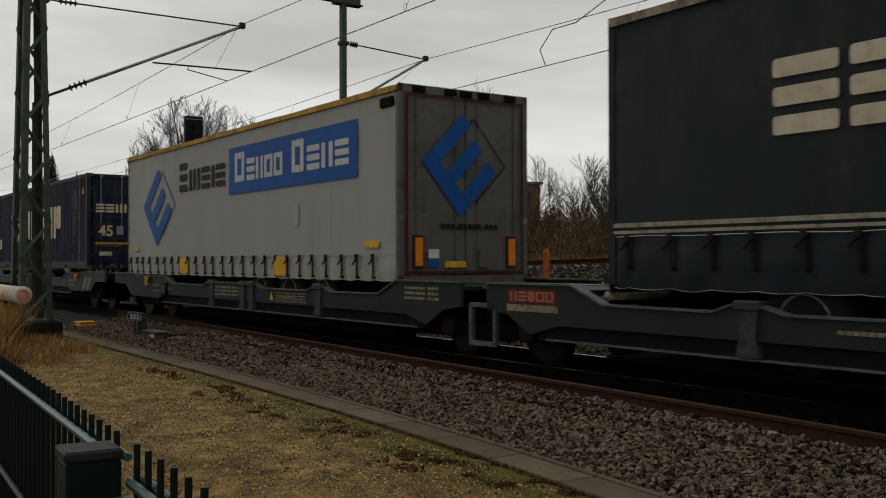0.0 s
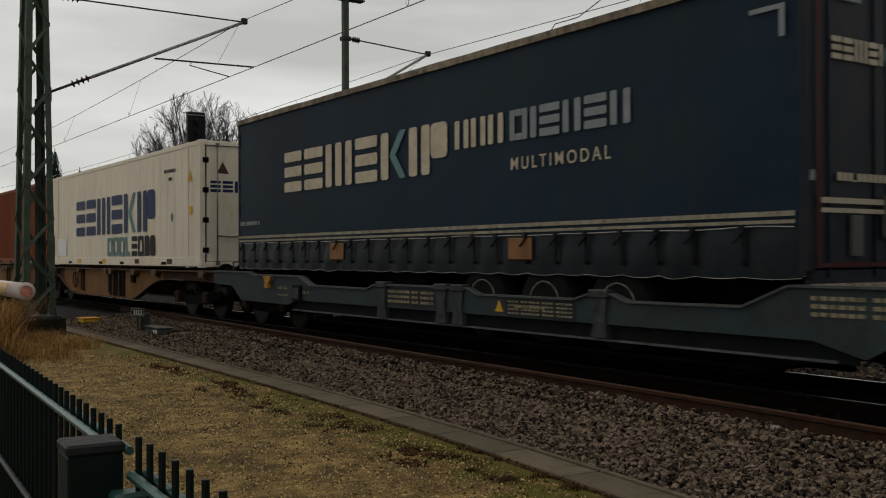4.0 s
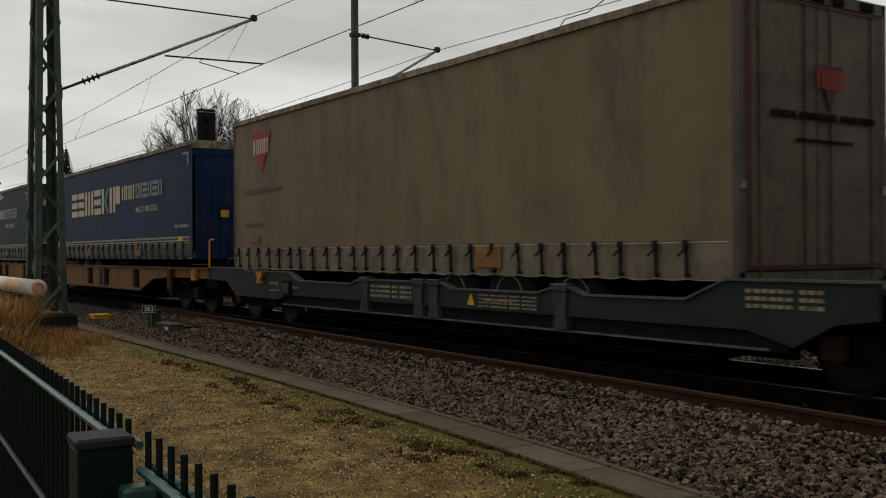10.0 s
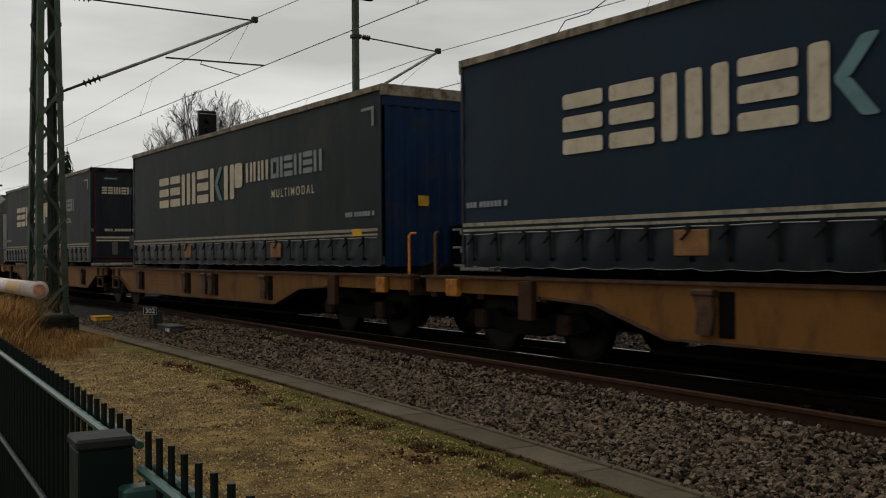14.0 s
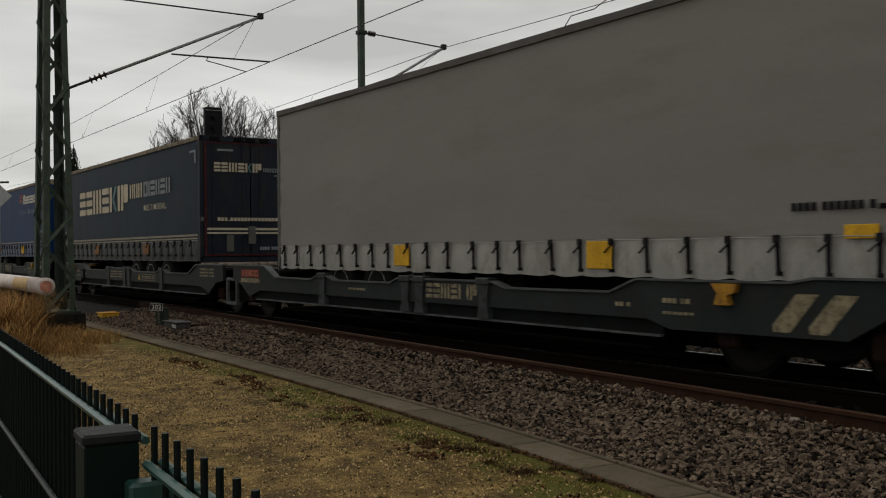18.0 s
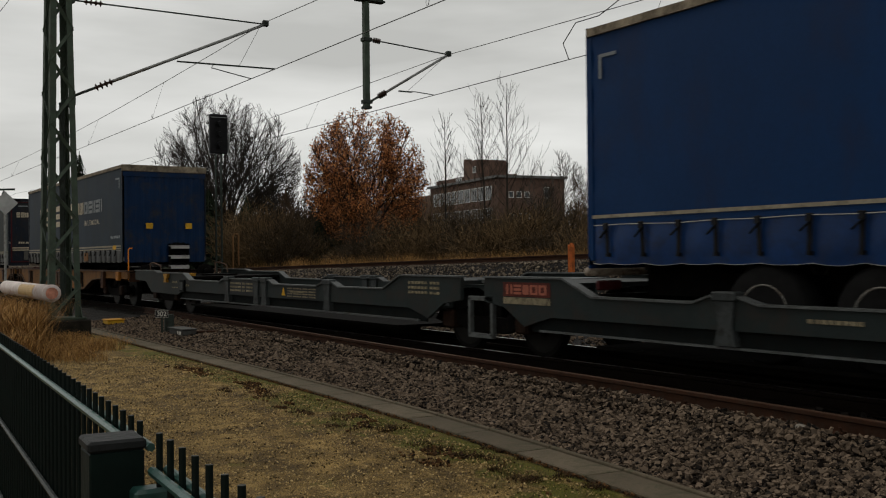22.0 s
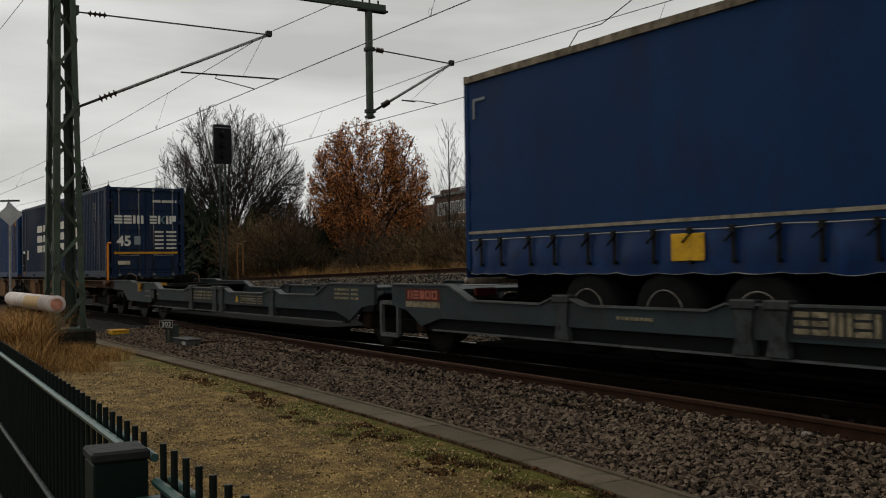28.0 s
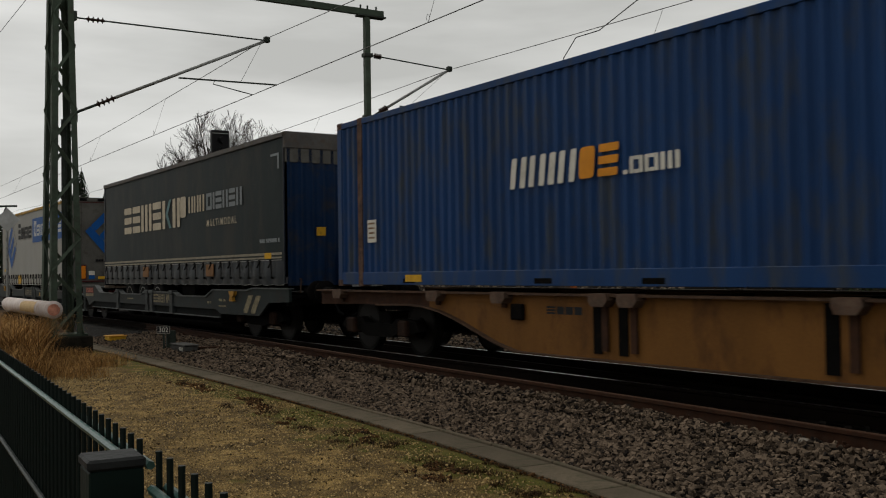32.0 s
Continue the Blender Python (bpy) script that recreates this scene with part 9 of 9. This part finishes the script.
off_rail = lambda x, y: abs(y - siding_y(x)) > 0.09 and abs(y - 8.597) > 0.09 and abs(y - siding_y(x) - 1.506) > 0.09
stones("ballast", "broken grey-brown track ballast", 46000, -13, -1.5, lambda x: kerb_y(x) + 0.05, lambda x: siding_y(x) + 0.5, 0.0245, M_ballast, 0.45, 1, off_rail)
stones("ballast", "broken grey-brown track ballast", 26000, -27, -13, lambda x: kerb_y(x) + 0.05, lambda x: siding_y(x) + 0.4, 0.027, M_ballast, 0.45, 2, off_rail)
stones("ballast", "broken ballast heaped against the rusty rail", 19000, -27, -1.5, lambda x: siding_y(x) - 0.75, lambda x: siding_y(x) - 0.07, 0.0255, M_ballast, 2.2, 12, lambda x, y: noise.noise((x * 0.7, y * 3, 4)) > -0.25 - 0.012 * (x + 8))
stones("ballast", "track ballast darkened for the shade under the train", 7000, -30, 0, lambda x: siding_y(x) + 0.4, lambda x: 10.6, 0.04, M_ballast_shaded, 0.2, 3, off_rail)
stones("ballast", "broken grey-brown track ballast", 11000, -34, 0, lambda x: 10.6, lambda x: 15.6, 0.042, M_ballast, 0.2, 13)
stones("ballast", "weathered ballast on the bank", 26000, -50, -5, lambda x: 15.6, lambda x: 18.65, 0.045, M_ballast_bank, 0.2, 4)
stones("grit", "loose pale grit on the trodden ground", 34000, -17, -1.5, lambda x: 0.8, lambda x: kerb_y(x) - 0.45, 0.0085, M_pebble, 0.3, 5)
stones("grit", "loose pale grit on the trodden ground", 2600, -17, -1.5, lambda x: 0.8, lambda x: kerb_y(x) - 0.4, 0.014, M_pebble, 0.3, 6)
clod = lambda x, y: noise.noise((x * 1.1, y * 2.6, 3)) + 0.5 * noise.noise((x * 4, y * 7, 8)) > 0.3
stones("soil_clods", "dark crumbled soil and dead leaves on the moss edge", 9000, -15, -2.5, lambda x: kerb_y(x) - 1.15, lambda x: kerb_y(x) - 0.5, 0.016, M_clod, 0.3, 7, clod)
stones("soil_clods", "dark crumbs of soil along the slabs", 2600, -20, -2.5, lambda x: kerb_y(x) - 0.36, lambda x: kerb_y(x) - 0.29, 0.012, M_clod, 1.2, 8)


def blades(name, label, spots, mat, seed):
    """Tufts of thin bent blades: centre, radius, count, length, droop."""
    rnd = random.Random(seed)
    s = Soup()
    for cx, cy, rad, count, length, droop in spots:
        for i in range(count):
            a, q = rnd.uniform(0, 2 * math.pi), math.sqrt(rnd.random()) * rad
            x, y = cx + math.cos(a) * q, cy + math.sin(a) * q
            p = Vector((x, y, ground_z(x, y) - 0.01))
            b = rnd.uniform(0, 2 * math.pi)
            d = Vector((math.cos(b) * 0.35, math.sin(b) * 0.35, 1)).normalized()
            side = Vector((-math.sin(b), math.cos(b), 0)) * max(0.003, 0.012 * min(length, 0.6))
            L = length * rnd.uniform(0.5, 1.15)
            for j in range(3):
                q2 = p + d * L / 3
                k0, k1 = 1 - j / 3, 1 - (j + 1) / 3
                n = len(s.v)
                s.v += [p - side * k0, p + side * k0, q2 + side * k1, q2 - side * k1]
                s.f.append((n, n + 1, n + 2, n + 3))
                p = q2
                d = (d + Vector((math.cos(b), math.sin(b), 0)) * droop * 0.5 + Vector((0, 0, -droop * rnd.uniform(0.3, 0.8)))).normalized()
    ob = s.make(name, mat)
    return tagged(ob, label, "grass", kind="stuff")


rg = random.Random(21)
reed = []
for k in range(150):
    x, y = rg.uniform(-23.6, -16.6), rg.uniform(1.6, 4.7)
    if x > -18.2 and y > 4.3:
        continue
    low = y / -x > 0.192
    reed.append((x, y, 0.32, 110, 0.3 if low else 1.3 if x < -17.8 else 0.75, 0.6))
for k in range(26):
    reed.append((rg.uniform(-24, -19.0), rg.uniform(4.2, 5.35), 0.25, 60, 0.28, 0.7))
for k in range(60):
    reed.append((rg.uniform(-34, -23.5), rg.uniform(1.0, 5.0), 0.5, 50, 0.85, 0.8))
blades("dry_grass", "tall drooping straw-coloured dry grass round the mast foot", reed, M_straw, 5)
tuft, moss = [], []
for cx, cy, w in ((-14.8, 4.84, 0.12), (-11.0, 4.66, 0.16), (-11.8, 4.41, 0.1), (-9.85, 4.43, 0.14), (-9.5, 4.41, 0.16), (-9.05, 4.57, 0.12), (-8.6, 4.37, 0.14), (-8.4, 4.62, 0.13), (-8.3, 4.74, 0.12), (-7.35, 4.53, 0.15), (-6.92, 4.6, 0.15), (-6.48, 4.62, 0.14), (-6.7, 4.87, 0.1), (-5.65, 4.42, 0.12), (-5.56, 4.7, 0.14), (-5.2, 4.7, 0.12), (-6.0, 4.42, 0.1), (-4.6, 4.4, 0.14), (-4.1, 4.3, 0.12)):
    for j in range(5):
        tuft.append((cx + rg.uniform(-0.3, 0.3), cy + rg.uniform(-0.09, 0.09), w * rg.uniform(0.35, 0.8), 42, 0.07, 0.8))
blades("withered_tufts", "small withered brown tufts along the slabs", tuft, M_dark_tuft, 6)
for k in range(700):
    x = rg.uniform(-17, -2.5)
    moss.append((x, kerb_y(x) - 0.4 - abs(rg.gauss(0, 0.3)), 0.1, 24, 0.02, 0.5))
blades("moss_and_grass", "short yellowish moss and grass along the slabs", moss, M_moss_blade, 7)
dry = []
for k in range(240):
    x = rg.uniform(-60, -14)
    dry.append((x, rg.uniform(22.5, 25.5), 0.5, 24, 0.8, 0.35))
blades("bank_grass", "pale dry grass behind the raised track", dry, M_straw, 8)

# ---- slabs along the track bed ----
edging = thing("slab_edging", 0, 0, 0, "row of weathered concrete slabs beside the ballast", "edging")
x = -26.0
k = 0
while x < 1.5:
    a = math.atan2(kerb_y(x + 0.5) - kerb_y(x - 0.5), 1.0)
    tilt = 0.012 * noise.noise((k * 1.7, 0, 0))
    shared("slab", lambda: box(-0.492, 0.492, -0.32, 0.0, -0.12, 0.0, 0.008), M_slab, "slab", edging, Matrix.Translation((x, kerb_y(x), -0.205 + tilt * 0.5)) @ Matrix.Rotation(a, 4, "Z") @ Matrix.Rotation(tilt, 4, "X"))
    x += math.cos(a)
    k += 1
x = -26.0
while x < 1.5:
    a = math.atan2(kerb_y(x + 0.5) - kerb_y(x - 0.5), 1.0)
    shared("edge_stone", lambda: box(-0.494, 0.494, 0.004, 0.05, -0.2, 0.012, 0.006), M_slab, "edge_stone", edging, Matrix.Translation((x, kerb_y(x), -0.2)) @ Matrix.Rotation(a, 4, "Z"))
    x += math.cos(a)


# ---- what moves ----
def gone(t):
    """How far the train has rolled since the start: it gains a little speed."""
    return 10.27 * t + 0.01425 * t * t


def on_track(m, d, reach):
    """A wagon or load rolled d metres on, turned along the bend of the track."""
    x = m.translation.x + d
    a, b = bend(x - reach), bend(x + reach)
    return Matrix.Translation((d, (a + b) / 2, 0)) @ m @ Matrix.Rotation(math.atan2(b - a, 2 * reach), 4, "Z")


def roll(ws):
    """Turns a wheelset as it rolls past; it is keyed while it is near."""
    top = ws
    while top.parent:
        top = top.parent
    start = top.matrix_basis.translation.x + ws.matrix_basis.translation.x
    m = ws.matrix_basis.copy()
    at = lambda t: (t, m @ Matrix.Rotation((gone(t) / 0.46) % (2 * math.pi), 4, "Y"))
    seen = [k / FPS for k in range(0, 32 * FPS + 1) if -36 < start + gone(k / FPS) < 3]
    if not seen:
        return
    rows = [at(t) for t in seen]
    if seen[0] > 0:
        rows.insert(0, (0.0, rows[0][1]))
    if seen[-1] < 32:
        rows.append((32.0, rows[-1][1]))
    walk(ws, rows)


def motions():
    for ob in MOVERS:
        m = ob.matrix_basis.copy()
        walk(ob, [(t, on_track(m, gone(t), 10.0 if "wagon" in ob.name else 5.5)) for t in range(0, 33)])
    for top in MOVERS:
        for ob in top.children_recursive:
            if ob.name.startswith("wheelset"):
                roll(ob)


motions()
